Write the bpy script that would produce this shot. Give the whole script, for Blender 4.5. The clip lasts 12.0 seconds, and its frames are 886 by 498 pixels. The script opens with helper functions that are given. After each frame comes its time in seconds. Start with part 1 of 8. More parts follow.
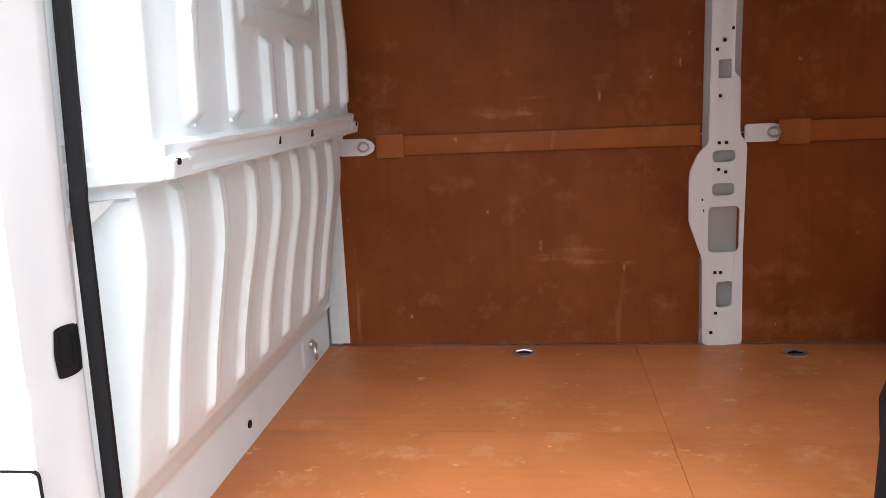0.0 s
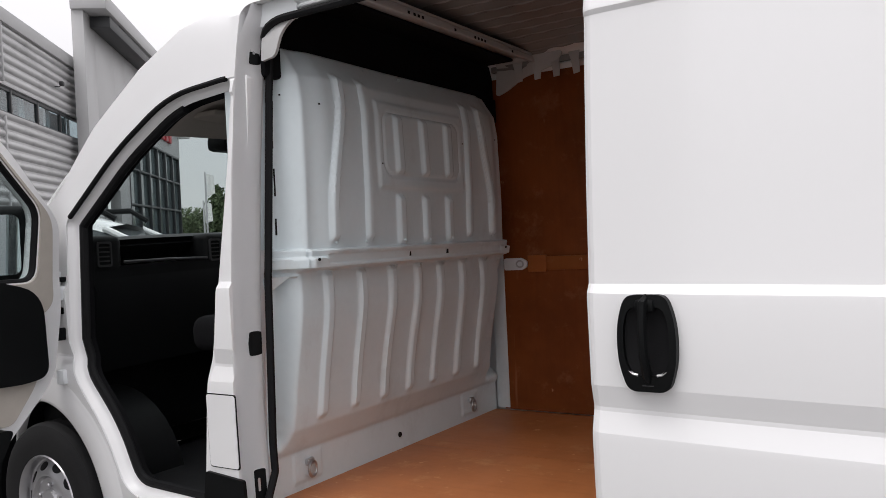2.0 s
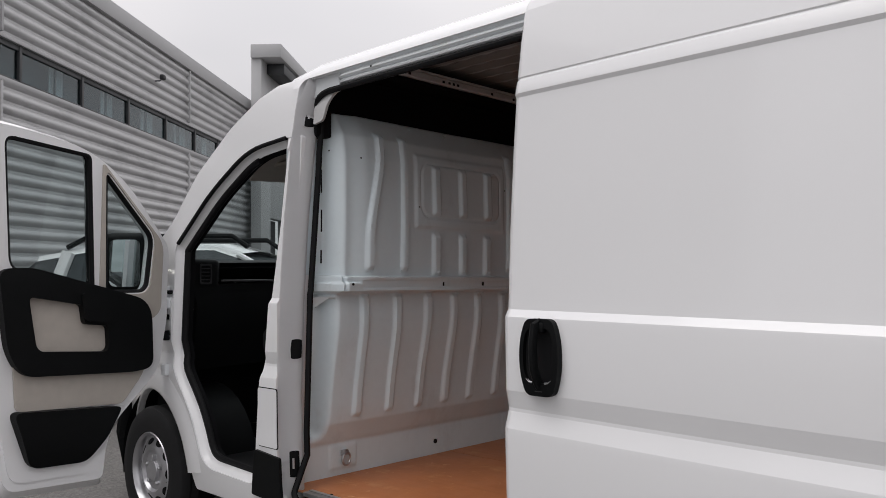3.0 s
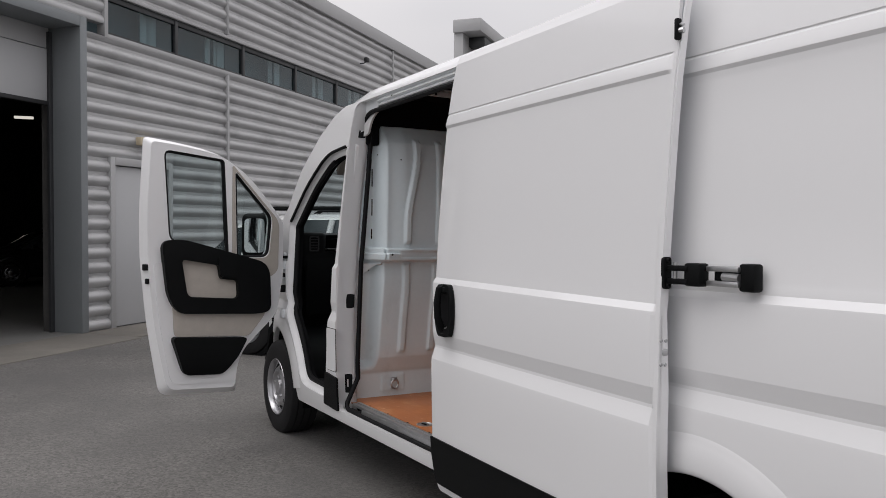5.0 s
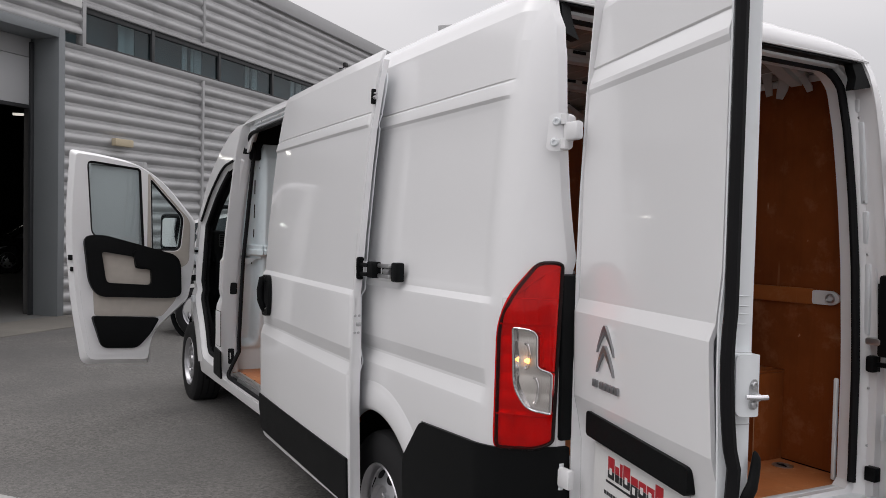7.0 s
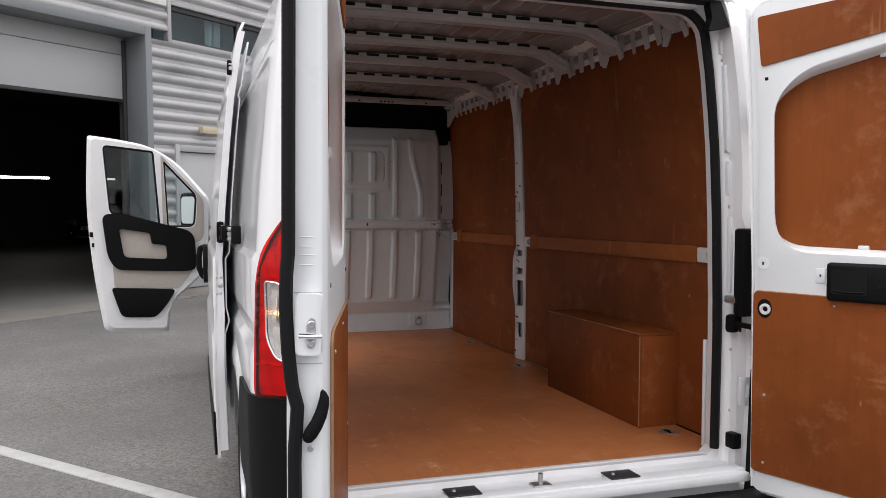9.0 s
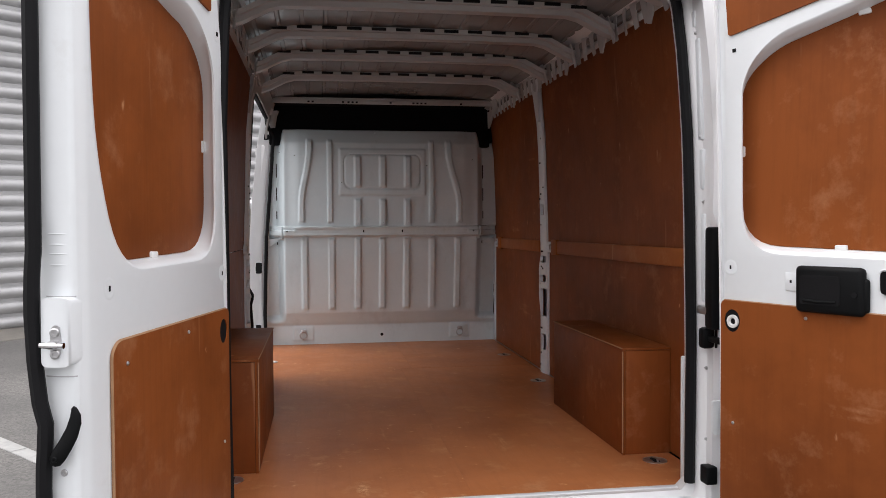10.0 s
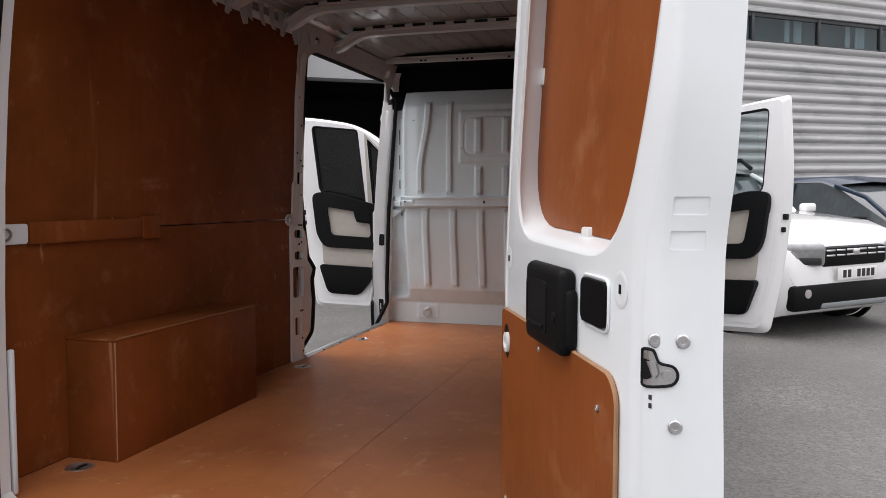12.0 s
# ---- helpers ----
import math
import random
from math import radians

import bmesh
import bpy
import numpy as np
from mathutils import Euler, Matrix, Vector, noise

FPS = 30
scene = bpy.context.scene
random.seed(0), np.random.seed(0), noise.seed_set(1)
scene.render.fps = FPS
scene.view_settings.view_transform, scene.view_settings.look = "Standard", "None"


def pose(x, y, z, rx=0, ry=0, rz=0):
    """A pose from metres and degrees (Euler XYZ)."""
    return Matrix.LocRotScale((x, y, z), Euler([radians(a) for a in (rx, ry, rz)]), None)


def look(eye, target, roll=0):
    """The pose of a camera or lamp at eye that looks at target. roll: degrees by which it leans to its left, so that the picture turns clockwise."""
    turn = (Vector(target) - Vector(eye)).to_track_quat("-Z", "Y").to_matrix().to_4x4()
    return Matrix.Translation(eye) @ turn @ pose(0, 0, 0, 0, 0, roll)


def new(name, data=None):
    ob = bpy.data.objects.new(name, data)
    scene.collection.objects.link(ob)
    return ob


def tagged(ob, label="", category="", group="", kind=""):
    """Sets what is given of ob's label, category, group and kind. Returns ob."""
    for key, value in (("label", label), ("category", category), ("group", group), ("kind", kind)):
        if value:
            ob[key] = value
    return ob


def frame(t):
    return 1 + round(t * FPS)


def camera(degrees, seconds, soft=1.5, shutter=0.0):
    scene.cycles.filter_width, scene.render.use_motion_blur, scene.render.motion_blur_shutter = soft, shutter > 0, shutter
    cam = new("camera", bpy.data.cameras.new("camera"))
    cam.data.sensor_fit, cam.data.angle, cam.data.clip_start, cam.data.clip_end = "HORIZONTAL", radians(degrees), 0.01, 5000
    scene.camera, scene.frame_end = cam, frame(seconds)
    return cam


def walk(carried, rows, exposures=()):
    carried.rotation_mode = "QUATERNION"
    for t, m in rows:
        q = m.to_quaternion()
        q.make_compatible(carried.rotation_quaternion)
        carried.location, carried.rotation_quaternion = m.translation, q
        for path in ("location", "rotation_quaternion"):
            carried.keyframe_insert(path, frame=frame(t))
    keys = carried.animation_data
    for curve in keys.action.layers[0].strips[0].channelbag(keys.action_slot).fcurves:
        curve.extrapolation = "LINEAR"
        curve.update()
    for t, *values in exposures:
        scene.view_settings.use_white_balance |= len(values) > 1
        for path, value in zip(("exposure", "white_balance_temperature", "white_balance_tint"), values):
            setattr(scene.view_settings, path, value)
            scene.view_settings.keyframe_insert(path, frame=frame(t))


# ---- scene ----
# The van stands nose-down by one degree on the yard; its own frame has x to the rear, y to its right, z up.
VAN = pose(0, 0, -0.064, -0.8, -1.0, 0)
cam = camera(58.0, 12.0, 0.4)
PATH = [
    (0, (-3.144, -2.078, 1.535), (-3.384, -0.131, 1.144), -2.6),
    (0.5, (-2.959, -2.351, 1.519), (-3.379, -0.415, 1.246), -3.1),
    (1, (-2.621, -2.604, 1.514), (-3.286, -0.722, 1.394), -3.6),
    (1.5, (-2.22, -2.75, 1.492), (-3.135, -0.972, 1.448), -3.1),
    (2, (-1.854, -2.906, 1.471), (-2.929, -1.219, 1.454), -2.8),
    (2.5, (-1.471, -2.918, 1.453), (-2.75, -1.382, 1.497), -1.8),
    (3, (-1.035, -2.979, 1.431), (-2.425, -1.544, 1.518), -0.3),
    (3.5, (-0.599, -3.009, 1.434), (-2.081, -1.668, 1.476), 0.0),
    (3.7, (-0.441, -2.984, 1.446), (-1.976, -1.702, 1.459), 0.1),
    (5.3, (0.709, -2.75, 1.506), (-1.049, -1.796, 1.498), 1.0),
    (5.5, (0.842, -2.721, 1.493), (-0.915, -1.765, 1.49), 1.6),
    (6, (1.199, -2.631, 1.525), (-0.564, -1.687, 1.52), 1.0),
    (6.5, (1.554, -2.468, 1.547), (-0.238, -1.579, 1.54), 1.2),
    (7, (1.878, -2.357, 1.555), (0.119, -1.405, 1.529), 1.6),
    (7.5, (2.134, -2.169, 1.546), (0.369, -1.228, 1.517), 0.7),
    (7.7, (2.227, -2.064, 1.556), (0.427, -1.194, 1.5), 0.4),
    (9.3, (2.419, -0.992, 1.472), (0.494, -0.456, 1.409), 0.2),
    (9.5, (2.396, -0.831, 1.46), (0.451, -0.369, 1.405), 0.1),
    (10, (2.315, -0.473, 1.459), (0.338, -0.17, 1.404), -0.3),
    (10.5, (2.249, -0.041, 1.45), (0.25, 0.015, 1.419), 0.9),
    (11, (2.051, 0.365, 1.426), (0.056, 0.241, 1.375), 0.7),
    (11.5, (1.83, 0.765, 1.427), (-0.144, 0.448, 1.364), -0.0),
    (12, (1.57, 1.092, 1.446), (-0.349, 0.542, 1.323), 0.1),
]
EXPOSURES = [(0, 1.6), (0.5, 1.42), (1, 0.97), (1.5, 0.27), (2, 0.04), (2.5, -0.25), (3.5, -0.44), (5.5, -0.46), (7.5, -0.45), (9.5, 0.35), (10.5, 0.35), (12, 0.25)]
walk(cam, [(t, VAN @ look(eye, target, roll)) for t, eye, target, roll in PATH], EXPOSURES)

# ---- sky and sun ----
world = bpy.data.worlds.new("overcast")
scene.world = world
world.use_nodes = True
wn, wl = world.node_tree.nodes, world.node_tree.links
wn.clear()
w_out = wn.new("ShaderNodeOutputWorld")
w_bg = wn.new("ShaderNodeBackground")
w_sky = wn.new("ShaderNodeTexSky")
w_sky.sky_type = "NISHITA"
w_sky.sun_disc = False
w_sky.sun_elevation = radians(50)
w_sky.sun_rotation = radians(198)
w_scale = wn.new("ShaderNodeVectorMath")
w_scale.operation = "SCALE"
w_scale.inputs["Scale"].default_value = 0.06
w_geo = wn.new("ShaderNodeTexCoord")
w_map = wn.new("ShaderNodeMapping")
w_map.inputs["Scale"].default_value = (1.6, 1.6, 4.5)
w_noise = wn.new("ShaderNodeTexNoise")
w_noise.inputs["Scale"].default_value = 1.5
w_noise.inputs["Detail"].default_value = 2
w_ramp = wn.new("ShaderNodeValToRGB")
w_ramp.color_ramp.interpolation = "EASE"
w_ramp.color_ramp.elements[0].position, w_ramp.color_ramp.elements[0].color = 0.22, (0.87, 0.85, 0.875, 1)
w_ramp.color_ramp.elements[1].position, w_ramp.color_ramp.elements[1].color = 0.78, (1.0, 0.968, 0.985, 1)
w_mix = wn.new("ShaderNodeMix")
w_mix.data_type = "RGBA"
w_mix.inputs[0].default_value = 0.9
wl.new(w_sky.outputs[0], w_scale.inputs[0])
wl.new(w_geo.outputs["Generated"], w_map.inputs[0])
wl.new(w_map.outputs[0], w_noise.inputs["Vector"])
wl.new(w_noise.outputs[0], w_ramp.inputs[0])
wl.new(w_scale.outputs[0], w_mix.inputs[6])
wl.new(w_ramp.outputs[0], w_mix.inputs[7])
# an overcast sky is brightest overhead
w_sep = wn.new("ShaderNodeSeparateXYZ")
w_up = wn.new("ShaderNodeMapRange")
w_up.inputs[3].default_value, w_up.inputs[4].default_value = 0.45, 1.36
w_over = wn.new("ShaderNodeVectorMath")
w_over.operation = "SCALE"
wl.new(w_geo.outputs["Generated"], w_sep.inputs[0])
wl.new(w_sep.outputs["Z"], w_up.inputs[0])
wl.new(w_mix.outputs[2], w_over.inputs[0])
wl.new(w_up.outputs[0], w_over.inputs["Scale"])
wl.new(w_over.outputs[0], w_bg.inputs[0])
wl.new(w_bg.outputs[0], w_out.inputs[0])
w_bg.inputs[1].default_value = 1.75
sun_data = bpy.data.lights.new("sun", "SUN")
sun_data.energy, sun_data.angle, sun_data.color = 0.9, radians(40), (1.0, 0.97, 0.93)
sun = new("sun", sun_data)
sun.matrix_world = look((0, 0, 30), (5, 15, 0))


# ---- materials ----
def material(name, color, rough=0.5, metal=0.0, vary=0.08, scale=6.0, bump=0.0, bump_scale=200.0, coat=0.0, alpha_glass=0.0, emit=0.0, spots=None, stretch=(1, 1, 1), rough_vary=0.06, grime=None, spec=0.5, speck=None):
    """Principled surface with broad and fine tone variation, optional relief, stains and clear coat."""
    m = bpy.data.materials.new(name)
    m.use_nodes = True
    nt = m.node_tree
    b = nt.nodes["Principled BSDF"]
    n, link = nt.nodes.new, nt.links.new
    co = n("ShaderNodeTexCoord")
    mp = n("ShaderNodeMapping")
    mp.inputs["Scale"].default_value = stretch
    link(co.outputs["Object"], mp.inputs[0])
    broad, fine = n("ShaderNodeTexNoise"), n("ShaderNodeTexNoise")
    broad.inputs["Scale"].default_value, broad.inputs["Detail"].default_value = scale, 6
    fine.inputs["Scale"].default_value, fine.inputs["Detail"].default_value = scale * 14, 3
    for t in (broad, fine):
        link(mp.outputs[0], t.inputs["Vector"])
    add = n("ShaderNodeMath")
    add.operation = "MULTIPLY_ADD"
    add.inputs[1].default_value = 0.35
    link(fine.outputs[0], add.inputs[0])
    link(broad.outputs[0], add.inputs[2])
    rng = n("ShaderNodeMapRange")
    rng.inputs[1].default_value, rng.inputs[2].default_value = 0.35, 1.0
    rng.inputs[3].default_value, rng.inputs[4].default_value = 1 - vary, 1 + vary
    link(add.outputs[0], rng.inputs[0])
    hue = n("ShaderNodeHueSaturation")
    hue.inputs["Color"].default_value = (*color, 1)
    link(rng.outputs[0], hue.inputs["Value"])
    out = hue.outputs[0]
    if speck:
        vo, vr, vm = n("ShaderNodeTexVoronoi"), n("ShaderNodeMapRange"), n("ShaderNodeHueSaturation")
        vo.inputs["Scale"].default_value = speck[0]
        link(co.outputs["Object"], vo.inputs["Vector"])
        vr.inputs[3].default_value, vr.inputs[4].default_value = 1 - speck[1], 1 + speck[1]
        link(vo.outputs["Color"], vr.inputs[0])
        link(out, vm.inputs["Color"])
        link(vr.outputs[0], vm.inputs["Value"])
        out = vm.outputs[0]
    if grime:
        tint, low, high, gscale, gstretch = grime
        gm = n("ShaderNodeMapping")
        gm.inputs["Scale"].default_value = gstretch
        link(co.outputs["Object"], gm.inputs[0])
        g = n("ShaderNodeTexNoise")
        g.inputs["Scale"].default_value, g.inputs["Detail"].default_value, g.inputs["Roughness"].default_value = gscale, 8, 0.65
        link(gm.outputs[0], g.inputs["Vector"])
        gr = n("ShaderNodeMapRange")
        gr.inputs[1].default_value, gr.inputs[2].default_value = low, high
        link(g.outputs[0], gr.inputs[0])
        mix = n("ShaderNodeMix")
        mix.data_type = "RGBA"
        link(gr.outputs[0], mix.inputs[0])
        link(out, mix.inputs[6])
        mix.inputs[7].default_value = (*tint, 1)
        out = mix.outputs[2]
    if spots:
        tint, level, sscale = spots
        v = n("ShaderNodeTexNoise")
        v.inputs["Scale"].default_value, v.inputs["Detail"].default_value, v.inputs["Roughness"].default_value = sscale, 9, 0.7
        sm = n("ShaderNodeMapping")
        sm.inputs["Scale"].default_value = (1.0, 1.0, 0.45)
        link(co.outputs["Object"], sm.inputs[0])
        link(sm.outputs[0], v.inputs["Vector"])
        sr = n("ShaderNodeMapRange")
        sr.inputs[1].default_value, sr.inputs[2].default_value = level, level + 0.07
        sr.inputs[4].default_value = 0.5
        link(v.outputs[0], sr.inputs[0])
        mix = n("ShaderNodeMix")
        mix.data_type = "RGBA"
        link(sr.outputs[0], mix.inputs[0])
        link(out, mix.inputs[6])
        mix.inputs[7].default_value = (*tint, 1)
        out = mix.outputs[2]
    link(out, b.inputs["Base Color"])
    rr = n("ShaderNodeMapRange")
    rr.inputs[3].default_value, rr.inputs[4].default_value = max(rough - rough_vary, 0.02), min(rough + rough_vary, 1)
    link(broad.outputs[0], rr.inputs[0])
    link(rr.outputs[0], b.inputs["Roughness"])
    b.inputs["Metallic"].default_value = metal
    b.inputs["Specular IOR Level"].default_value = spec
    b.inputs["Coat Weight"].default_value = coat
    b.inputs["Coat Roughness"].default_value = 0.06
    if alpha_glass:
        b.inputs["Transmission Weight"].default_value = alpha_glass
        b.inputs["IOR"].default_value = 1.45
    if emit:
        b.inputs["Emission Color"].default_value = (*color, 1)
        b.inputs["Emission Strength"].default_value = emit
    if bump:
        bt = n("ShaderNodeTexNoise")
        bt.inputs["Scale"].default_value, bt.inputs["Detail"].default_value = bump_scale, 4
        link(mp.outputs[0], bt.inputs["Vector"])
        bp = n("ShaderNodeBump")
        bp.inputs["Strength"].default_value, bp.inputs["Distance"].default_value = bump, 0.004
        link(bt.outputs[0], bp.inputs["Height"])
        link(bp.outputs[0], b.inputs["Normal"])
    return m


def plywood(name, base, dark, light, rough, grain, scuff=0.5, patch=0.32, spec=0.10):
    """Varnished ply: grain lines, blotches, worn patches, scratches and dents."""
    m = bpy.data.materials.new(name)
    m.use_nodes = True
    nt = m.node_tree
    b = nt.nodes["Principled BSDF"]
    n, link = nt.nodes.new, nt.links.new
    co = n("ShaderNodeTexCoord")
    info = n("ShaderNodeObjectInfo")
    shift = n("ShaderNodeVectorMath")
    shift.operation = "SCALE"
    shift.inputs[0].default_value = (7.0, 3.0, 5.0)
    link(info.outputs["Random"], shift.inputs["Scale"])
    place = n("ShaderNodeVectorMath")
    place.operation = "ADD"
    link(co.outputs["Object"], place.inputs[0])
    link(shift.outputs[0], place.inputs[1])

    def field(scale, stretch=(1, 1, 1), detail=5, rough_n=0.55, turn=(0, 0, 0)):
        mp, t = n("ShaderNodeMapping"), n("ShaderNodeTexNoise")
        mp.inputs["Scale"].default_value = stretch
        mp.inputs["Rotation"].default_value = turn
        t.inputs["Scale"].default_value, t.inputs["Detail"].default_value, t.inputs["Roughness"].default_value = scale, detail, rough_n
        link(place.outputs[0], mp.inputs[0])
        link(mp.outputs[0], t.inputs["Vector"])
        return t.outputs[0]

    def band(src, lo, hi, top=1.0):
        r = n("ShaderNodeMapRange")
        r.inputs[1].default_value, r.inputs[2].default_value, r.inputs[4].default_value = lo, hi, top
        link(src, r.inputs[0])
        return r.outputs[0]

    def times(a, c):
        k = n("ShaderNodeMath")
        k.operation = "MULTIPLY"
        link(a, k.inputs[0])
        link(c, k.inputs[1])
        return k.outputs[0]

    def over(under, fac, tint):
        k = n("ShaderNodeMix")
        k.data_type = "RGBA"
        link(fac, k.inputs[0])
        if isinstance(under, tuple):
            k.inputs[6].default_value = (*under, 1)
        else:
            link(under, k.inputs[6])
        k.inputs[7].default_value = (*tint, 1)
        return k.outputs[2]

    lines = field(34, grain, 4, 0.7)
    broad = field(1.7, (1, 1, 1), 6, 0.62)
    mid = field(6.5, (1, 1, 1), 6, 0.7)
    c = over(base, band(broad, 0.42, 0.72, 0.75), dark)
    c = over(c, band(lines, 0.48, 0.80, 0.25), dark)
    c = over(c, band(mid, 0.55, 0.75, patch), light)
    c = over(c, times(band(field(15, (1.0, 1.0, 0.07), 3, 0.6), 0.66, 0.74), band(broad, 0.40, 0.55, scuff)), light)
    c = over(c, times(band(field(13, (0.10, 1.0, 1.0), 3, 0.6, (0, 0.5, 0.4)), 0.68, 0.75), band(mid, 0.45, 0.60, scuff)), light)
    chip = n("ShaderNodeTexVoronoi")
    chip.inputs["Scale"].default_value = 5.0
    link(place.outputs[0], chip.inputs["Vector"])
    c = over(c, times(band(chip.outputs["Distance"], 0.055, 0.035), band(field(160, (1, 1, 0.4), 2, 0.5), 0.45, 0.60, 0.85)), light)
    for stretch, turn, size in (((1.0, 1.0, 0.16), (0.15, 0.12, 0.0), 4.2), ((0.18, 0.6, 1.0), (0.0, 0.7, 0.3), 3.4), ((1.0, 1.0, 0.35), (0.5, 0.4, 0.0), 7.0)):
        mp, v = n("ShaderNodeMapping"), n("ShaderNodeTexVoronoi")
        mp.inputs["Scale"].default_value, mp.inputs["Rotation"].default_value = stretch, turn
        v.inputs["Scale"].default_value = size
        link(place.outputs[0], mp.inputs[0])
        link(mp.outputs[0], v.inputs["Vector"])
        c = over(c, times(band(v.outputs["Distance"], 0.060, 0.025), band(field(70, (1, 1, 0.3), 3, 0.6), 0.46, 0.58, min(1.0, scuff * 1.7))), light)
    link(c, b.inputs["Base Color"])
    rr = n("ShaderNodeMapRange")
    rr.inputs[3].default_value, rr.inputs[4].default_value = rough - 0.12, rough + 0.16
    link(mid, rr.inputs[0])
    link(rr.outputs[0], b.inputs["Roughness"])
    b.inputs["Specular IOR Level"].default_value = spec
    bp = n("ShaderNodeBump")
    bp.inputs["Strength"].default_value, bp.inputs["Distance"].default_value = 0.12, 0.004
    link(lines, bp.inputs["Height"])
    link(bp.outputs[0], b.inputs["Normal"])
    return m


def thin_glass(name, tint, clear=0.9, rough=0.0):
    """Pane: mostly clear, with the reflection of a flat sheet."""
    m = bpy.data.materials.new(name)
    m.use_nodes = True
    nt = m.node_tree
    nt.nodes.clear()
    n, link = nt.nodes.new, nt.links.new
    o, mix, tr, gl, fr = n("ShaderNodeOutputMaterial"), n("ShaderNodeMixShader"), n("ShaderNodeBsdfTransparent"), n("ShaderNodeBsdfGlossy"), n("ShaderNodeLayerWeight")
    tr.inputs[0].default_value = (*[c * clear for c in tint], 1)
    gl.inputs["Roughness"].default_value = rough
    fr.inputs[0].default_value = 0.5
    pw = n("ShaderNodeMath")
    pw.operation = "POWER"
    pw.inputs[1].default_value = 4.0
    link(fr.outputs["Facing"], pw.inputs[0])
    ma = n("ShaderNodeMath")
    ma.operation = "MULTIPLY_ADD"
    ma.inputs[1].default_value, ma.inputs[2].default_value = 0.8, 0.035
    link(pw.outputs[0], ma.inputs[0])
    link(ma.outputs[0], mix.inputs[0])
    link(tr.outputs[0], mix.inputs[1])
    link(gl.outputs[0], mix.inputs[2])
    link(mix.outputs[0], o.inputs[0])
    return m


PAINT = material("white_paint", (0.83, 0.83, 0.84), 0.28, vary=0.0, scale=2.0, coat=0.7, rough_vary=0.0)
INNER = material("white_paint_inside", (0.785, 0.815, 0.835), 0.36, vary=0.03, scale=3.0, coat=0.25, bump=0.04, bump_scale=40, grime=((0.55, 0.53, 0.50), 0.58, 0.95, 3.0, (1, 1, 1)))
PRIMER = material("pale_primer", (0.68, 0.755, 0.785), 0.36, vary=0.05, scale=3.0, bump=0.08, bump_scale=22, coat=0.15, grime=((0.42, 0.43, 0.43), 0.55, 0.95, 3.5, (1, 1, 0.6)), spots=((0.40, 0.40, 0.40), 0.70, 5.0))
# roof and bow greys are darker than the paint, with bay shade put in
ROOF_IN = material("shaded_roof_paint", (0.27, 0.265, 0.26), 0.22, vary=0.10, scale=4.0, bump=0.04, bump_scale=30, coat=0.3)
BOW = material("shaded_bow_primer", (0.50, 0.50, 0.50), 0.32, vary=0.06, scale=5.0, coat=0.2)
PLY = plywood("varnished_ply", (0.245, 0.069, 0.018), (0.112, 0.029, 0.008), (0.50, 0.25, 0.13), 0.44, (1, 1, 0.05), 0.42)
PLY_FLOOR = plywood("worn_floor_ply", (0.53, 0.194, 0.072), (0.33, 0.104, 0.034), (0.72, 0.42, 0.23), 0.34, (0.05, 1, 1), 0.75, 0.55, 0.16)
PLY_BATTEN = plywood("pale_batten_ply", (0.34, 0.108, 0.030), (0.20, 0.060, 0.016), (0.52, 0.27, 0.14), 0.4, (0.05, 1, 1), 0.5)
PLY_EDGE = material("raw_ply_edge", (0.34, 0.19, 0.10), 0.7, vary=0.2, scale=30)
RUBBER = material("black_rubber", (0.008, 0.008, 0.009), 0.6, spec=0.15, vary=0.2, scale=10, bump=0.1)
PLASTIC = material("black_plastic", (0.0055, 0.006, 0.0065), 0.5, spec=0.11, vary=0.15, scale=8, bump=0.12, bump_scale=500)
GREY_PLASTIC = material("dark_grey_plastic", (0.025, 0.025, 0.027), 0.5, vary=0.15, scale=8, bump=0.1, bump_scale=400)
CLOTH = material("dark_seat_cloth", (0.007, 0.007, 0.008), 0.9, vary=0.25, scale=30, bump=0.3, bump_scale=600, spec=0.1)
CARPET = material("black_liner", (0.006, 0.006, 0.007), 0.9, vary=0.2, scale=20, bump=0.1, spec=0.1)
TRIM = material("beige_door_trim", (0.47, 0.43, 0.385), 0.8, vary=0.07, scale=20, bump=0.15, bump_scale=500)
HEADLINER = material("headliner", (0.42, 0.38, 0.34), 0.9, vary=0.06, scale=10)
STEEL = material("galvanised_steel", (0.55, 0.55, 0.56), 0.32, metal=0.9, vary=0.1, scale=20)
CHROME = material("chrome", (0.75, 0.75, 0.77), 0.08, metal=1.0, vary=0.02, scale=10)
BADGE = material("dull_chrome", (0.30, 0.30, 0.31), 0.30, metal=0.85, vary=0.1, scale=20)
HEADLAMP = material("headlamp_lens", (0.26, 0.265, 0.27), 0.10, metal=0.2, vary=0.4, scale=12, coat=0.8)
ALLOY = material("silver_wheel", (0.50, 0.50, 0.52), 0.3, metal=0.75, vary=0.08, scale=15)
TYRE = material("tyre_rubber", (0.014, 0.014, 0.015), 0.75, spec=0.3, vary=0.25, scale=20, bump=0.2, bump_scale=150)
RED = thin_glass("red_lens", (1.0, 0.030, 0.012), 0.95)
LENS_CLEAR = thin_glass("clear_lamp_lens", (1.0, 0.985, 0.97), 0.92)
REFLECTOR = material("silvered_reflector", (0.84, 0.84, 0.84), 0.25, metal=0.3, vary=0.25, scale=14, stretch=(1, 1, 0.5))
LAMP_RIM = material("lamp_rim_red", (0.010, 0.002, 0.002), 0.3, coat=0.1, spec=0.2)
DEEP_RED = material("bright_red_lens", (0.50, 0.008, 0.004), 0.12, vary=0.3, scale=40, coat=0.2, spec=0.25)
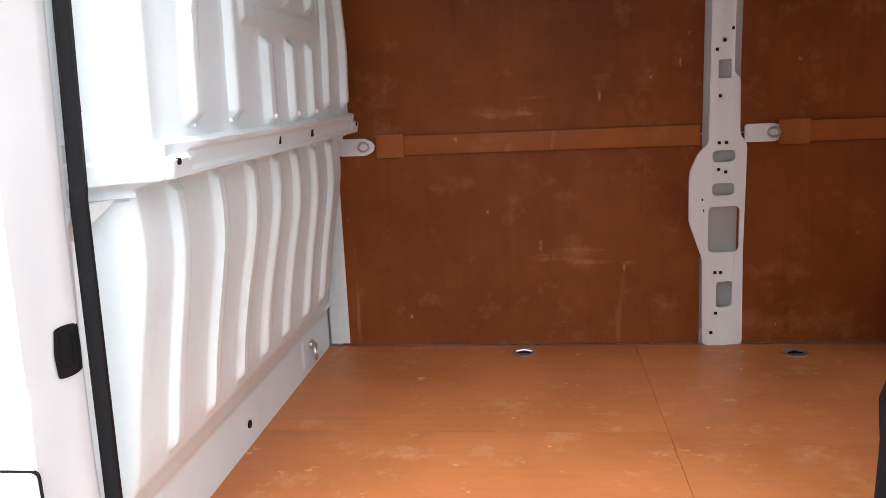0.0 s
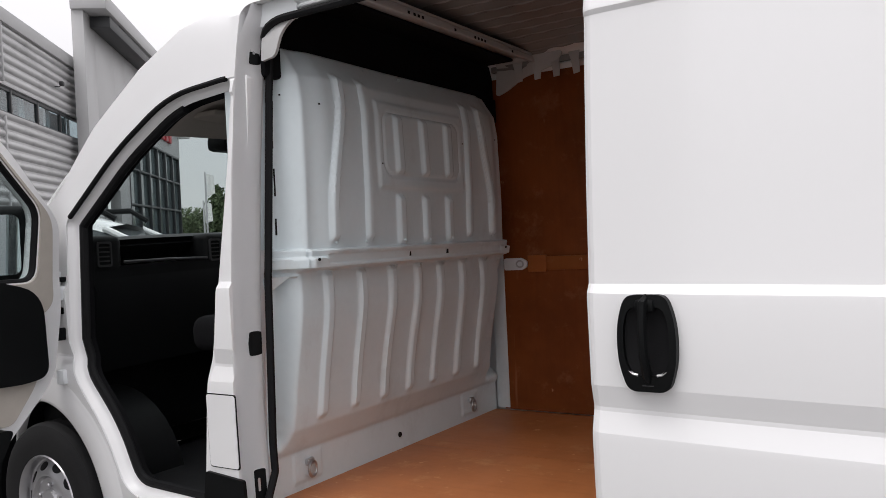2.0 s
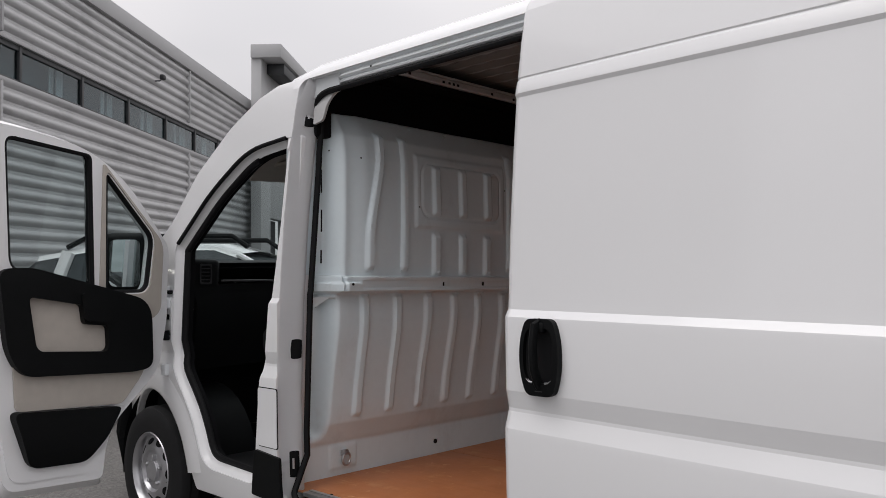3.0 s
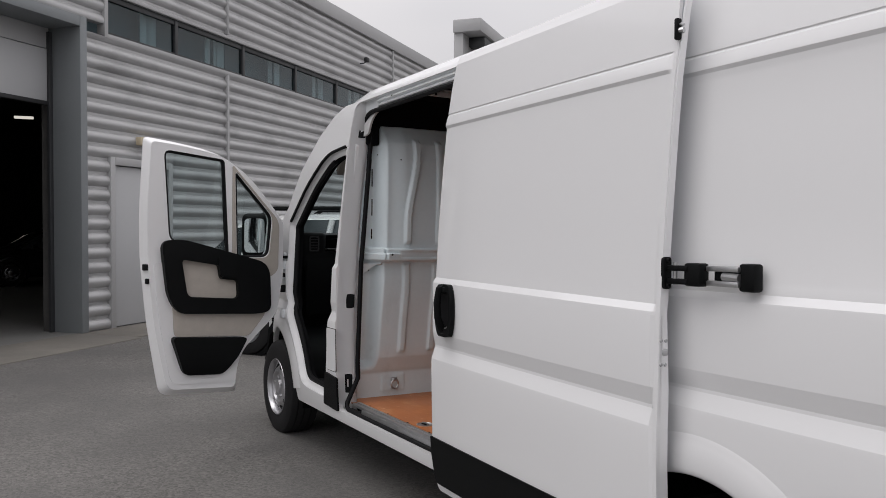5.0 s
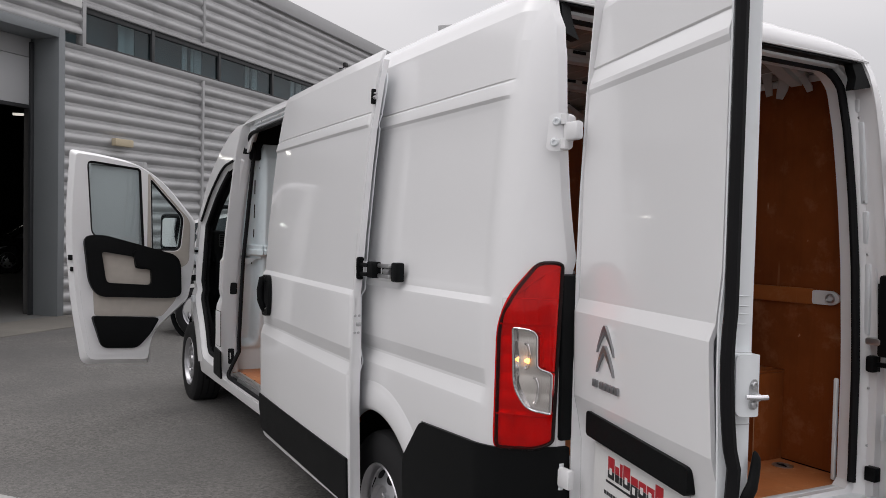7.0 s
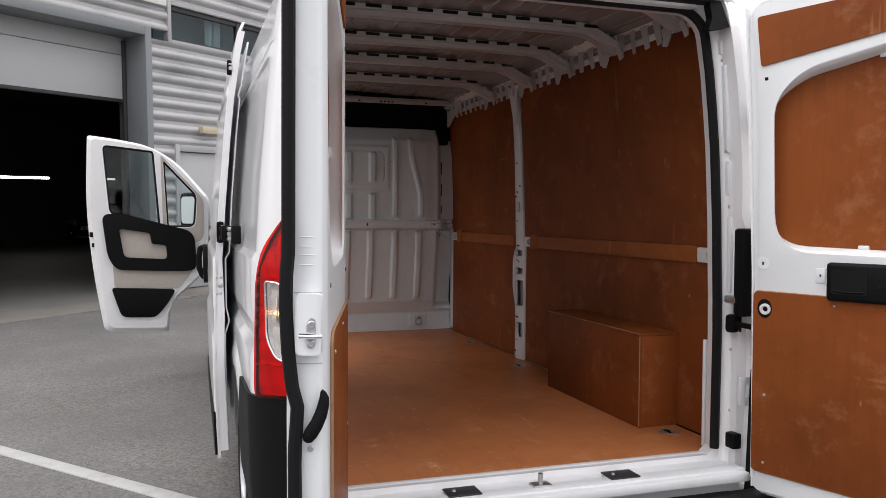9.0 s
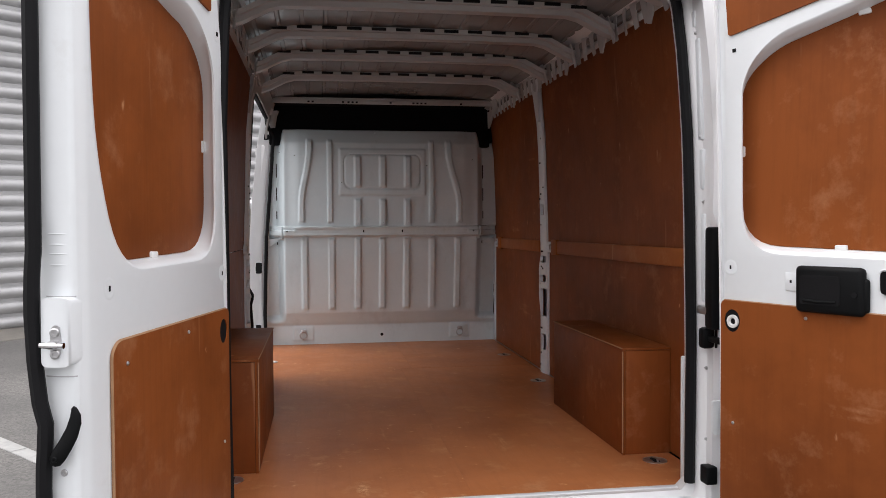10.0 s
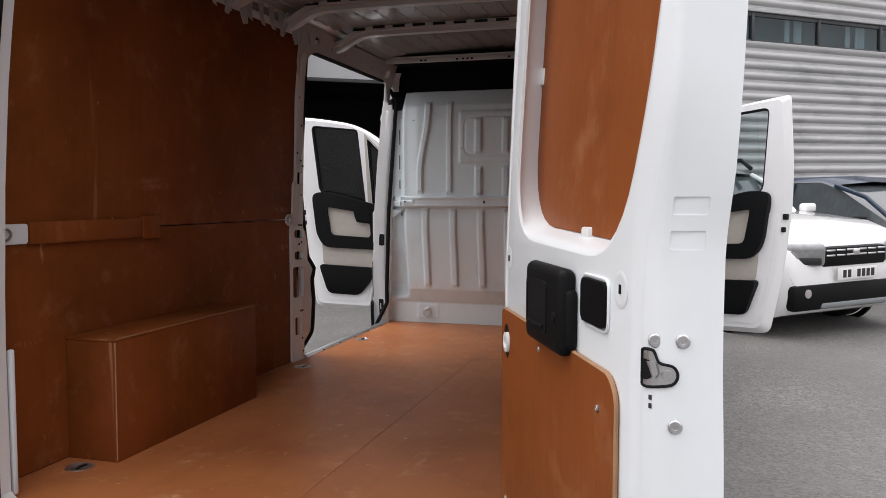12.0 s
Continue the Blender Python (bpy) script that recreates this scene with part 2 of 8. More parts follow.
CLEAR = material("clear_lens", (0.46, 0.43, 0.42), 0.10, metal=0.35, vary=0.25, scale=30, coat=1.0, bump=0.15, bump_scale=60)
AMBER = material("amber_bulb", (1.0, 0.40, 0.09), 0.2, emit=9.0)
GLASS = thin_glass("window_glass", (0.90, 0.955, 0.955), 0.91)
MIRROR = material("mirror_glass", (0.85, 0.87, 0.88), 0.02, metal=1.0, vary=0.0, rough_vary=0.0)
ASPHALT = material("asphalt", (0.154, 0.148, 0.140), 0.82, vary=0.26, scale=0.8, speck=(75, 0.45), bump=0.8, bump_scale=110, grime=((0.112, 0.109, 0.106), 0.40, 0.72, 0.6, (1, 1, 1)), spots=((0.160, 0.155, 0.150), 0.60, 0.9))
APRON = material("dusty_concrete", (0.205, 0.190, 0.168), 0.85, vary=0.2, scale=1.0, bump=0.3, bump_scale=60, grime=((0.16, 0.15, 0.135), 0.42, 0.7, 0.8, (1, 1, 1)))
WHITE_LINE = material("worn_white_line", (0.42, 0.42, 0.41), 0.8, vary=0.15, scale=3, bump=0.3, bump_scale=100, grime=((0.22, 0.22, 0.22), 0.5, 0.75, 3.0, (1, 1, 1)))
CLAD = material("grey_steel_cladding", (0.46, 0.46, 0.465), 0.42, metal=0.25, vary=0.05, scale=0.5, grime=((0.22, 0.22, 0.225), 0.5, 0.8, 0.8, (1, 1, 3)))
CLAD_FLAT = material("grey_flat_cladding", (0.40, 0.40, 0.405), 0.5, metal=0.1, vary=0.04, scale=0.5)
DOOR_GREY = material("pale_grey_door", (0.46, 0.465, 0.475), 0.5, vary=0.03, scale=1)
FRAME_DARK = material("dark_window_frame", (0.035, 0.037, 0.04), 0.45, vary=0.1, scale=5)
WIN_FAR = material("office_glass", (0.060, 0.070, 0.075), 0.06, vary=0.5, scale=1.2, stretch=(1, 1, 0.3))
OFFICE_GLASS = thin_glass("office_glass_clear", (0.80, 0.90, 0.93), 0.85)
BLIND = material("pale_window_blind", (0.62, 0.62, 0.60), 0.8, vary=0.06, scale=2)
OFFICE_IN = material("office_wall", (0.20, 0.22, 0.23), 0.9, vary=0.15, scale=0.8)
SHOW_GLASS = material("showroom_glass", (0.10, 0.125, 0.13), 0.05, vary=0.4, scale=0.7)
DARK_IN = material("workshop_gloom", (0.075, 0.073, 0.070), 0.9, vary=0.3, scale=1)
SHOP_FLOOR = material("workshop_floor", (0.17, 0.168, 0.162), 0.6, vary=0.2, scale=1)
REVEAL = material("slate_grey_trim", (0.20, 0.215, 0.225), 0.5, vary=0.06, scale=1.5)
DIM_TUBE = material("dim_lit_tube", (1.0, 0.95, 0.85), 0.4, emit=0.9)
TUBE = material("lit_tube", (1.0, 0.96, 0.88), 0.4, emit=8.0)
SIGN_RED = material("red_sign", (0.45, 0.02, 0.03), 0.4)
INK = material("black_print", (0.02, 0.02, 0.022), 0.5)
PLATE = material("white_plate", (0.75, 0.75, 0.74), 0.35)
CAR_WHITE = material("white_car_paint", (0.78, 0.78, 0.78), 0.2, vary=0.02, coat=1.0)
CAR_BLUE = material("blue_car_paint", (0.012, 0.026, 0.055), 0.25, vary=0.05, coat=0.35, spec=0.3)
CAR_DARK = material("dark_car_paint", (0.012, 0.012, 0.014), 0.2, vary=0.05, coat=1.0)
CAR_SILVER = material("silver_car_paint", (0.40, 0.41, 0.42), 0.25, vary=0.05, coat=1.0, metal=0.4)
BARK = material("bark", (0.10, 0.075, 0.055), 0.9, vary=0.3, scale=4)
LEAF = material("leaves", (0.075, 0.105, 0.045), 0.7, vary=0.4, scale=1.5)
CARD = material("beige_lamp_box", (0.55, 0.47, 0.33), 0.6)


# ---- mesh helpers ----
def part(name, bm, mat, parent=None, label="", angle=35, matrix=None):
    """Links a bmesh as one mesh object under a thing or a part."""
    bmesh.ops.recalc_face_normals(bm, faces=bm.faces)
    me = bpy.data.meshes.new(name)
    bm.to_mesh(me)
    bm.free()
    for mt in mat if isinstance(mat, (list, tuple)) else (mat,):
        me.materials.append(mt)
    if angle:
        me.shade_smooth()
        me.set_sharp_from_angle(angle=radians(angle))
    ob = new(name, me)
    ob.parent = parent
    if matrix is not None:
        ob.matrix_basis = matrix
    if label:
        ob["label"] = label
    return ob


def thing(name, label, category, matrix=None, group="", kind=""):
    ob = new(name)
    ob.empty_display_size = 0.2
    if matrix is not None:
        ob.matrix_basis = matrix
    return tagged(ob, label, category, group, kind)


def rounded(points, r, n=4):
    """A polygon with its corners rounded; r is one radius or one for each corner."""
    out, c = [], len(points)
    for i in range(c):
        p0, p1, p2 = (Vector(points[(i + k) % c]) for k in (-1, 0, 1))
        a, b = p0 - p1, p2 - p1
        rad = r[i] if isinstance(r, (list, tuple)) else r
        d = min(rad, a.length * 0.48, b.length * 0.48)
        if d < 1e-4:
            out.append(p1)
            continue
        s, e = p1 + a.normalized() * d, p1 + b.normalized() * d
        for k in range(n + 1):
            t = k / n
            out.append((1 - t) ** 2 * s + 2 * t * (1 - t) * p1 + t * t * e)
    return [tuple(p) for p in out]


def rect(x0, y0, x1, y1, r=0.0, n=4):
    pts = [(x0, y0), (x1, y0), (x1, y1), (x0, y1)]
    return rounded(pts, r, n) if r else pts


def sheet(outline, fmap, thick, holes=(), cu=(), cv=(), bm=None):
    """A plate with thickness: a 2D outline with holes, cut along u and v, laid on a surface. fmap(u, v, depth) gives the place."""
    flat = bmesh.new()
    for loop in (outline, *holes):
        vs = [flat.verts.new((p[0], p[1], 0)) for p in loop]
        for a, b in zip(vs, vs[1:] + vs[:1]):
            flat.edges.new((a, b))
    bmesh.ops.triangle_fill(flat, use_beauty=True, use_dissolve=False, edges=flat.edges[:])
    bmesh.ops.dissolve_limit(flat, angle_limit=0.02, verts=[], edges=flat.edges[:])
    for k, cuts in ((0, cu), (1, cv)):
        for c in cuts:
            co, no = [0, 0, 0], [0, 0, 0]
            co[k], no[k] = c, 1
            bmesh.ops.bisect_plane(flat, geom=flat.verts[:] + flat.edges[:] + flat.faces[:], dist=1e-5, plane_co=co, plane_no=no)
    bm = bm or bmesh.new()
    top, low = {}, {}
    for v in flat.verts:
        top[v] = bm.verts.new(fmap(v.co.x, v.co.y, 0.0))
        low[v] = bm.verts.new(fmap(v.co.x, v.co.y, thick))
    for fc in flat.faces:
        bm.faces.new([top[v] for v in fc.verts])
        bm.faces.new([low[v] for v in reversed(fc.verts)])
    for e in flat.edges:
        if len(e.link_faces) == 1:
            a, b = e.verts
            bm.faces.new((top[a], low[a], low[b], top[b]))
    flat.free()
    return bm


def gridsheet(us, vs, fmap, thick, bm=None):
    """A fine grid laid on a surface, with a plain back."""
    bm = bm or bmesh.new()
    rows = [[bm.verts.new(fmap(u, v, 0.0)) for u in us] for v in vs]
    back = [[bm.verts.new(fmap(u, v, thick)) for u in (us[0], us[-1])] for v in (vs[0], vs[-1])]
    for r0, r1 in zip(rows, rows[1:]):
        for i in range(len(us) - 1):
            bm.faces.new((r0[i], r0[i + 1], r1[i + 1], r1[i]))
    bm.faces.new((back[0][0], back[1][0], back[1][1], back[0][1]))
    bm.faces.new([*rows[0], back[0][1], back[0][0]])
    bm.faces.new([*rows[-1][::-1], back[1][0], back[1][1]])
    bm.faces.new([r[0] for r in rows][::-1] + [back[0][0], back[1][0]])
    bm.faces.new([r[-1] for r in rows] + [back[1][1], back[0][1]])
    return bm


def box(bm, lo, hi, bevel=0.0, m=None, seg=2):
    """A box from corner to corner, with rounded edges."""
    c = bmesh.ops.create_cube(bm, size=1.0)["verts"]
    for v in c:
        v.co = Vector([lo[i] + (hi[i] - lo[i]) * (v.co[i] + 0.5) for i in range(3)])
    if bevel:
        es = list({e for v in c for e in v.link_edges})
        made = bmesh.ops.bevel(bm, geom=es, offset=bevel, segments=seg, affect="EDGES", profile=0.5, clamp_overlap=True)
        c = list(set(made["verts"]) | {v for v in c if v.is_valid})
    if m is not None:
        for v in c:
            v.co = m @ v.co
    return bm


def a_box(lo, hi, bevel=0.0, m=None, seg=2):
    return box(bmesh.new(), lo, hi, bevel, m, seg)


def lathe(bm, profile, m, n=24):
    """A body of revolution about local y from (radius, y) pairs."""
    rings = []
    for r, y in profile:
        if r < 1e-5:
            rings.append([bm.verts.new(m @ Vector((0, y, 0)))])
        else:
            rings.append([bm.verts.new(m @ Vector((r * math.cos(k * math.tau / n), y, r * math.sin(k * math.tau / n)))) for k in range(n)])
    for a, b in zip(rings, rings[1:]):
        for k in range(n):
            q = [a[k % len(a)], a[(k + 1) % len(a)], b[(k + 1) % len(b)], b[k % len(b)]]
            q = list(dict.fromkeys(q))
            if len(q) > 2:
                bm.faces.new(q)
    return bm


def sweep(points, radius, n=8, closed=False, flat=1.0, bm=None, up=(0, 0, 1)):
    """A round or flattened cord along points."""
    bm = bm or bmesh.new()
    pts = [Vector(p) for p in points]
    rings, s = [], None
    for i, p in enumerate(pts):
        a = pts[i - 1] if closed or i else p
        b = pts[(i + 1) % len(pts)] if closed or i < len(pts) - 1 else p
        d = (b - a).normalized()
        if s is None:
            s = d.cross(Vector(up))
            s = s if s.length > 0.05 else d.orthogonal()
        s = (s - s.dot(d) * d).normalized()
        w = s.cross(d)
        rings.append([bm.verts.new(p + radius * (math.cos(k * math.tau / n) * s + flat * math.sin(k * math.tau / n) * w)) for k in range(n)])
    for a, b in zip(rings, rings[1:] + ([rings[0]] if closed else [])):
        for k in range(n):
            bm.faces.new((a[k], a[(k + 1) % n], b[(k + 1) % n], b[k]))
    if not closed:
        bm.faces.new(rings[0][::-1])
        bm.faces.new(rings[-1])
    return bm


def lerp(table, x):
    return float(np.interp(x, [r[0] for r in table], [r[1] for r in table]))


def smooth(a, b, x):
    t = min(max((x - a) / (b - a), 0), 1)
    return t * t * (3 - 2 * t)


def bolt(parent, place, normal, r=0.009, mat=None, name="bolt", h=0.005):
    q = Vector(normal).to_track_quat("Y", "Z").to_matrix().to_4x4()
    bm = lathe(bmesh.new(), [(0, -0.004), (r, -0.004), (r, h * 0.5), (r * 0.8, h), (r * 0.45, h), (r * 0.4, h * 0.5), (0, h * 0.5)], Matrix.Translation(place) @ q, 12)
    return part(name, bm, mat or STEEL, parent)


# ---- the yard and the building ----
# The wall runs along WALL's local x; local -y is the outside, z up.
WALL = pose(-11.3, -1.7, 0, 0, 0, 131.3)  # local x = (-0.66, 0.751); local y = (-0.751, -0.66), into the building


grd = bmesh.new()
ext = [-700, -120, -40, -16, -8, -4, 0, 4, 10, 30, 120, 700]
gv = [[grd.verts.new((x, y, 0)) for x in ext] for y in ext]
for r0, r1 in zip(gv, gv[1:]):
    for i in range(len(ext) - 1):
        grd.faces.new((r0[i], r0[i + 1], r1[i + 1], r1[i]))
ground = tagged(part("ground", grd, ASPHALT, angle=0), "worn grey asphalt yard", "ground", kind="structure")

bm = bmesh.new()
for s0, s1, n0, n1 in ((-6.5, -0.1, 0.0, 1.05), (-0.1, 15.9, 0.05, 0.95)):
    box(bm, (s0, -n1, -0.05), (s1 - 0.004, -n0, 0.012), 0.004, WALL)
tagged(part("apron", bm, APRON), "dusty concrete strip along the foot of the workshop wall", "pavement", kind="structure")

for k, (cx, cy) in enumerate(((-2.5, -1.93),)):
    bm = bmesh.new()
    m = pose(cx, cy, 0, 0, 0, 41.3)
    for a, b in ((-5.2, -3.31), (-3.3, -0.62), (-0.61, 1.4), (1.41, 3.2)):
        box(bm, (a, -0.05, -0.01), (b, 0.05, 0.006), 0.002, m)
    tagged(part("parking_line", bm, WHITE_LINE), "worn white painted parking bay line on the asphalt", "road marking", kind="structure")

# Corrugated walling: long half-round ribs, in the stretches between the openings.
PITCH = 0.2


def ribs(s0, s1, z0, z1, name="cladding"):
    bm = bmesh.new()
    rows = []
    zs = []
    k = math.floor(z0 / PITCH)
    while k * PITCH < z1:
        for t in (0.0, 0.06, 0.16, 0.3, 0.45, 0.6, 0.72, 0.78, 0.8, 0.9):
            z = (k + t) * PITCH
            if z0 < z < z1:
                zs.append(z)
        k += 1
    for z in [z0, *zs, z1]:
        t = (z / PITCH) % 1.0
        n = 0.055 * math.sin(math.pi * min(t / 0.8, 1)) ** 0.7 if t < 0.8 else 0.0
        rows.append((n, z))
    front = [[bm.verts.new((s, -n, z)) for s in (s0, s1)] for n, z in rows]
    back = [[bm.verts.new((s, 0.08, z)) for s in (s0, s1)] for z in (z0, z1)]
    for a, b in zip(front, front[1:]):
        bm.faces.new((a[0], a[1], b[1], b[0]))
    bm.faces.new((back[0][0], back[1][0], back[1][1], back[0][1]))
    bm.faces.new((front[0][0], back[0][0], back[0][1], front[0][1]))
    bm.faces.new((front[-1][0], front[-1][1], back[1][1], back[1][0]))
    bm.faces.new([f[0] for f in front] + [back[1][0], back[0][0]])
    bm.faces.new([f[1] for f in front][::-1] + [back[0][1], back[1][1]])
    return part(name, bm, CLAD, workshop, angle=50)


workshop = thing("workshop_building", "grey workshop with horizontal corrugated steel cladding and a high window strip", "building", WALL)
END = 16.1
for a, b, z0, z1 in ((0.02, 0.45, 0, 4.07), (0.45, 1.78, 2.42, 4.07), (1.78, 3.25, 0, 4.07), (3.29, 10.55, 0, 4.07), (10.59, END, 0, 4.07),
                     (-9.0, 0.36, 4.24, 6.0), (0.36, 3.25, 4.72, 6.0), (3.29, 10.55, 4.72, 6.0), (10.59, END, 4.72, 6.0), (-9.0, -3.37, 0, 4.24)):
    ribs(a, b, z0, z1)
part("parapet", a_box((-9.0, -0.09, 5.98), (END, 0.5, 6.28), 0.01), CLAD_FLAT, workshop)
part("side_wall", a_box((-9.0, 0.1, 0), (-8.8, 12, 6.1)), CLAD_FLAT, workshop)
part("roof", a_box((-9.0, 0.1, 6.0), (END, 24, 6.1)), CLAD_FLAT, workshop)
for s in (3.27, 10.57):
    for z0, z1 in ((0.1, 4.05), (4.75, 5.97)):
        part("joint_strip", a_box((s - 0.028, -0.075, z0), (s + 0.028, 0.02, z1), 0.012), CLAD_FLAT, workshop)
# Window strip
part("window_frame", box(box(a_box((0.36, -0.05, 4.06), (END, 0.08, 4.12), 0.006), (0.36, -0.05, 4.68), (END, 0.08, 4.73), 0.006), (0.36, -0.06, 4.06), (0.43, 0.08, 4.73), 0.006), CLAD_FLAT, workshop)
wl_s = [0.43, 1.98, 3.84, 5.7, 7.5, 9.35, 11.1, 12.75, 14.4, END]
for a, b in zip(wl_s, wl_s[1:]):
    w = part("window", a_box((a, 0.0, 4.12), (b, 0.05, 4.16), 0.003), FRAME_DARK, workshop)
    part("mullion", a_box((b - 0.05, -0.012, 4.12), (b + 0.02, 0.06, 4.68), 0.004), FRAME_DARK, w)
    part("head", a_box((a, 0.0, 4.60), (b - 0.05, 0.05, 4.68), 0.003), FRAME_DARK, w)
    part("pane", a_box((a, 0.03, 4.16), (b - 0.05, 0.036, 4.60)), OFFICE_GLASS, w)
    part("office_back", a_box((a, 0.40, 4.05), (b - 0.01, 0.42, 4.75)), OFFICE_IN, w)
    for f, wd in ((0.62, 0.07), (0.70, 0.04), (0.80, 0.10)):
        c = a + (b - a) * (f + random.uniform(-0.08, 0.06))
        part("blind", a_box((c - wd, 0.20, 4.10), (c + wd, 0.22, 4.68), 0.004), BLIND, w)
# Vehicle door: deep reveal, raised sectional door
for lo, hi in (((-0.10, -0.07, 0), (0.02, 0.5, 4.24)), ((-3.37, -0.07, 0), (-3.25, 0.5, 4.24)), ((-3.25, -0.07, 4.10), (-0.10, 0.5, 4.24))):
    part("door_reveal", a_box(lo, hi, 0.008), REVEAL, workshop)
sect = part("sectional_door", a_box((-3.23, 0.44, 3.12), (-0.12, 0.50, 3.82), 0.008), DOOR_GREY, workshop, "raised pale grey sectional vehicle door")
part("door_panel", a_box((-3.23, 0.445, 3.828), (-0.12, 0.505, 4.10), 0.006), CLAD_FLAT, sect)
part("bottom_seal", a_box((-3.23, 0.43, 3.07), (-0.12, 0.51, 3.125), 0.006), GREY_PLASTIC, sect)
part("pull_handle", a_box((-2.95, 0.43, 3.50), (-2.65, 0.46, 3.66), 0.01), FRAME_DARK, sect)
part("guide_rail", a_box((-0.16, 0.40, 0), (-0.10, 0.45, 4.05), 0.005), FRAME_DARK, workshop)
# Workshop inside: the gloom is put into the dark wall and ceiling colour
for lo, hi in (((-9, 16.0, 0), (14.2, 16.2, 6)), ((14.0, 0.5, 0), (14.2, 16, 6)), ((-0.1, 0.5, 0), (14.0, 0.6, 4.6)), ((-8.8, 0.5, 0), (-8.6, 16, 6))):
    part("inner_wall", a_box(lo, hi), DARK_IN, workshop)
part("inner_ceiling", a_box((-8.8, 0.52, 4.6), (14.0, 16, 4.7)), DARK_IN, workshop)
part("shop_floor", a_box((-8.6, -0.05, -0.05), (14.0, 16, 0.008)), SHOP_FLOOR, workshop)
for s, n, z, ln, turn in ((4.0, 10.0, 2.13, 1.5, 0), (3.15, 7.0, 4.03, 1.0, 0), (5.6, 7.0, 3.9, 0.4, -50), (6.6, 10.0, 2.14, 0.5, 0)):
    bm = a_box((-ln / 2, -0.03, -0.03), (ln / 2, 0.03, 0.03), 0.012, pose(s, n, z, 0, 0, turn))
    lamp = part("strip_light", bm, TUBE if ln >= 1.0 else DIM_TUBE, workshop, "lit fluorescent tube")
    part("fitting", a_box((-ln / 2, -0.05, 0.03), (ln / 2, 0.05, 0.09), 0.006, pose(s, n, z, 0, 0, turn)), DARK_IN, lamp)
# Staff door
side_door = part("staff_door", a_box((0.55, -0.01, 0.02), (1.68, 0.04, 2.3), 0.005), DOOR_GREY, workshop, "pale grey steel staff door")
part("door_frame", box(box(a_box((0.45, -0.07, 0), (0.54, 0.06, 2.42), 0.006), (1.69, -0.07, 0), (1.78, 0.06, 2.42), 0.006), (0.54, -0.07, 2.31), (1.69, 0.06, 2.42), 0.006), CLAD_FLAT, side_door)
part("door_handle", a_box((1.55, -0.05, 1.0), (1.64, -0.012, 1.03), 0.006), STEEL, side_door)
part("bulkhead_lamp", a_box((0.98, -0.14, 2.63), (1.38, -0.04, 2.75), 0.015), CARD, workshop, "beige wall lamp over the staff door")
board = part("sign_board", a_box((-1.9, -0.10, 4.62), (0.30, -0.07, 4.95), 0.005), PLATE, workshop, "white workshop sign")
for s in (-1.7, -1.3, -0.9, -0.5, -0.1):
    part("lettering_bar", a_box((s, -0.106, 4.70), (s + 0.26, -0.098, 4.86)), INK, board)
for s, z in ((8.6, 5.35), (0.95, 5.05), (13.9, 5.3)):
    fl = part("flood_lamp", a_box((s - 0.07, -0.27, z - 0.06), (s + 0.07, -0.17, z + 0.05), 0.03, None, 3), GREY_PLASTIC, workshop, "small grey wall flood lamp")
    part("bracket", sweep([(s, -0.05, z - 0.08), (s, -0.15, z - 0.08), (s, -0.21, z - 0.04)], 0.014), GREY_PLASTIC, fl)

# Taller showroom further on: smooth panels, roof overhang, glazed front
showroom = thing("showroom_building", "taller smooth grey showroom with a glazed front and an overhanging roof", "building", WALL)
SH0, SH1, SHN, SHZ = 15.05, 29.0, 0.5, 7.42
for lo, hi in (((SH0, -SHN, 0), (16.1, -0.2, SHZ)), ((18.1, -SHN, 0), (19.4, -0.2, SHZ)), ((16.1, -SHN, 2.85), (18.1, -0.2, SHZ)), ((19.4, -SHN, 4.75), (SH1, -0.2, SHZ))):
    part("wall_panel", a_box(lo, hi, 0.01), CLAD_FLAT, showroom)
part("door_recess", a_box((16.1, -0.12, 0), (18.1, -0.07, 2.85)), FRAME_DARK, showroom)
part("roof", a_box((SH0 - 0.1, -SHN - 0.6, SHZ), (SH1 + 0.5, -0.2, SHZ + 0.40), 0.03), CLAD_FLAT, showroom)
part("soffit_edge", a_box((SH0 + 0.6, -SHN - 0.52, SHZ - 0.32), (SH1, -SHN, SHZ - 0.02), 0.02), FRAME_DARK, showroom)
glz = part("glazed_front", a_box((19.4, -SHN + 0.1, 0.1), (SH1 - 0.2, -SHN + 0.25, 4.75)), SHOW_GLASS, showroom, "gridded showroom glazing")
for k in range(7):
    m_s = 19.4 + k * 1.55
    part("mullion", a_box((m_s - 0.04, -SHN - 0.02, 0), (m_s + 0.04, -SHN + 0.1, 4.75), 0.01), FRAME_DARK, glz)
for z in (0.05, 1.3, 2.5, 3.65, 4.72):
    part("transom", a_box((19.4, -SHN - 0.01, z - 0.035), (SH1 - 0.2, -SHN + 0.1, z + 0.035), 0.01), FRAME_DARK, glz)
for k in range(5):
    m_s = 23.0 + k * 0.78
    part("sign_letter", a_box((m_s, -SHN - 0.12, 5.15), (m_s + 0.55, -SHN, 5.75), 0.04), SIGN_RED, showroom)
part("wall_camera", a_box((28.7, -SHN - 0.5, 5.6), (28.9, -SHN, 5.8), 0.05), PLATE, showroom)


# ---- the van ----
van = thing("panel_van", "white high-roof panel van, doors open, load bay lined in plywood", "van", VAN)

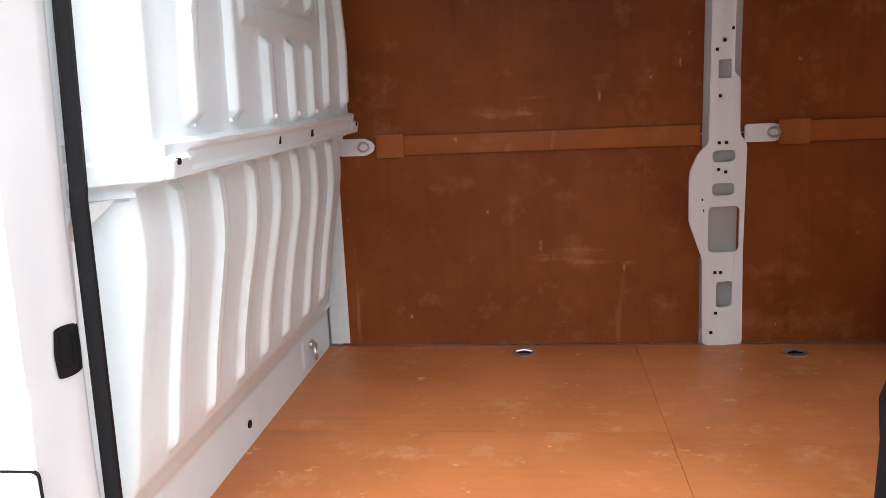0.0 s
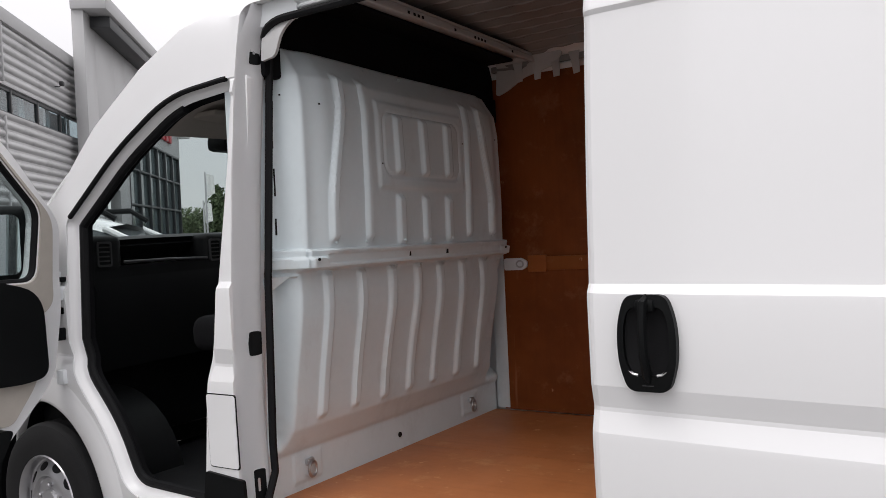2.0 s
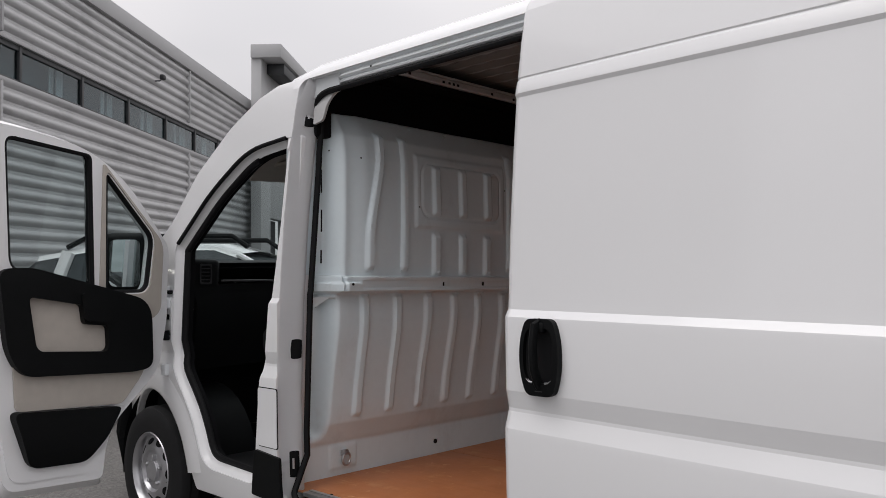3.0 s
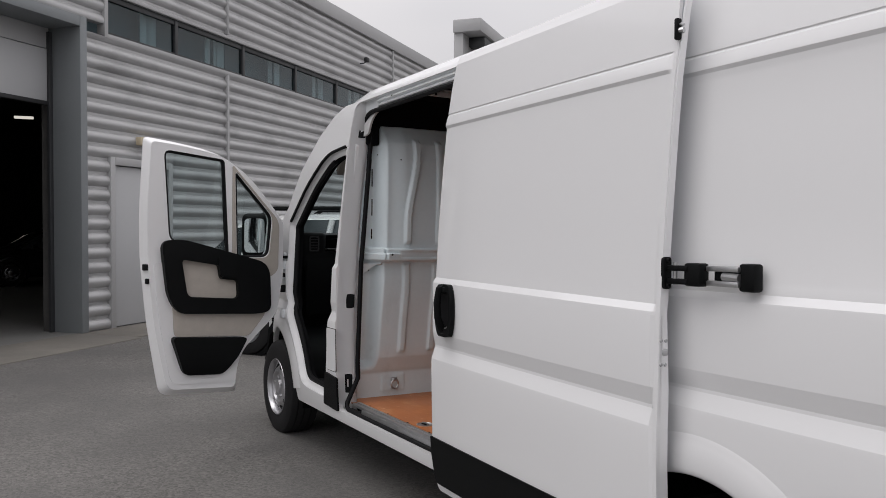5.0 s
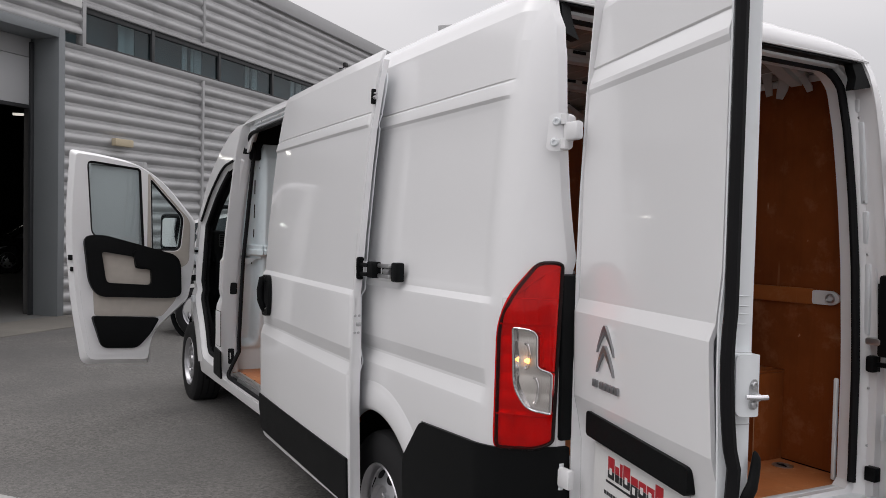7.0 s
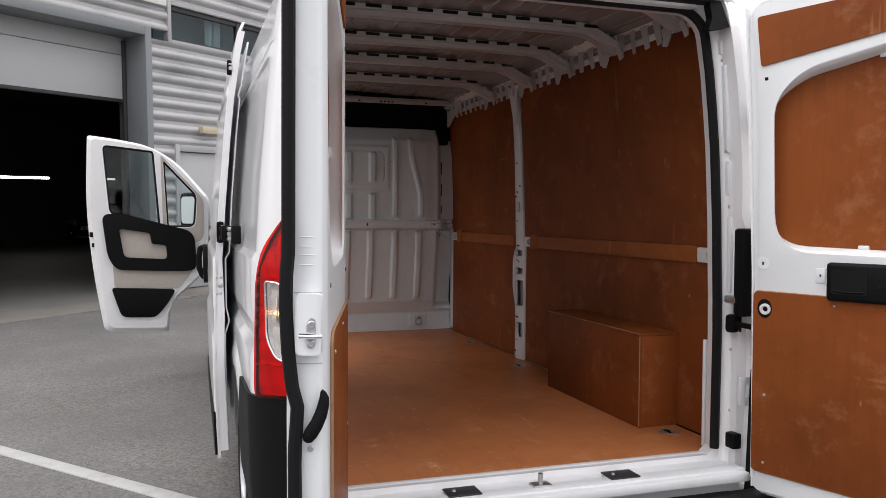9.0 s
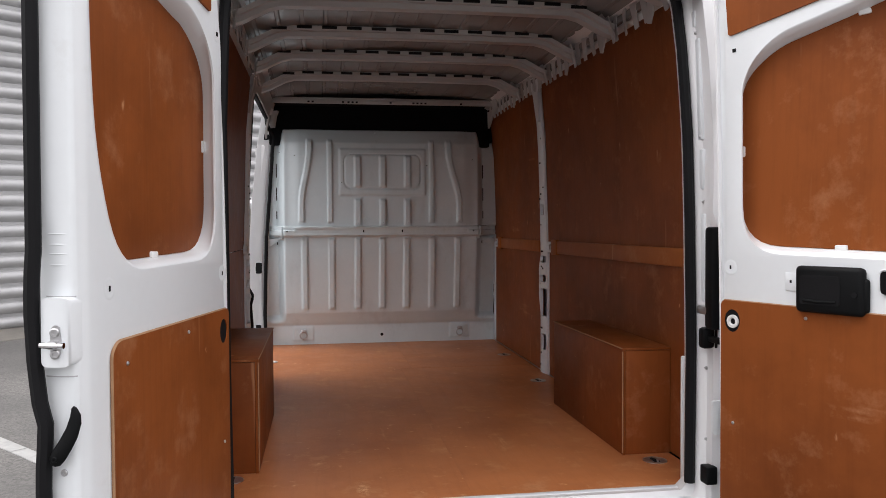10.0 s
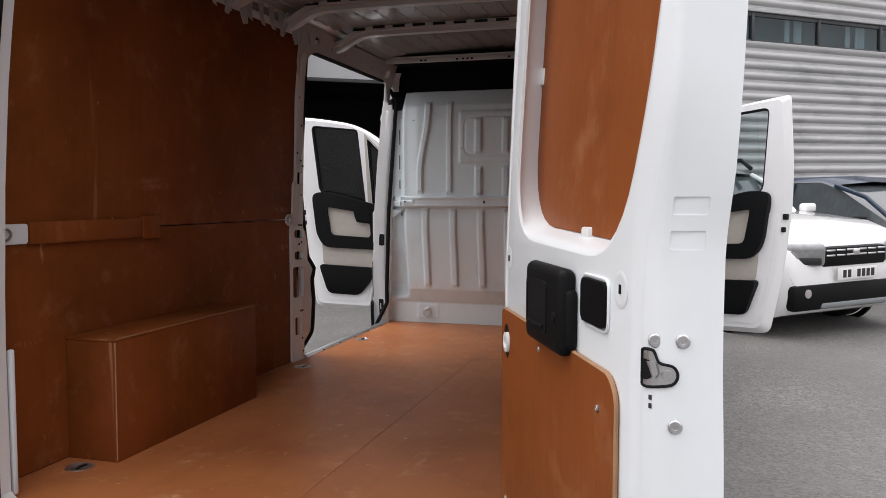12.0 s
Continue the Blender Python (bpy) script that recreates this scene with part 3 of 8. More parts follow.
# Half width of the body by height, with its pressed lines.
SIDE = [(0.28, 0.965), (0.40, 0.985), (0.46, 1.002), (0.60, 1.012), (0.90, 1.020), (1.015, 1.022), (1.030, 1.0205), (1.080, 1.004), (1.090, 1.0035), (1.142, 1.0160),
        (1.340, 1.018), (1.351, 1.0165), (1.373, 1.002), (1.384, 1.001), (1.60, 0.990), (1.85, 0.969), (2.00, 0.954), (2.012, 0.953), (2.024, 0.959), (2.034, 0.9575), (2.066, 0.9485), (2.074, 0.9420), (2.078, 0.9455),
        (2.20, 0.926), (2.30, 0.906), (2.36, 0.880), (2.40, 0.840), (2.43, 0.780), (2.455, 0.60), (2.47, 0.0)]
CUTS = sorted([r[0] for r in SIDE if r[0] < 2.345] + [1.397, 1.41, 1.985, 1.997])


def half(z):
    return lerp(SIDE, z)


def plain_half(z):
    """The half width with no pressed lines, for the rear corner and the frames."""
    return lerp([(0.28, 0.965), (0.46, 1.0), (0.95, 1.018), (1.35, 1.008), (1.7, 0.984), (2.0, 0.954), (2.2, 0.926), (2.3, 0.906), (2.345, 0.887)], z)


REAR_EDGE = [(1.30, -0.112), (1.52, -0.132), (1.84, -0.168), (2.0, -0.184), (2.15, -0.202), (2.25, -0.222), (2.345, -0.255)]


def side_map(sign, out=0.0, curl=1.0):
    """Left side: sign -1. The rear corner rounds in, and the pressed lines fade before it."""
    def f(x, z, d):
        k = smooth(-0.26, -0.34, x) * (1 - smooth(-3.95, -4.05, x) * smooth(1.80, 1.92, z))
        y = half(z) * k + plain_half(z) * (1 - k) + out
        y -= 0.0035 * smooth(-0.30, -0.36, x) * smooth(-3.95, -3.85, x) * smooth(1.384, 1.41, z) * smooth(2.010, 1.985, z)
        y -= 2.7 * max(0.0, x + 0.33) ** 2 + 8.0 * max(0.0, x + 0.155) ** 2
        y -= 0.30 * max(0.0, (-4.6 - x) / 1.35) ** 2.2
        y -= curl * 11.5 * smooth(1.36, 1.50, z) * min(0.07, max(0.0, x - lerp(REAR_EDGE, z) + 0.07)) ** 2
        return Vector((x, sign * (y - d), z))
    return f


def arc(cx, cz, r, a0, a1, n=14):
    return [(cx + r * math.cos(radians(a0 + (a1 - a0) * k / n)), cz + r * math.sin(radians(a0 + (a1 - a0) * k / n))) for k in range(n + 1)]


AXLE_F, AXLE_R, HUB_F, HUB_R = -5.11, -1.14, 0.455, 0.41
front_gap = rounded([(-3.935, 2.085), (-4.27, 2.062), (-4.55, 1.90), (-4.90, 1.63), (-4.87, 1.03), (-4.65, 0.80), (-4.55, 0.565), (-4.105, 0.55), (-4.05, 1.02), (-4.02, 1.10), (-3.95, 1.65)], [0.05, 0.12, 0.1, 0.03, 0.12, 0.12, 0.10, 0.06, 0.05, 0.05, 0.05], 5)
load_gap = rounded([(-3.923, 2.335), (-3.923, 0.512), (-2.49, 0.512), (-2.49, 2.335)], [0.05, 0.06, 0.03, 0.02], 6)
side_outline = [(-0.34, 2.345), (-0.262, 2.345), (-0.222, 2.25), (-0.202, 2.15), (-0.184, 2.0), (-0.168, 1.84), (-0.132, 1.52), (-0.112, 1.30), (-0.108, 0.90), (-0.72, 0.885), (-0.80, 0.80)] + arc(AXLE_R, HUB_R, 0.43, 55, 130)[2:] + [(-1.48, 0.45), (-4.62, 0.445)] + arc(AXLE_F, HUB_F, 0.43, 20, 175) + [(-5.60, 0.40), (-5.93, 0.42), (-5.95, 0.85), (-5.72, 1.22), (-5.42, 1.46), (-5.28, 1.62), (-4.98, 1.74), (-4.72, 1.99), (-4.45, 2.19), (-4.24, 2.302), (-4.11, 2.345)]
XCUT = [round(-0.11 - 0.01 * k, 3) for k in range(26)] + [ -3.85, -3.95, -3.98, -4.01, -4.05, -4.6, -4.8, -5.0, -5.2, -5.4, -5.6, -5.8]
for sign, nm in ((-1, "left"), (1, "right")):
    holes = [front_gap] + ([load_gap] if sign < 0 else [])
    part("body_side", sheet(side_outline, side_map(sign), 0.035, holes, XCUT, CUTS), PAINT, van, "white pressed steel body side", 12)

def arch_flare(sign, ax, hub, a0, a1):
    """A raised lip pressed into the body side round a wheel arch."""
    bm = bmesh.new()
    prof = [(0.424, -0.030), (0.426, 0.004), (0.432, 0.009), (0.445, 0.011), (0.470, 0.0115), (0.495, 0.010), (0.520, 0.0055), (0.535, 0.0018), (0.545, 0.0004), (0.555, -0.004)]
    rows = []
    for k in range(49):
        a = radians(a0 + (a1 - a0) * k / 48)
        rows.append([bm.verts.new(side_map(sign, o)(ax + r * math.cos(a), hub + r * math.sin(a), 0)) for r, o in prof])
    for p, q in zip(rows, rows[1:]):
        for i in range(len(prof) - 1):
            bm.faces.new((p[i], p[i + 1], q[i + 1], q[i]))
    return part("arch_flare", bm, PAINT, van, "white raised wheel arch lip", 50)


for sign in (-1, 1):
    arch_flare(sign, AXLE_R, HUB_R, 42, 158)
    arch_flare(sign, AXLE_F, HUB_F, 8, 172)

# Roof: crowned skin over the load bay, falling to the windscreen over the cab
prof = [(-half(z), z) for z in (2.345, 2.36, 2.37, 2.38, 2.40, 2.415, 2.43, 2.445, 2.455, 2.463)] + [(-0.3, 2.467), (0, 2.47)]
prof += [(-y, z) for y, z in prof[-2::-1]]
LINE = [(-0.260, 0.006, 0.926, 0.0), (-0.257, 0.006, 0.926, 0.05), (-0.260, 0.006, 0.930, 0.22), (-0.267, 0.005, 0.945, 0.42), (-0.286, 0.003, 0.976, 0.62), (-0.316, 0.001, 0.999, 0.80), (-0.365, 0.0, 1.0, 0.92), (-0.44, 0.0, 1.0, 0.98), (-0.55, 0.0, 1.0, 1.0), (-3.6, 0.0, 1.0, 1.0), (-3.85, 0.0, 1.0, 1.0), (-4.05, -0.026, 1.0, 1.0), (-4.25, -0.100, 0.99, 1.0), (-4.42, -0.190, 0.97, 1.0), (-4.58, -0.285, 0.95, 1.0)]
bm = bmesh.new()
rings = []
for x, dz, w, h in LINE:
    rings.append([[bm.verts.new((x, y * w * (1 - t), 2.345 + (z - 2.345) * h + dz - t * min(1.0, 0.4 + h))) for y, z in prof] for t in (0.0, 0.012)])
for a, b in zip(rings, rings[1:]):
    for k in (0, 1):
        for i in range(len(prof) - 1):
            bm.faces.new((a[k][i], a[k][i + 1], b[k][i + 1], b[k][i]))
    for i in (0, len(prof) - 1):
        bm.faces.new((a[0][i], b[0][i], b[1][i], a[1][i]))
for r in (rings[0], rings[-1]):
    for i in range(len(prof) - 1):
        bm.faces.new((r[0][i], r[0][i + 1], r[1][i + 1], r[1][i]))
part("roof_skin", bm, PAINT, van, "white crowned steel roof", 40)


# Windscreen, its surround, bonnet, nose and bumper
def span(rows, thick=0.03, n=10, crown=0.0):
    """A crowned surface across the van from (x, z, half width) rows."""
    bm = bmesh.new()
    top, low = [], []
    for x, z, w in rows:
        pts = [(w * (2 * k / n - 1)) for k in range(n + 1)]
        top.append([bm.verts.new((x + crown * (y / w) ** 2, y, z + 0.02 * (1 - (y / w) ** 2))) for y in pts])
        low.append([bm.verts.new((x + crown * (y / w) ** 2 + 0.2 * thick, y * 0.99, z - thick + 0.02 * (1 - (y / w) ** 2))) for y in pts])
    for g in (top, low):
        for a, b in zip(g, g[1:]):
            for i in range(n):
                bm.faces.new((a[i], a[i + 1], b[i + 1], b[i]))
    for i in range(n):
        for k in (0, -1):
            bm.faces.new((top[k][i], top[k][i + 1], low[k][i + 1], low[k][i]))
    for a, b, c, d in zip(top, top[1:], low, low[1:]):
        for k in (0, -1):
            bm.faces.new((a[k], b[k], d[k], c[k]))
    return bm


ws = part("windscreen", span([(-4.56, 2.19, 0.78), (-4.9, 1.97, 0.82), (-5.2, 1.74, 0.86), (-5.47, 1.50, 0.88)], 0.006, 10, 0.10), GLASS, van, "clear laminated windscreen")
ws.visible_shadow = False
for s in (-1, 1):
    part("windscreen_pillar", sweep([(-4.46, s * 0.80, 2.20), (-4.72, s * 0.83, 2.03), (-5.0, s * 0.87, 1.80), (-5.34, s * 0.88, 1.54)], 0.05, 8, flat=0.6), PAINT, van)
    part("pillar_trim", sweep([(-4.45, s * 0.76, 2.17), (-4.72, s * 0.79, 1.98), (-5.0, s * 0.82, 1.76), (-5.30, s * 0.83, 1.50)], 0.045, 8, flat=0.7), GREY_PLASTIC, van)
part("scuttle", span([(-5.28, 1.53, 0.84), (-5.47, 1.50, 0.86), (-5.55, 1.44, 0.86)], 0.03, 10, 0.09), PLASTIC, van)
part("bonnet", span([(-5.53, 1.45, 0.84), (-5.72, 1.30, 0.83), (-5.88, 1.05, 0.80), (-5.93, 0.88, 0.78)], 0.03, 10, 0.16), PAINT, van, "short white bonnet")
part("front_bumper", span([(-5.93, 0.90, 0.80), (-6.0, 0.80, 0.84), (-6.02, 0.55, 0.86), (-5.97, 0.36, 0.84)], 0.05, 10, 0.18), PLASTIC, van, "black plastic front bumper")
for s in (-1, 1):
    part("headlamp", a_box((-5.80, s * 0.62 - 0.11, 0.98), (-5.60, s * 0.62 + 0.11, 1.28), 0.05), CLEAR, van)

# Sills, black rubbing strips and the pillar that parts cab and load bay
for s in (-1, 1):
    part("floor_pan", a_box((-5.6, min(0, s * 0.73), 0.36), (-0.06, max(0, s * 0.73), 0.42), 0.01), GREY_PLASTIC, van)
    for ax, hub, r, mid, lo, hi in ((AXLE_F, HUB_F, 0.435, 0.82, -0.2, 0.13), (AXLE_R, HUB_R, 0.425, 0.855, -0.11, 0.11)):
        bm = lathe(bmesh.new(), [(0.002, lo * s), (r, lo * s), (r, hi * s)], pose(ax, s * mid, hub), 32)
        bmesh.ops.delete(bm, geom=[v for v in bm.verts if v.co.z < hub - 0.12], context="VERTS")
        part("inner_arch", bm, PLASTIC, van)
sill = part("cab_step", box(a_box((-4.56, -0.96, 0.44), (-4.12, -0.60, 0.56), 0.012), (-4.6, -0.6, 0.44), (-4.05, 0.6, 0.55)), PLASTIC, van, "black cab floor and step")

# B pillar, inner faces and the slanted jamb beside the load door
bm = sheet(rounded([(-3.965, 2.09), (-3.995, 1.65), (-4.066, 1.10), (-4.096, 1.02), (-4.15, 0.56), (-3.92, 0.56), (-3.90, 2.09)], 0.02), lambda u, v, d: Vector((u, -(plain_half(v) - 0.036 - d), v)), 0.075)
part("door_pillar", bm, PAINT, van, "white body pillar between cab door and load door", 30)
JAMB = [(-3.925, 0.0), (-3.921, 0.010), (-3.915, 0.026), (-3.908, 0.044), (-3.900, 0.060), (-3.893, 0.077), (-3.887, 0.094), (-3.889, 0.104), (-3.905, 0.118)]


def jamb_y(x, z):
    return plain_half(z) - lerp(JAMB[:7], x)


bm = bmesh.new()
zs = [0.50, 0.60, 0.95, 1.35, 1.7, 2.0, 2.15, 2.22, 2.30, 2.34]
g = [[bm.verts.new((x + 0.05 * smooth(2.16, 2.34, z), -(plain_half(z) - d), z)) for x, d in JAMB] for z in zs]
for a, b in zip(g, g[1:]):
    for k in range(len(JAMB) - 1):
        bm.faces.new((a[k], a[k + 1], b[k + 1], b[k]))
bmesh.ops.solidify(bm, geom=bm.faces[:], thickness=0.004)
part("door_jamb", bm, PAINT, van, "white slanted door jamb", 60)
jamb_map = lambda out: (lambda u, v, d: Vector((u - 0.0, -(jamb_y(u, v) + out - d), v)))
rf = rect(-4.056, 0.735, -3.918, 0.985, 0.012)
flap = part("fuel_flap", sheet(rf, side_map(-1, 0.004), 0.006, (), (), CUTS), PAINT, van, "white square fuel filler flap")
part("shadow_gap", sheet(rect(-4.060, 0.731, -3.914, 0.989, 0.012), side_map(-1, 0.0012), 0.003, [rect(-4.056, 0.735, -3.918, 0.985, 0.012)], (), CUTS), RUBBER, flap)
part("corner_moulding", sheet(rounded([(-4.112, 0.515), (-3.886, 0.505), (-3.893, 0.70), (-4.075, 0.715)], 0.01), side_map(-1, 0.012), 0.013, (), (), CUTS), PLASTIC, van, "black plastic moulding at the foot of the pillar")
lock = part("lock_cup", sheet(rounded([(-3.9005, 1.112), (-3.8870, 1.112), (-3.8855, 1.155), (-3.8870, 1.196), (-3.9000, 1.196), (-3.9020, 1.155)], 0.006), jamb_map(0.006), 0.010, [rounded([(-3.8970, 1.128), (-3.8895, 1.128), (-3.8885, 1.155), (-3.8895, 1.182), (-3.8970, 1.182), (-3.8985, 1.155)], 0.003)], (-3.9, -3.893, -3.8865)), PLASTIC, van, "black door lock cup")
part("cup_back", sheet(rect(-3.8985, 1.124, -3.8875, 1.186, 0.004), jamb_map(0.0015), 0.004, (), (-3.893,)), PLASTIC, lock)
for z0, z1 in ((2.122, 2.232), (0.605, 0.725)):
    c = part("door_catch", sheet(rect(-3.9040, z0 + 0.004, -3.8900, z1 - 0.004, 0.006), jamb_map(0.008), 0.010, (), (-3.9, -3.893)), PLASTIC, van, "black door catch")
    part("slot", sheet(rect(-3.8985, z0 + 0.040, -3.8955, z1 - 0.035, 0.0014), jamb_map(0.0092), 0.003), STEEL, c)


def seal_depth(u, v):
    """How far inside the body side the load door's seal runs."""
    col = 0.123 * smooth(-3.70, -3.84, u) + 0.088 * smooth(-3.84, -3.70, u)
    return 0.040 + (col - 0.040) * smooth(0.53, 0.68, v) + (0.052 - col) * smooth(2.12, 2.26, v)


part("load_door_seal", sweep([side_map(-1, -seal_depth(u, v))(u, v, 0) for u, v in rounded([(-3.878, 2.268), (-3.878, 2.0), (-3.878, 1.4), (-3.878, 0.75), (-3.870, 0.515), (-3.5, 0.515), (-2.50, 0.515), (-2.50, 2.268), (-3.2, 2.268)], [0.15, 0.01, 0.01, 0.05, 0.06, 0.01, 0.03, 0.05, 0.01], 8)], 0.014, 8, True), RUBBER, van, "black rubber door seal")


def inset(loop, d):
    """A loop moved inwards by d."""
    out, c = [], len(loop)
    area = sum(loop[i][0] * loop[(i + 1) % c][1] - loop[(i + 1) % c][0] * loop[i][1] for i in range(c))
    for i in range(c):
        a, b = Vector(loop[i - 1]), Vector(loop[(i + 1) % c])
        t = (b - a).normalized() * (1 if area > 0 else -1)
        out.append((loop[i][0] - t.y * d, loop[i][1] + t.x * d))
    return out


for s in (-1, 1):
    def flange(d):
        wide = inset(front_gap, d)
        slim = inset(front_gap, d * 0.45)
        return [b if p[0] > -4.20 and 0.60 < p[1] < 2.06 else a for p, a, b in zip(front_gap, wide, slim)]

    rings = [[side_map(s, -o)(u, v, 0) for u, v in flange(d)] for d, o in ((-0.004, 0.004), (0.004, 0.010), (0.011, 0.026), (0.022, 0.036), (0.034, 0.040), (0.038, 0.046))]
    bm = bmesh.new()
    rv = [[bm.verts.new(p) for p in r] for r in rings]
    for a, b in zip(rv, rv[1:]):
        for i in range(len(a)):
            bm.faces.new((a[i], a[(i + 1) % len(a)], b[(i + 1) % len(a)], b[i]))
    part("cab_door_reveal", bm, PAINT, van, "white flange round the cab door opening", 50)
    part("cab_door_seal", sweep([side_map(s, -0.052)(u, v, 0) for u, v in flange(0.046) if not (u > -4.20 and 0.60 < v < 2.06)][::1], 0.017, 8), RUBBER, van, "black rubber door seal")
    trim = [[bm_v for bm_v in (side_map(s, -o)(u, v, 0) for u, v in flange(d))] for d, o in ((0.036, 0.048), (0.040, 0.075), (0.042, 0.095))]
    bm = bmesh.new()
    rv = [[bm.verts.new(p) for p in r] for r in trim]
    for a, b in zip(rv, rv[1:]):
        for i in range(len(a)):
            bm.faces.new((a[i], a[(i + 1) % len(a)], b[(i + 1) % len(a)], b[i]))
    part("cab_side_trim", bm, CARPET, van, "black trim inside the cab door opening", 50)
    upper = [p for p in inset(front_gap, 0.004) if p[1] > 1.64 and p[0] < -3.96]
    upper.sort(key=lambda p: p[0])
    part("door_frame_seal", sweep([side_map(s, -0.002)(u, v, 0) for u, v in upper], 0.010, 8), RUBBER, van)
# Runner above the load door
RUN = [(0.889, 2.338), (0.876, 2.333), (0.869, 2.326), (0.874, 2.321), (0.881, 2.316), (0.882, 2.309), (0.873, 2.304), (0.866, 2.303), (0.870, 2.298), (0.875, 2.293), (0.873, 2.286), (0.862, 2.281), (0.845, 2.279), (0.835, 2.335)]
bm = bmesh.new()
rings = [[bm.verts.new((x, -(y - drop * 0.03), z + drop * 0.25 * (2.335 - z))) for y, z in RUN] for x, drop in ((-3.715, 1.0), (-3.700, 0.55), (-3.675, 0.2), (-3.64, 0.04), (-3.60, 0.0), (-3.0, 0.0), (-2.40, 0.0))]
for a, b in zip(rings, rings[1:]):
    for i in range(len(RUN)):
        bm.faces.new((a[i], a[(i + 1) % len(RUN)], b[(i + 1) % len(RUN)], b[i]))
bm.faces.new(rings[0])
bm.faces.new(rings[-1])
run = part("door_runner", bm, INNER, van, "white ribbed steel door runner", 40)
part("runner_slot", a_box((-3.47, -0.8835, 2.309), (-3.463, -0.880, 2.317)), RUBBER, run)
part("runner_pocket", a_box((-3.885, -0.858, 2.255), (-3.70, -0.850, 2.345), 0.003), INNER, van, "white pocket ahead of the door runner")
head = rounded([(-3.86, 2.385), (-2.34, 2.385), (-2.385, 2.30), (-2.435, 2.06), (-2.485, 2.06), (-2.50, 2.19), (-2.525, 2.245), (-2.60, 2.272), (-3.70, 2.272), (-3.765, 2.235), (-3.795, 2.14), (-3.86, 2.13)], [0.01, 0.03, 0.05, 0.01, 0.01, 0.05, 0.06, 0.05, 0.06, 0.05, 0.02, 0.01], 5)
dots = [[(x + r * math.cos(a), z + r * math.sin(a)) for a in np.linspace(0, math.tau, 9)[:-1]] for x, z, r in ((-2.78, 2.318, 0.008), (-2.98, 2.318, 0.009), (-3.12, 2.306, 0.005), (-3.22, 2.318, 0.009), (-3.44, 2.318, 0.008), (-3.60, 2.310, 0.009))]
header = part("door_header", sheet(head, lambda u, v, d: Vector((u, -(lerp([(2.05, 0.872), (2.20, 0.858), (2.28, 0.838), (2.385, 0.806)], v) + d), v)), 0.012, dots + [rect(-2.60, 2.305, -2.545, 2.345, 0.010)], (-2.45, -2.55), (2.20, 2.28, 2.32, 2.35)), BOW, van, "primed steel header over the load door, with holes", 40)
part("header_back", sheet(rounded([(-3.70, 2.370), (-2.42, 2.370), (-2.44, 2.285), (-3.68, 2.285)], 0.01), lambda u, v, d: Vector((u, -(lerp([(2.28, 0.856), (2.385, 0.826)], v) + d), v)), 0.004), RUBBER, header)
# Step in the load doorway
edge = part("floor_edge_strip", box(a_box((-3.845, -0.940, 0.538), (-2.42, -0.884, 0.5555), 0.003), (-3.835, -0.915, 0.555), (-2.42, -0.895, 0.560), 0.002), STEEL, van, "ribbed aluminium strip along the floor edge")
for k in range(6):
    part("screw", lathe(bmesh.new(), [(0.006, 0.0), (0.006, 0.002), (0, 0.0025)], pose(-3.72 + 0.24 * k, -0.883, 0.5555, 90, 0, 0), 10), RUBBER, edge)
stp = part("load_step", a_box((-3.90, -1.000, 0.450), (-2.45, -0.978, 0.511), 0.006), PAINT, van, "white step sill of the load door")
part("step_well", a_box((-3.86, -0.979, 0.440), (-2.45, -0.930, 0.478), 0.004), RUBBER, stp)
part("step_corner", a_box((-3.84, -0.975, 0.470), (-3.69, -0.938, 0.532), 0.012), RUBBER, stp)
riser = part("step_riser", a_box((-3.70, -0.008, -0.036), (-2.45, 0.008, 0.036), 0.005, pose(0, -0.946, 0.508, -14, 0, 0)), STEEL, stp, "galvanised steel riser below the floor edge")
part("step_rail", sweep([(-3.66, -0.952, 0.492), (-3.60, -0.964, 0.490), (-3.2, -0.966, 0.490), (-2.45, -0.966, 0.490)], 0.006, 8), STEEL, stp)
for k in range(6):
    bolt(riser, (-3.60 + 0.21 * k, -0.9545, 0.512), (0, -1, 0.25), 0.006, RUBBER, "rivet", 0.003)

# ---- load bay ----
def shelf_x(z):
    """How far forward the bulkhead stands, by height."""
    return lerp([(0.54, -3.985), (0.70, -3.985), (0.715, -3.972), (0.76, -3.948), (0.80, -3.925), (0.86, -3.914), (0.95, -3.903), (1.05, -3.886), (1.15, -3.866), (1.21, -3.855), (1.25, -3.850), (1.30, -3.848), (1.35, -3.850), (1.386, -3.853), (1.402, -3.80), (1.46, -3.79), (1.7, -3.785), (2.0, -3.79), (2.10, -3.805), (2.17, -3.85), (2.21, -3.875)], z)


RIBS_LOW = [-0.592, -0.387, -0.187, 0.0, 0.187, 0.388, 0.587]


def bump_bar(y, z, cy, z0, z1, w=0.026, h=0.013):
    k = 1 - smooth(w * 0.70, w * 1.12, abs(y - cy))
    return h * k * smooth(z0 - 0.012, z0 + 0.012, z) * (1 - smooth(z1 - 0.012, z1 + 0.012, z))


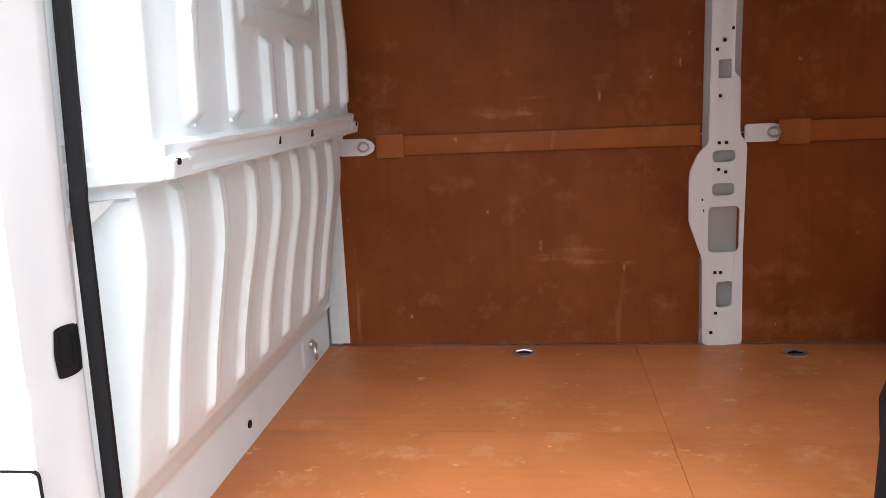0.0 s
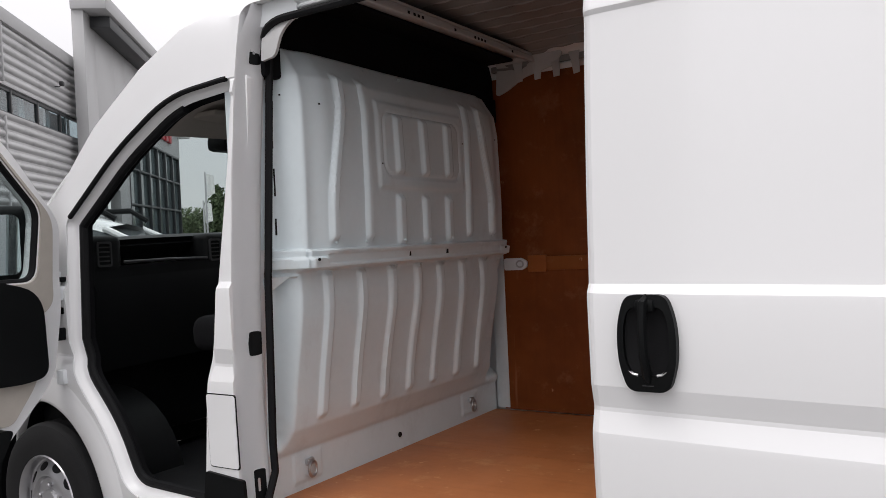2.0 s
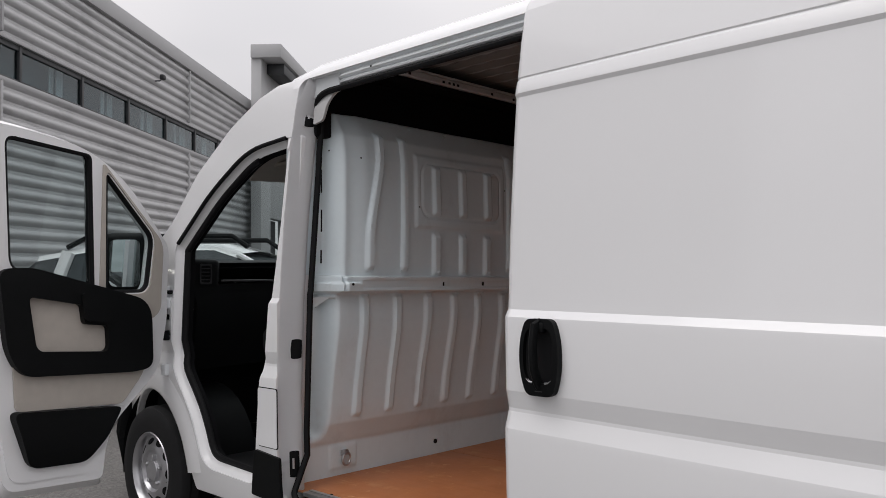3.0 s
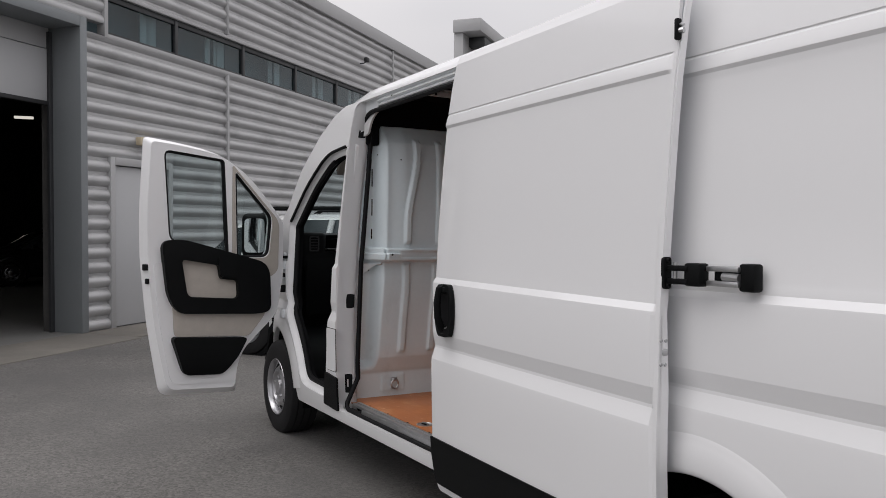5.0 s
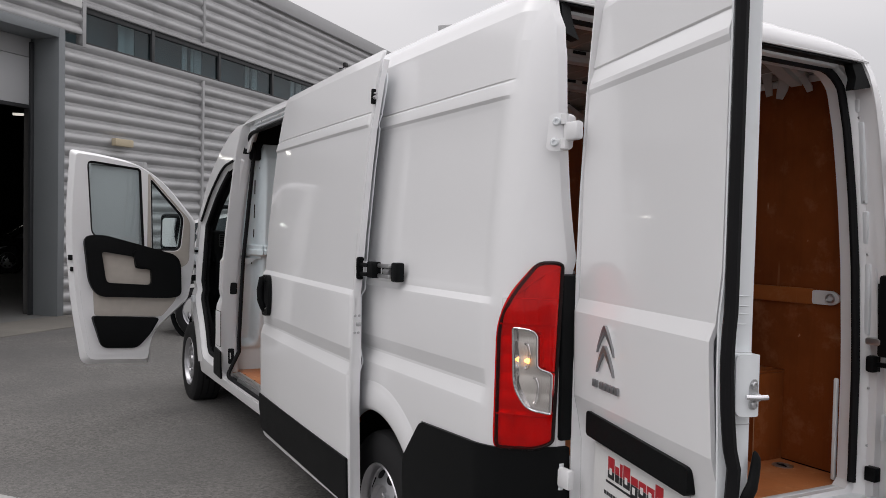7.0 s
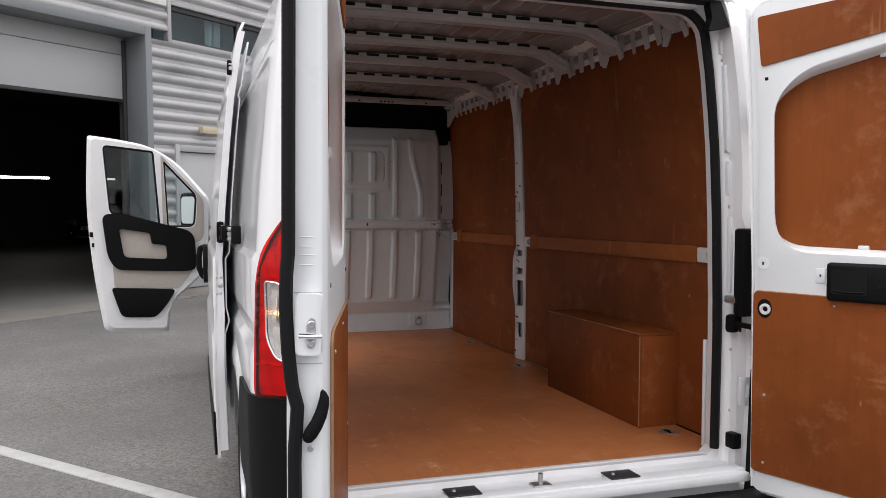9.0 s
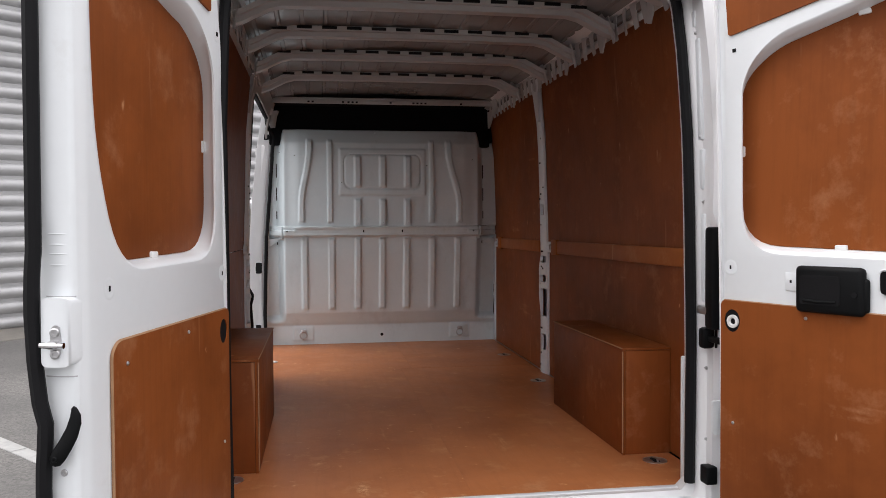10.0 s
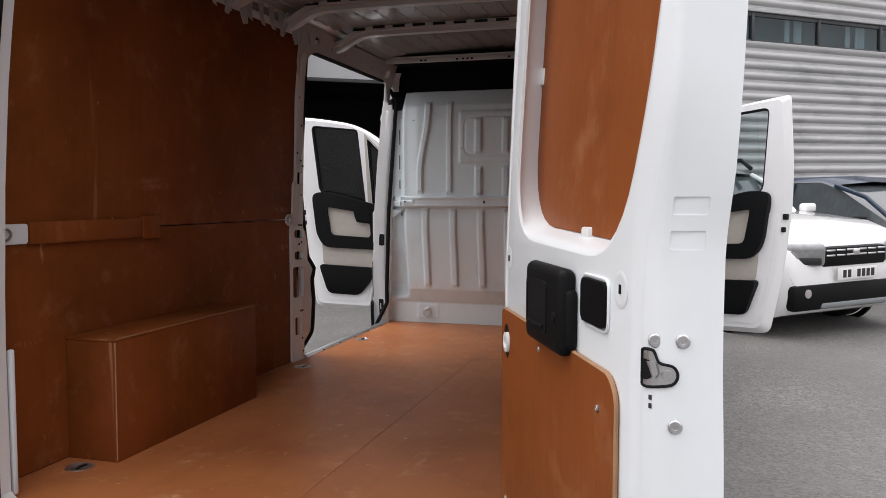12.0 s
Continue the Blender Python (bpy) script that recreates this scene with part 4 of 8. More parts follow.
def bulkhead_map(y, z, d):
    a = abs(y)
    x = shelf_x(z)
    # the sides fall back to a flange
    x -= 0.095 * smooth(0.735, 0.80, a) * smooth(0.72, 0.80, z)
    if z > 1.44:
        x -= 0.02 * smooth(0.62, 0.72, a)
        for cy, lean in ((-0.612, 0.060), (0.592, -0.085)):
            x += bump_bar(y, z, cy + lean * smooth(1.62, 2.06, z), 1.50, 2.12, 0.022, 0.021)
        for cy in (-0.400, 0.376):
            x += bump_bar(y, z, cy, 1.50, 2.12, 0.020, 0.018)
        for cy in (-0.19, 0.0, 0.19):
            x += bump_bar(y, z, cy, 1.48, 1.67, 0.026, 0.018)
            x += bump_bar(y, z, cy, 1.77, 2.00, 0.026, 0.017)
        inside = smooth(-0.335, -0.318, y) * (1 - smooth(0.318, 0.335, y)) * smooth(1.695, 1.712, z) * (1 - smooth(2.045, 2.062, z))
        x += 0.010 * inside
        r1 = max(abs(y + 0.0) - 0.235, 0)
        r2 = max(abs(z - 1.885) - 0.075, 0)
        rr = math.hypot(r1, r2)
        x -= 0.006 * (1 - smooth(0.002, 0.008, abs(rr - 0.055)))
    elif z < 1.388:
        for cy in RIBS_LOW:
            x += bump_bar(y, z, cy, 0.83, 1.376, 0.024, 0.017)
    # the joint rail
    rail = smooth(1.390, 1.398, z) * (1 - smooth(1.462, 1.470, z)) * (1 - smooth(0.745, 0.752, a))
    x += 0.022 * rail - 0.006 * rail * smooth(1.410, 1.415, z) * (1 - smooth(1.446, 1.451, z)) * (1 - smooth(0.655, 0.66, a))
    wing = smooth(1.366, 1.374, z) * (1 - smooth(1.466, 1.474, z)) * smooth(0.752, 0.757, a)
    x += wing * (0.045 - 0.075 * smooth(0.79, 0.875, a))
    # small dimples where the ribs meet the rail
    if 1.455 < z < 1.50:
        for cy in (-0.57, -0.42, -0.19, 0.0, 0.19, 0.40, 0.57):
            x += 0.008 * max(0, 1 - abs(y - cy) / 0.05) * (1 - smooth(1.46, 1.50, z))
    x += 0.005 * math.sin(6.1 * y + 2.0) * math.sin(5.3 * z) * smooth(0.72, 0.9, z)
    # top edge step and the lower strip's pads
    if z < 0.70:
        for cy in (-0.61, 0.62):
            x += 0.006 * (1 - smooth(0.075, 0.082, abs(y - cy))) * smooth(0.578, 0.586, z) * (1 - smooth(0.685, 0.692, z))
    return Vector((x - d, y, z))


us = np.linspace(-0.905, 0.905, 290).tolist()

vs = sorted(set(np.round(np.linspace(0.545, 2.205, 210), 4).tolist() + [1.366, 1.374, 1.390, 1.398, 1.402, 1.410, 1.415, 1.446, 1.451, 1.462, 1.466, 1.470, 1.474]))
bulk = part("bulkhead", gridsheet(us, vs, bulkhead_map, 0.03), PRIMER, van, "pale grey ribbed steel bulkhead", 60)
for y in (-0.148, 0.147):
    part("hole", a_box((-3.785, y - 0.005, 1.421), (-3.7725, y + 0.005, 1.441), 0.002), RUBBER, bulk)
for y in (-0.72, 0.70):
    part("rivet", lathe(bmesh.new(), [(0, -0.006), (0.006, -0.006), (0.006, 0.002), (0, 0.002)], pose(bulkhead_map(y, 1.431, 0).x + 0.001, y, 1.431, 0, 0, -90), 12), RUBBER, bulk)
for s in (-1, 1):
    part("rail_gusset", sheet(rounded([(0.872, 1.374), (0.775, 1.374), (0.850, 1.318), (0.868, 1.315)], 0.008), lambda u, v, d: Vector((-3.872 - 0.35 * max(0, u - 0.80) + 0.35 * (v - 1.374) - d, s * u, v)), 0.012), PRIMER, bulk)
part("hole", lathe(bmesh.new(), [(0, -0.004), (0.012, -0.004), (0.012, 0.003), (0, 0.003)], pose(-3.984, 0.0, 0.615, 0, 0, -90), 12), RUBBER, bulk)
for s in (-1, 1):
    for z0, z1 in ((1.84, 1.945), (1.665, 1.765), (1.525, 1.585), (1.328, 1.350)):
        p, q = bulkhead_map(s * 0.800, z0, 0), bulkhead_map(s * 0.800, z1, 0)
        part("slot", a_box((min(p.x, q.x) - 0.02, s * 0.800 - 0.0035, z0), (max(p.x, q.x) + 0.002, s * 0.800 + 0.0035, z1)), RUBBER, bulk)
for y, z in ((-0.775, 2.03), (0.70, 1.98), (-0.31, 1.80), (0.34, 1.93), (-0.66, 2.0)):
    part("hole", a_box((-0.004, -0.004, -0.003), (0.001, 0.004, 0.003), 0.0, Matrix.Translation(bulkhead_map(y, z, 0) + Vector((0.001, 0, 0)))), RUBBER, bulk)
for y in (-0.60, -0.42, -0.19, 0.0, 0.19, 0.40, 0.60):
    bolt(bulk, (bulkhead_map(y, 1.49, 0).x + 0.001, y, 1.49), (1, 0, 0), 0.006, PRIMER, "rivet", 0.004)
    bolt(bulk, (bulkhead_map(y, 1.380, 0).x + 0.001, y + 0.035, 1.380), (1, 0, 0), 0.006, PRIMER, "rivet", 0.004)
for y in (-0.55, -0.30, -0.05, 0.2, 0.45, 0.62):
    bolt(bulk, (-3.862, y, 2.185), (1, 0, 0), 0.007, PRIMER, "rivet", 0.006)
for y in (-0.61, 0.62):
    ring = part("lashing_ring", sweep([(-3.965 + 0.012 * math.sin(a * 0.5), y + 0.026 * math.cos(a), 0.625 + 0.028 * math.sin(a)) for a in np.linspace(0, math.tau, 17)[:-1]], 0.0055, 8, True), STEEL, bulk, "steel lashing ring")
    part("ring_base", a_box((-3.982, y - 0.02, 0.64), (-3.962, y + 0.02, 0.665), 0.006), STEEL, ring)
# filler box added to cover the light leaking past the wall lining
part("side_flange", a_box((-3.975, 0.902, 0.56), (-3.90, 0.955, 1.40), 0.004), PRIMER, bulk)
part("upper_liner", sheet(rounded([(-0.885, 2.12), (0.885, 2.12), (0.875, 2.30), (0.82, 2.40), (0.60, 2.445), (-0.60, 2.445), (-0.82, 2.40), (-0.875, 2.30)], 0.03), lambda u, v, d: Vector((-3.90 - d + 0.05 * (v - 2.2), u, v)), 0.02), CARPET, van, "black liner above the bulkhead")
for s in (-1, 1):
    part("liner_corner", a_box((-3.96, min(s * 0.850, s * 0.765), 2.085), (-3.868, max(s * 0.850, s * 0.765), 2.215), 0.012), CARPET, van)

# Ply floor: four sheets with open joints
FLOOR = 0.55
floor_parts = []
WELL = (-1.60, -0.70)
for x0, x1, y0, y1 in ((-3.984, -2.7907, -0.93, 0.1010), (-3.984, -2.7907, 0.1020, 0.90), (-2.7893, -0.285, -0.91, 0.0310), (-2.7893, -0.285, 0.0320, 0.90)):
    out = rect(x0, y0, x1, y1)
    if x1 > -1 and y0 < -0.5:
        out = [(x0, y0), (WELL[0], y0), (WELL[0], -0.712), (WELL[1], -0.712), (WELL[1], y0), (x1, y0), (x1, y1), (x0, y1)]
    elif x1 > -1:
        out = [(x0, y0), (x1, y0), (x1, y1), (WELL[1], y1), (WELL[1], 0.712), (WELL[0], 0.712), (WELL[0], y1), (x0, y1)]
    top = FLOOR + random.uniform(-0.0006, 0.0006)
    floor_parts.append(part("floor_panel", sheet(out, lambda u, v, d: Vector((u, v, top - d)), 0.003), PLY_FLOOR, van, "worn varnished plywood floor sheet"))
part("floor_joint", box(a_box((-3.95, -0.70, FLOOR - 0.03), (-0.30, 0.70, FLOOR - 0.004)), (-3.95, -0.90, FLOOR - 0.03), (-1.62, 0.89, FLOOR - 0.0045)), PLY, van)
for x, y in ((-3.21, 0.81), (-2.24, 0.79), (-0.60, 0.80), (-0.62, -0.80), (-3.18, -0.81), (-2.30, -0.80)):
    rg = part("floor_lashing", lathe(bmesh.new(), [(0, -0.01), (0.047, -0.01), (0.047, 0.003), (0.040, 0.004), (0.036, 0.001), (0, 0.001)], pose(x, y, FLOOR, 90, 0, 0) , 20), STEEL, van, "recessed steel lashing eye")
    part("eye_cup", a_box((-0.026, -0.012, 0.0), (0.026, 0.012, 0.003), 0.004, pose(x, y, FLOOR + 0.002)), RUBBER, rg)
    part("eye_bar", sweep([(x - 0.03, y, FLOOR + 0.006), (x, y + 0.006, FLOOR + 0.010), (x + 0.03, y, FLOOR + 0.006)], 0.004), STEEL, rg)


# Ply wall lining: lower and upper sheets, batten over the joint
def wall_y(z):
    return lerp([(0.5, 0.906), (1.4, 0.908), (2.0, 0.892), (2.40, 0.855)], z)


def wall_map(s):
    return lambda u, v, d: Vector((u, s * (wall_y(v) + d), v))


for s, runs in ((1, ((-3.93, -2.555), (-2.425, -0.36))), (-1, ((-2.455, -0.36),))):
    for x0, x1 in runs:
        part("ply_panel", sheet([(x0, FLOOR + 0.004), (WELL[0], FLOOR + 0.004), (WELL[0], 0.95), (WELL[1], 0.95), (WELL[1], FLOOR + 0.004), (x1, FLOOR + 0.004), (x1, 1.335), (x0, 1.335)] if x1 > -1 else rect(x0, FLOOR + 0.004, x1, 1.335), wall_map(s), 0.009), PLY, van, "reddish varnished plywood wall lining")
        part("ply_panel", sheet(rect(x0, 1.34, x1, 2.345), wall_map(s), 0.009, (), (), (1.6, 1.8, 2.0, 2.2)), PLY, van)
    for x0, x1 in (((-3.74, -2.565), (-2.29, -0.545)) if s > 0 else ((-1.20, -0.53),)):
        part("ply_batten", a_box((x0, s * 0.897 - 0.008, 1.300), (x1, s * 0.897 + 0.008, 1.372), 0.002), PLY_BATTEN if s > 0 else PLY, van)
        part("batten_block", a_box((x0 - 0.004, s * 0.893 - 0.009, 1.292), (x0 + 0.10, s * 0.893 + 0.009, 1.380), 0.002), PLY_BATTEN if s > 0 else PLY, van)
# Steel eyes at the batten's ends
for x, s in ((-3.815, 1), (-2.335, 1), (-0.47, 1), (-2.38, -1), (-0.45, -1)):
    e = part("wall_lashing", sheet(rounded([(-0.075, -0.032), (0.03, -0.032), (0.062, -0.014), (0.062, 0.014), (0.03, 0.032), (-0.075, 0.032)], 0.012), lambda u, v, d: Vector((x + u, s * (0.893 + d), 1.335 + v)), 0.012), INNER, van, "white steel lashing bracket")
    part("eye", sweep([(x + 0.022 + 0.020 * math.cos(a), s * 0.886, 1.335 + 0.017 * math.sin(a)) for a in np.linspace(0, math.tau, 13)[:-1]], 0.0045, 6, True), STEEL, e)

# Steel side pillar with its cut-outs
pil = rounded([(-2.545, 0.55), (-2.400, 0.55), (-2.405, 0.90), (-2.400, 1.30), (-2.425, 1.33), (-2.430, 1.53), (-2.452, 1.55), (-2.452, 2.36), (-2.535, 2.36), (-2.535, 1.30), (-2.570, 1.27), (-2.600, 1.20), (-2.600, 1.02), (-2.550, 0.88)], 0.02)
pil_holes = [rect(-2.508, 1.530, -2.462, 1.595, 0.008), rect(-2.522, 1.235, -2.440, 1.278, 0.02), rect(-2.522, 1.115, -2.440, 1.160, 0.02), rect(-2.532, 0.905, -2.420, 1.075, 0.02), rect(-2.500, 0.695, -2.440, 0.795, 0.015)]
for s, dx in ((1, 0.0), (-1, 0.03)):
    pm = lambda u, v, d: Vector((u + dx, s * (wall_y(v) - 0.024 + 0.012 * smooth(0.0, 0.03, abs(u + 2.50) - 0.02) + d), v))
    p = part("side_pillar", sheet(pil, pm, 0.016, pil_holes, (-2.47, -2.53, -2.44, -2.56), (0.7, 0.9, 1.1, 1.3, 1.6, 1.9, 2.1)), INNER, van, "white pressed steel side pillar with cut-outs")
    part("pillar_back", sheet(rect(-2.56, 0.6, -2.41, 2.3), lambda u, v, d: Vector((u + dx, s * (wall_y(v) + 0.03 + d), v)), 0.006), DOOR_GREY, p)
    for u, v in ((-2.49, 1.66), (-2.50, 1.47), (-2.462, 1.70), (-2.515, 1.63), (-2.50, 1.305), (-2.475, 1.305), (-2.545, 1.06), (-2.55, 1.10), (-2.505, 0.83), (-2.485, 0.83), (-2.515, 0.60), (-2.50, 0.675), (-2.475, 1.20), (-2.50, 1.21), (-2.49, 1.85), (-2.47, 2.0)):
        part("hole", a_box((-0.0055, -0.003, -0.0055), (0.0055, 0.003, 0.0055), 0.002, Matrix.Translation(pm(u, v, 0.0))), RUBBER, p)

# Ply boxes over the wheels
for s in (1, -1):
    wb = part("wheel_box", a_box((-1.635, min(s * 0.717, s * 0.705), FLOOR), (-0.690, max(s * 0.717, s * 0.705), 0.965), 0.002), PLY, van, "reddish plywood box over the wheel arch")
    for x0, x1 in ((-1.634, -1.622), (-0.703, -0.691)):
        part("box_end", a_box((x0, min(s * 0.904, s * 0.7175), FLOOR + 0.001), (x1, max(s * 0.904, s * 0.7175), 0.964), 0.002), PLY, wb)
    part("box_lid", a_box((-1.637, min(s * 0.905, s * 0.7035), 0.9652), (-0.689, max(s * 0.905, s * 0.7035), 0.975), 0.0012), PLY, wb)
    part("worn_edge", sweep([(-0.689, s * 0.704, FLOOR + 0.01), (-0.689, s * 0.704, 0.75), (-0.689, s * 0.704, 0.962)], 0.0025, 6), PLY_EDGE, wb)
    part("worn_edge", sweep([(-1.63, s * 0.7035, 0.9735), (-1.2, s * 0.7035, 0.9735), (-0.691, s * 0.7035, 0.9735)], 0.0025, 6), PLY_EDGE, wb)

# Roof from inside: skin in shade-darkened paint, bows with slots, toothed rails at the sides
def roof_z(y):
    return float(np.interp(-abs(y), [-r[1] for r in SIDE if r[0] > 2.29], [r[0] for r in SIDE if r[0] > 2.29]))


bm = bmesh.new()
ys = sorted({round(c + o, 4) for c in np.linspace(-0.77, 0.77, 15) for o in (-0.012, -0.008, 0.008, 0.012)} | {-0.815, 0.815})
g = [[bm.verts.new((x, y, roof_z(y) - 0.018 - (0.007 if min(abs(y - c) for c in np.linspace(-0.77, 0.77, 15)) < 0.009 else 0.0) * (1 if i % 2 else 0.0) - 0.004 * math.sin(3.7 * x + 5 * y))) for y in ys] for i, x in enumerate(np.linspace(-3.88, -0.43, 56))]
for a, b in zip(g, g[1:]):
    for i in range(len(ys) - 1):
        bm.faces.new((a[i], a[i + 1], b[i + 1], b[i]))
part("roof_lining", bm, ROOF_IN, van, "underside of the roof, its paint darkened for shade", 30)
BOWS = [-0.62, -1.16, -1.70, -2.22, -2.85]
for x in BOWS:
    ys = np.linspace(-0.835, 0.835, 33)
    bow = bmesh.new()
    pts = [(x, y, 2.420 - 0.085 * smooth(0.62, 0.86, abs(y)) - 0.010 * (y / 0.86) ** 2) for y in ys]
    rows = []
    for px, py, pz in pts:
        rows.append([bow.verts.new((px + dx, py, pz + dz)) for dx, dz in ((-0.065, 0.022), (-0.06, 0.0), (-0.032, 0.0), (-0.028, -0.022), (0.028, -0.022), (0.032, 0.0), (0.06, 0.0), (0.065, 0.022))])
    for a, b in zip(rows, rows[1:]):
        for i in range(8):
            bow.faces.new((a[i], a[(i + 1) % 8], b[(i + 1) % 8], b[i]))
    bow.faces.new(rows[0])
    bow.faces.new(rows[-1])
    ob = part("roof_bow", bow, BOW, van, "primed steel roof bow", 30)
    for y in np.linspace(-0.66, 0.66, 12):
        part("slot", a_box((x + 0.064, y - 0.036, 2.424 - 0.04 * smooth(0.6, 0.8, abs(y))), (x + 0.069, y + 0.036, 2.438 - 0.04 * smooth(0.6, 0.8, abs(y)))), RUBBER, ob)
    for s in ((-1, 1) if x > -2.8 else (1,)):
        bm = sheet([(-0.068, 0.03), (0.068, 0.03), (0.070, -0.03), (0.098, -0.09), (0.100, -0.118), (0.072, -0.124), (0.055, -0.085), (0.036, -0.045), (0.0, -0.036), (-0.022, -0.055), (-0.034, -0.095), (-0.060, -0.142), (-0.095, -0.132), (-0.090, -0.08), (-0.078, -0.03)], lambda u, v, d: Vector((x + u, s * (0.800 - 0.22 * v - 0.9 * v * v + d), 2.365 + v * 0.80)), 0.005)
        part("bow_end", bm, BOW, ob)
fh = part("front_header", a_box((-3.74, -0.80, 2.400), (-3.62, 0.80, 2.412), 0.005), BOW, van)
part("header_flange", a_box((-3.645, -0.82, 2.368), (-3.62, 0.82, 2.3995), 0.005), BOW, fh)
part("liner_top", a_box((-3.91, -0.80, 2.385), (-3.73, 0.80, 2.398), 0.005), CARPET, van, "black liner under the front of the roof")
for y in (-0.55, -0.52, -0.30, -0.26, -0.23, -0.20, 0.05, 0.22, 0.25, 0.28, 0.31, 0.58):
    part("hole", a_box((-3.622, y - 0.008, 2.374), (-3.6185, y + 0.008, 2.386), 0.003), RUBBER, fh)
part("rear_header", a_box((-0.46, -0.72, 2.325), (-0.318, 0.72, 2.395), 0.015), INNER, van)
for s in (-1, 1):
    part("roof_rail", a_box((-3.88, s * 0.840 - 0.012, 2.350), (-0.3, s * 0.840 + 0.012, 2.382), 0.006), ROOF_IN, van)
    tooth = sheet([(-0.030, 0.02), (0.030, 0.02), (0.024, -0.012), (0.026, -0.050), (0.020, -0.086), (-0.012, -0.090), (-0.014, -0.050), (-0.020, -0.012)], lambda u, v, d: Vector((u, d + 1.6 * min(v, 0.0) ** 2, v)), 0.004, (), (), (-0.03, -0.05, -0.07))
    rail_ob = None
    for k in range(32):
        x = -3.72 + k * 0.105
        if s < 0 and x < -2.55 or min(abs(x - b) for b in BOWS) < 0.06:
            continue
        if rail_ob is None:
            rail_ob = part("rail_tab", tooth, BOW, van)
            rail_ob.matrix_basis = pose(x, s * 0.824, 2.370, 0, 0, random.uniform(-12, 12))
        else:
            o = rail_ob.copy()
            scene.collection.objects.link(o)
            o.matrix_basis = pose(x, s * 0.824, 2.370, 0, random.uniform(-8, 8), random.uniform(-12, 12))
part("roof_gusset", sheet(rounded([(-2.62, 2.375), (-2.36, 2.375), (-2.42, 2.28), (-2.455, 2.10), (-2.50, 2.10), (-2.53, 2.28)], 0.02), lambda u, v, d: Vector((u, (wall_y(v) - 0.03 + d), v)), 0.006, [rect(-2.53, 2.30, -2.47, 2.36, 0.01)]), INNER, van)
part("front_gusset", sheet(rounded([(-3.84, 2.40), (-3.45, 2.40), (-3.52, 2.34), (-3.70, 2.30)] + [(-3.78, 2.25), (-3.86, 2.22)], 0.03), lambda u, v, d: Vector((u, (min(0.845, half(v) - 0.03) - d), v)), 0.012, [rounded([(-3.80, 2.38), (-3.64, 2.38), (-3.72, 2.33)], 0.015)]), BOW, van)


# ---- rear end ----
def ring_pts(w, top, low, r_top, r_low, n=6):
    """Half-width function w(z), closed loop from low left over the top to low right."""
    pts = []
    for z in np.linspace(low + r_low, top - r_top, 12):
        pts.append((-w(z), z))
    for k in range(1, n + 1):
        a = k / n * math.pi / 2
        pts.append((-w(top - r_top) + r_top * (1 - math.cos(a)), top - r_top + r_top * math.sin(a)))
    for y in np.linspace(-w(top - r_top) + r_top, w(top - r_top) - r_top, 9)[1:]:
        pts.append((y, top))
    for k in range(1, n + 1):
        a = k / n * math.pi / 2
        pts.append((w(top - r_top) - r_top * (1 - math.sin(a)), top - r_top + r_top * math.cos(a)))
    for z in np.linspace(top - r_top, low + r_low, 12)[1:]:
        pts.append((w(z), z))
    pts += [(w(low) - r_low, low), (-w(low) + r_low, low)]
    return pts


def opening(z):
    return lerp([(0.5, 0.765), (1.0, 0.772), (1.4, 0.774), (1.8, 0.780), (2.1, 0.772), (2.33, 0.760)], z)


def corner(z):
    """Half width at the rear edge of the body side."""
    e = lerp(REAR_EDGE, z)
    return plain_half(z) - 2.7 * (e + 0.33) ** 2 - 8.0 * max(0.0, e + 0.155) ** 2 - 0.0564 * smooth(1.36, 1.50, z) - 0.008


def lean(z):
    return lerp([(0.5, 0.0), (1.1, -0.004), (1.5, -0.024), (1.84, -0.057), (2.0, -0.073), (2.15, -0.091), (2.25, -0.111), (2.36, -0.146)], z)


def jamb_w(a, b):
    return lambda z: min(opening(z) + a, corner(z) - b)


loops = [(-0.31, ring_pts(lambda z: opening(z) + 0.012, 2.335, 0.552, 0.11, 0.03)),
         (-0.240, ring_pts(opening, 2.330, 0.556, 0.11, 0.03)),
         (-0.234, ring_pts(jamb_w(0.016, 0.020), 2.338, 0.52, 0.11, 0.03)),
         (-0.205, ring_pts(jamb_w(0.030, 0.018), 2.342, 0.50, 0.10, 0.03)),
         (-0.198, ring_pts(jamb_w(0.040, 0.017), 2.344, 0.50, 0.08, 0.03)),
         (-0.165, ring_pts(jamb_w(0.044, 0.016), 2.350, 0.47, 0.06, 0.03)),
         (-0.158, ring_pts(lambda z: corner(z) - 0.015, 2.352, 0.46, 0.04, 0.03)),
         (-0.124, ring_pts(lambda z: corner(z) - 0.010, 2.354, 0.44, 0.02, 0.03)),
         (-0.117, ring_pts(lambda z: corner(z) - 0.002, 2.356, 0.42, 0.015, 0.03)),
         (-0.150, ring_pts(lambda z: corner(z) + 0.004, 2.356, 0.42, 0.015, 0.03))]
bm = bmesh.new()
rv = [[bm.verts.new((x + lean(z), y, z)) for y, z in pts] for x, pts in loops]
for a, b in zip(rv, rv[1:]):
    for i in range(len(a)):
        bm.faces.new((a[i], a[(i + 1) % len(a)], b[(i + 1) % len(a)], b[i]))
part("rear_frame", bm, PAINT, van, "white rear door frame", 40)
part("rear_door_seal", sweep([(-0.232 + lean(z), y, z) for y, z in ring_pts(lambda z: opening(z) - 0.002, 2.330, 0.554, 0.11, 0.03)[:-2]], 0.018, 8), RUBBER, van, "black rubber seal round the rear opening")
part("roof_edge_seal", a_box((-0.325, -0.762, 2.338), (-0.270, 0.762, 2.348), 0.004), RUBBER, van, "black rubber strip under the roof edge")
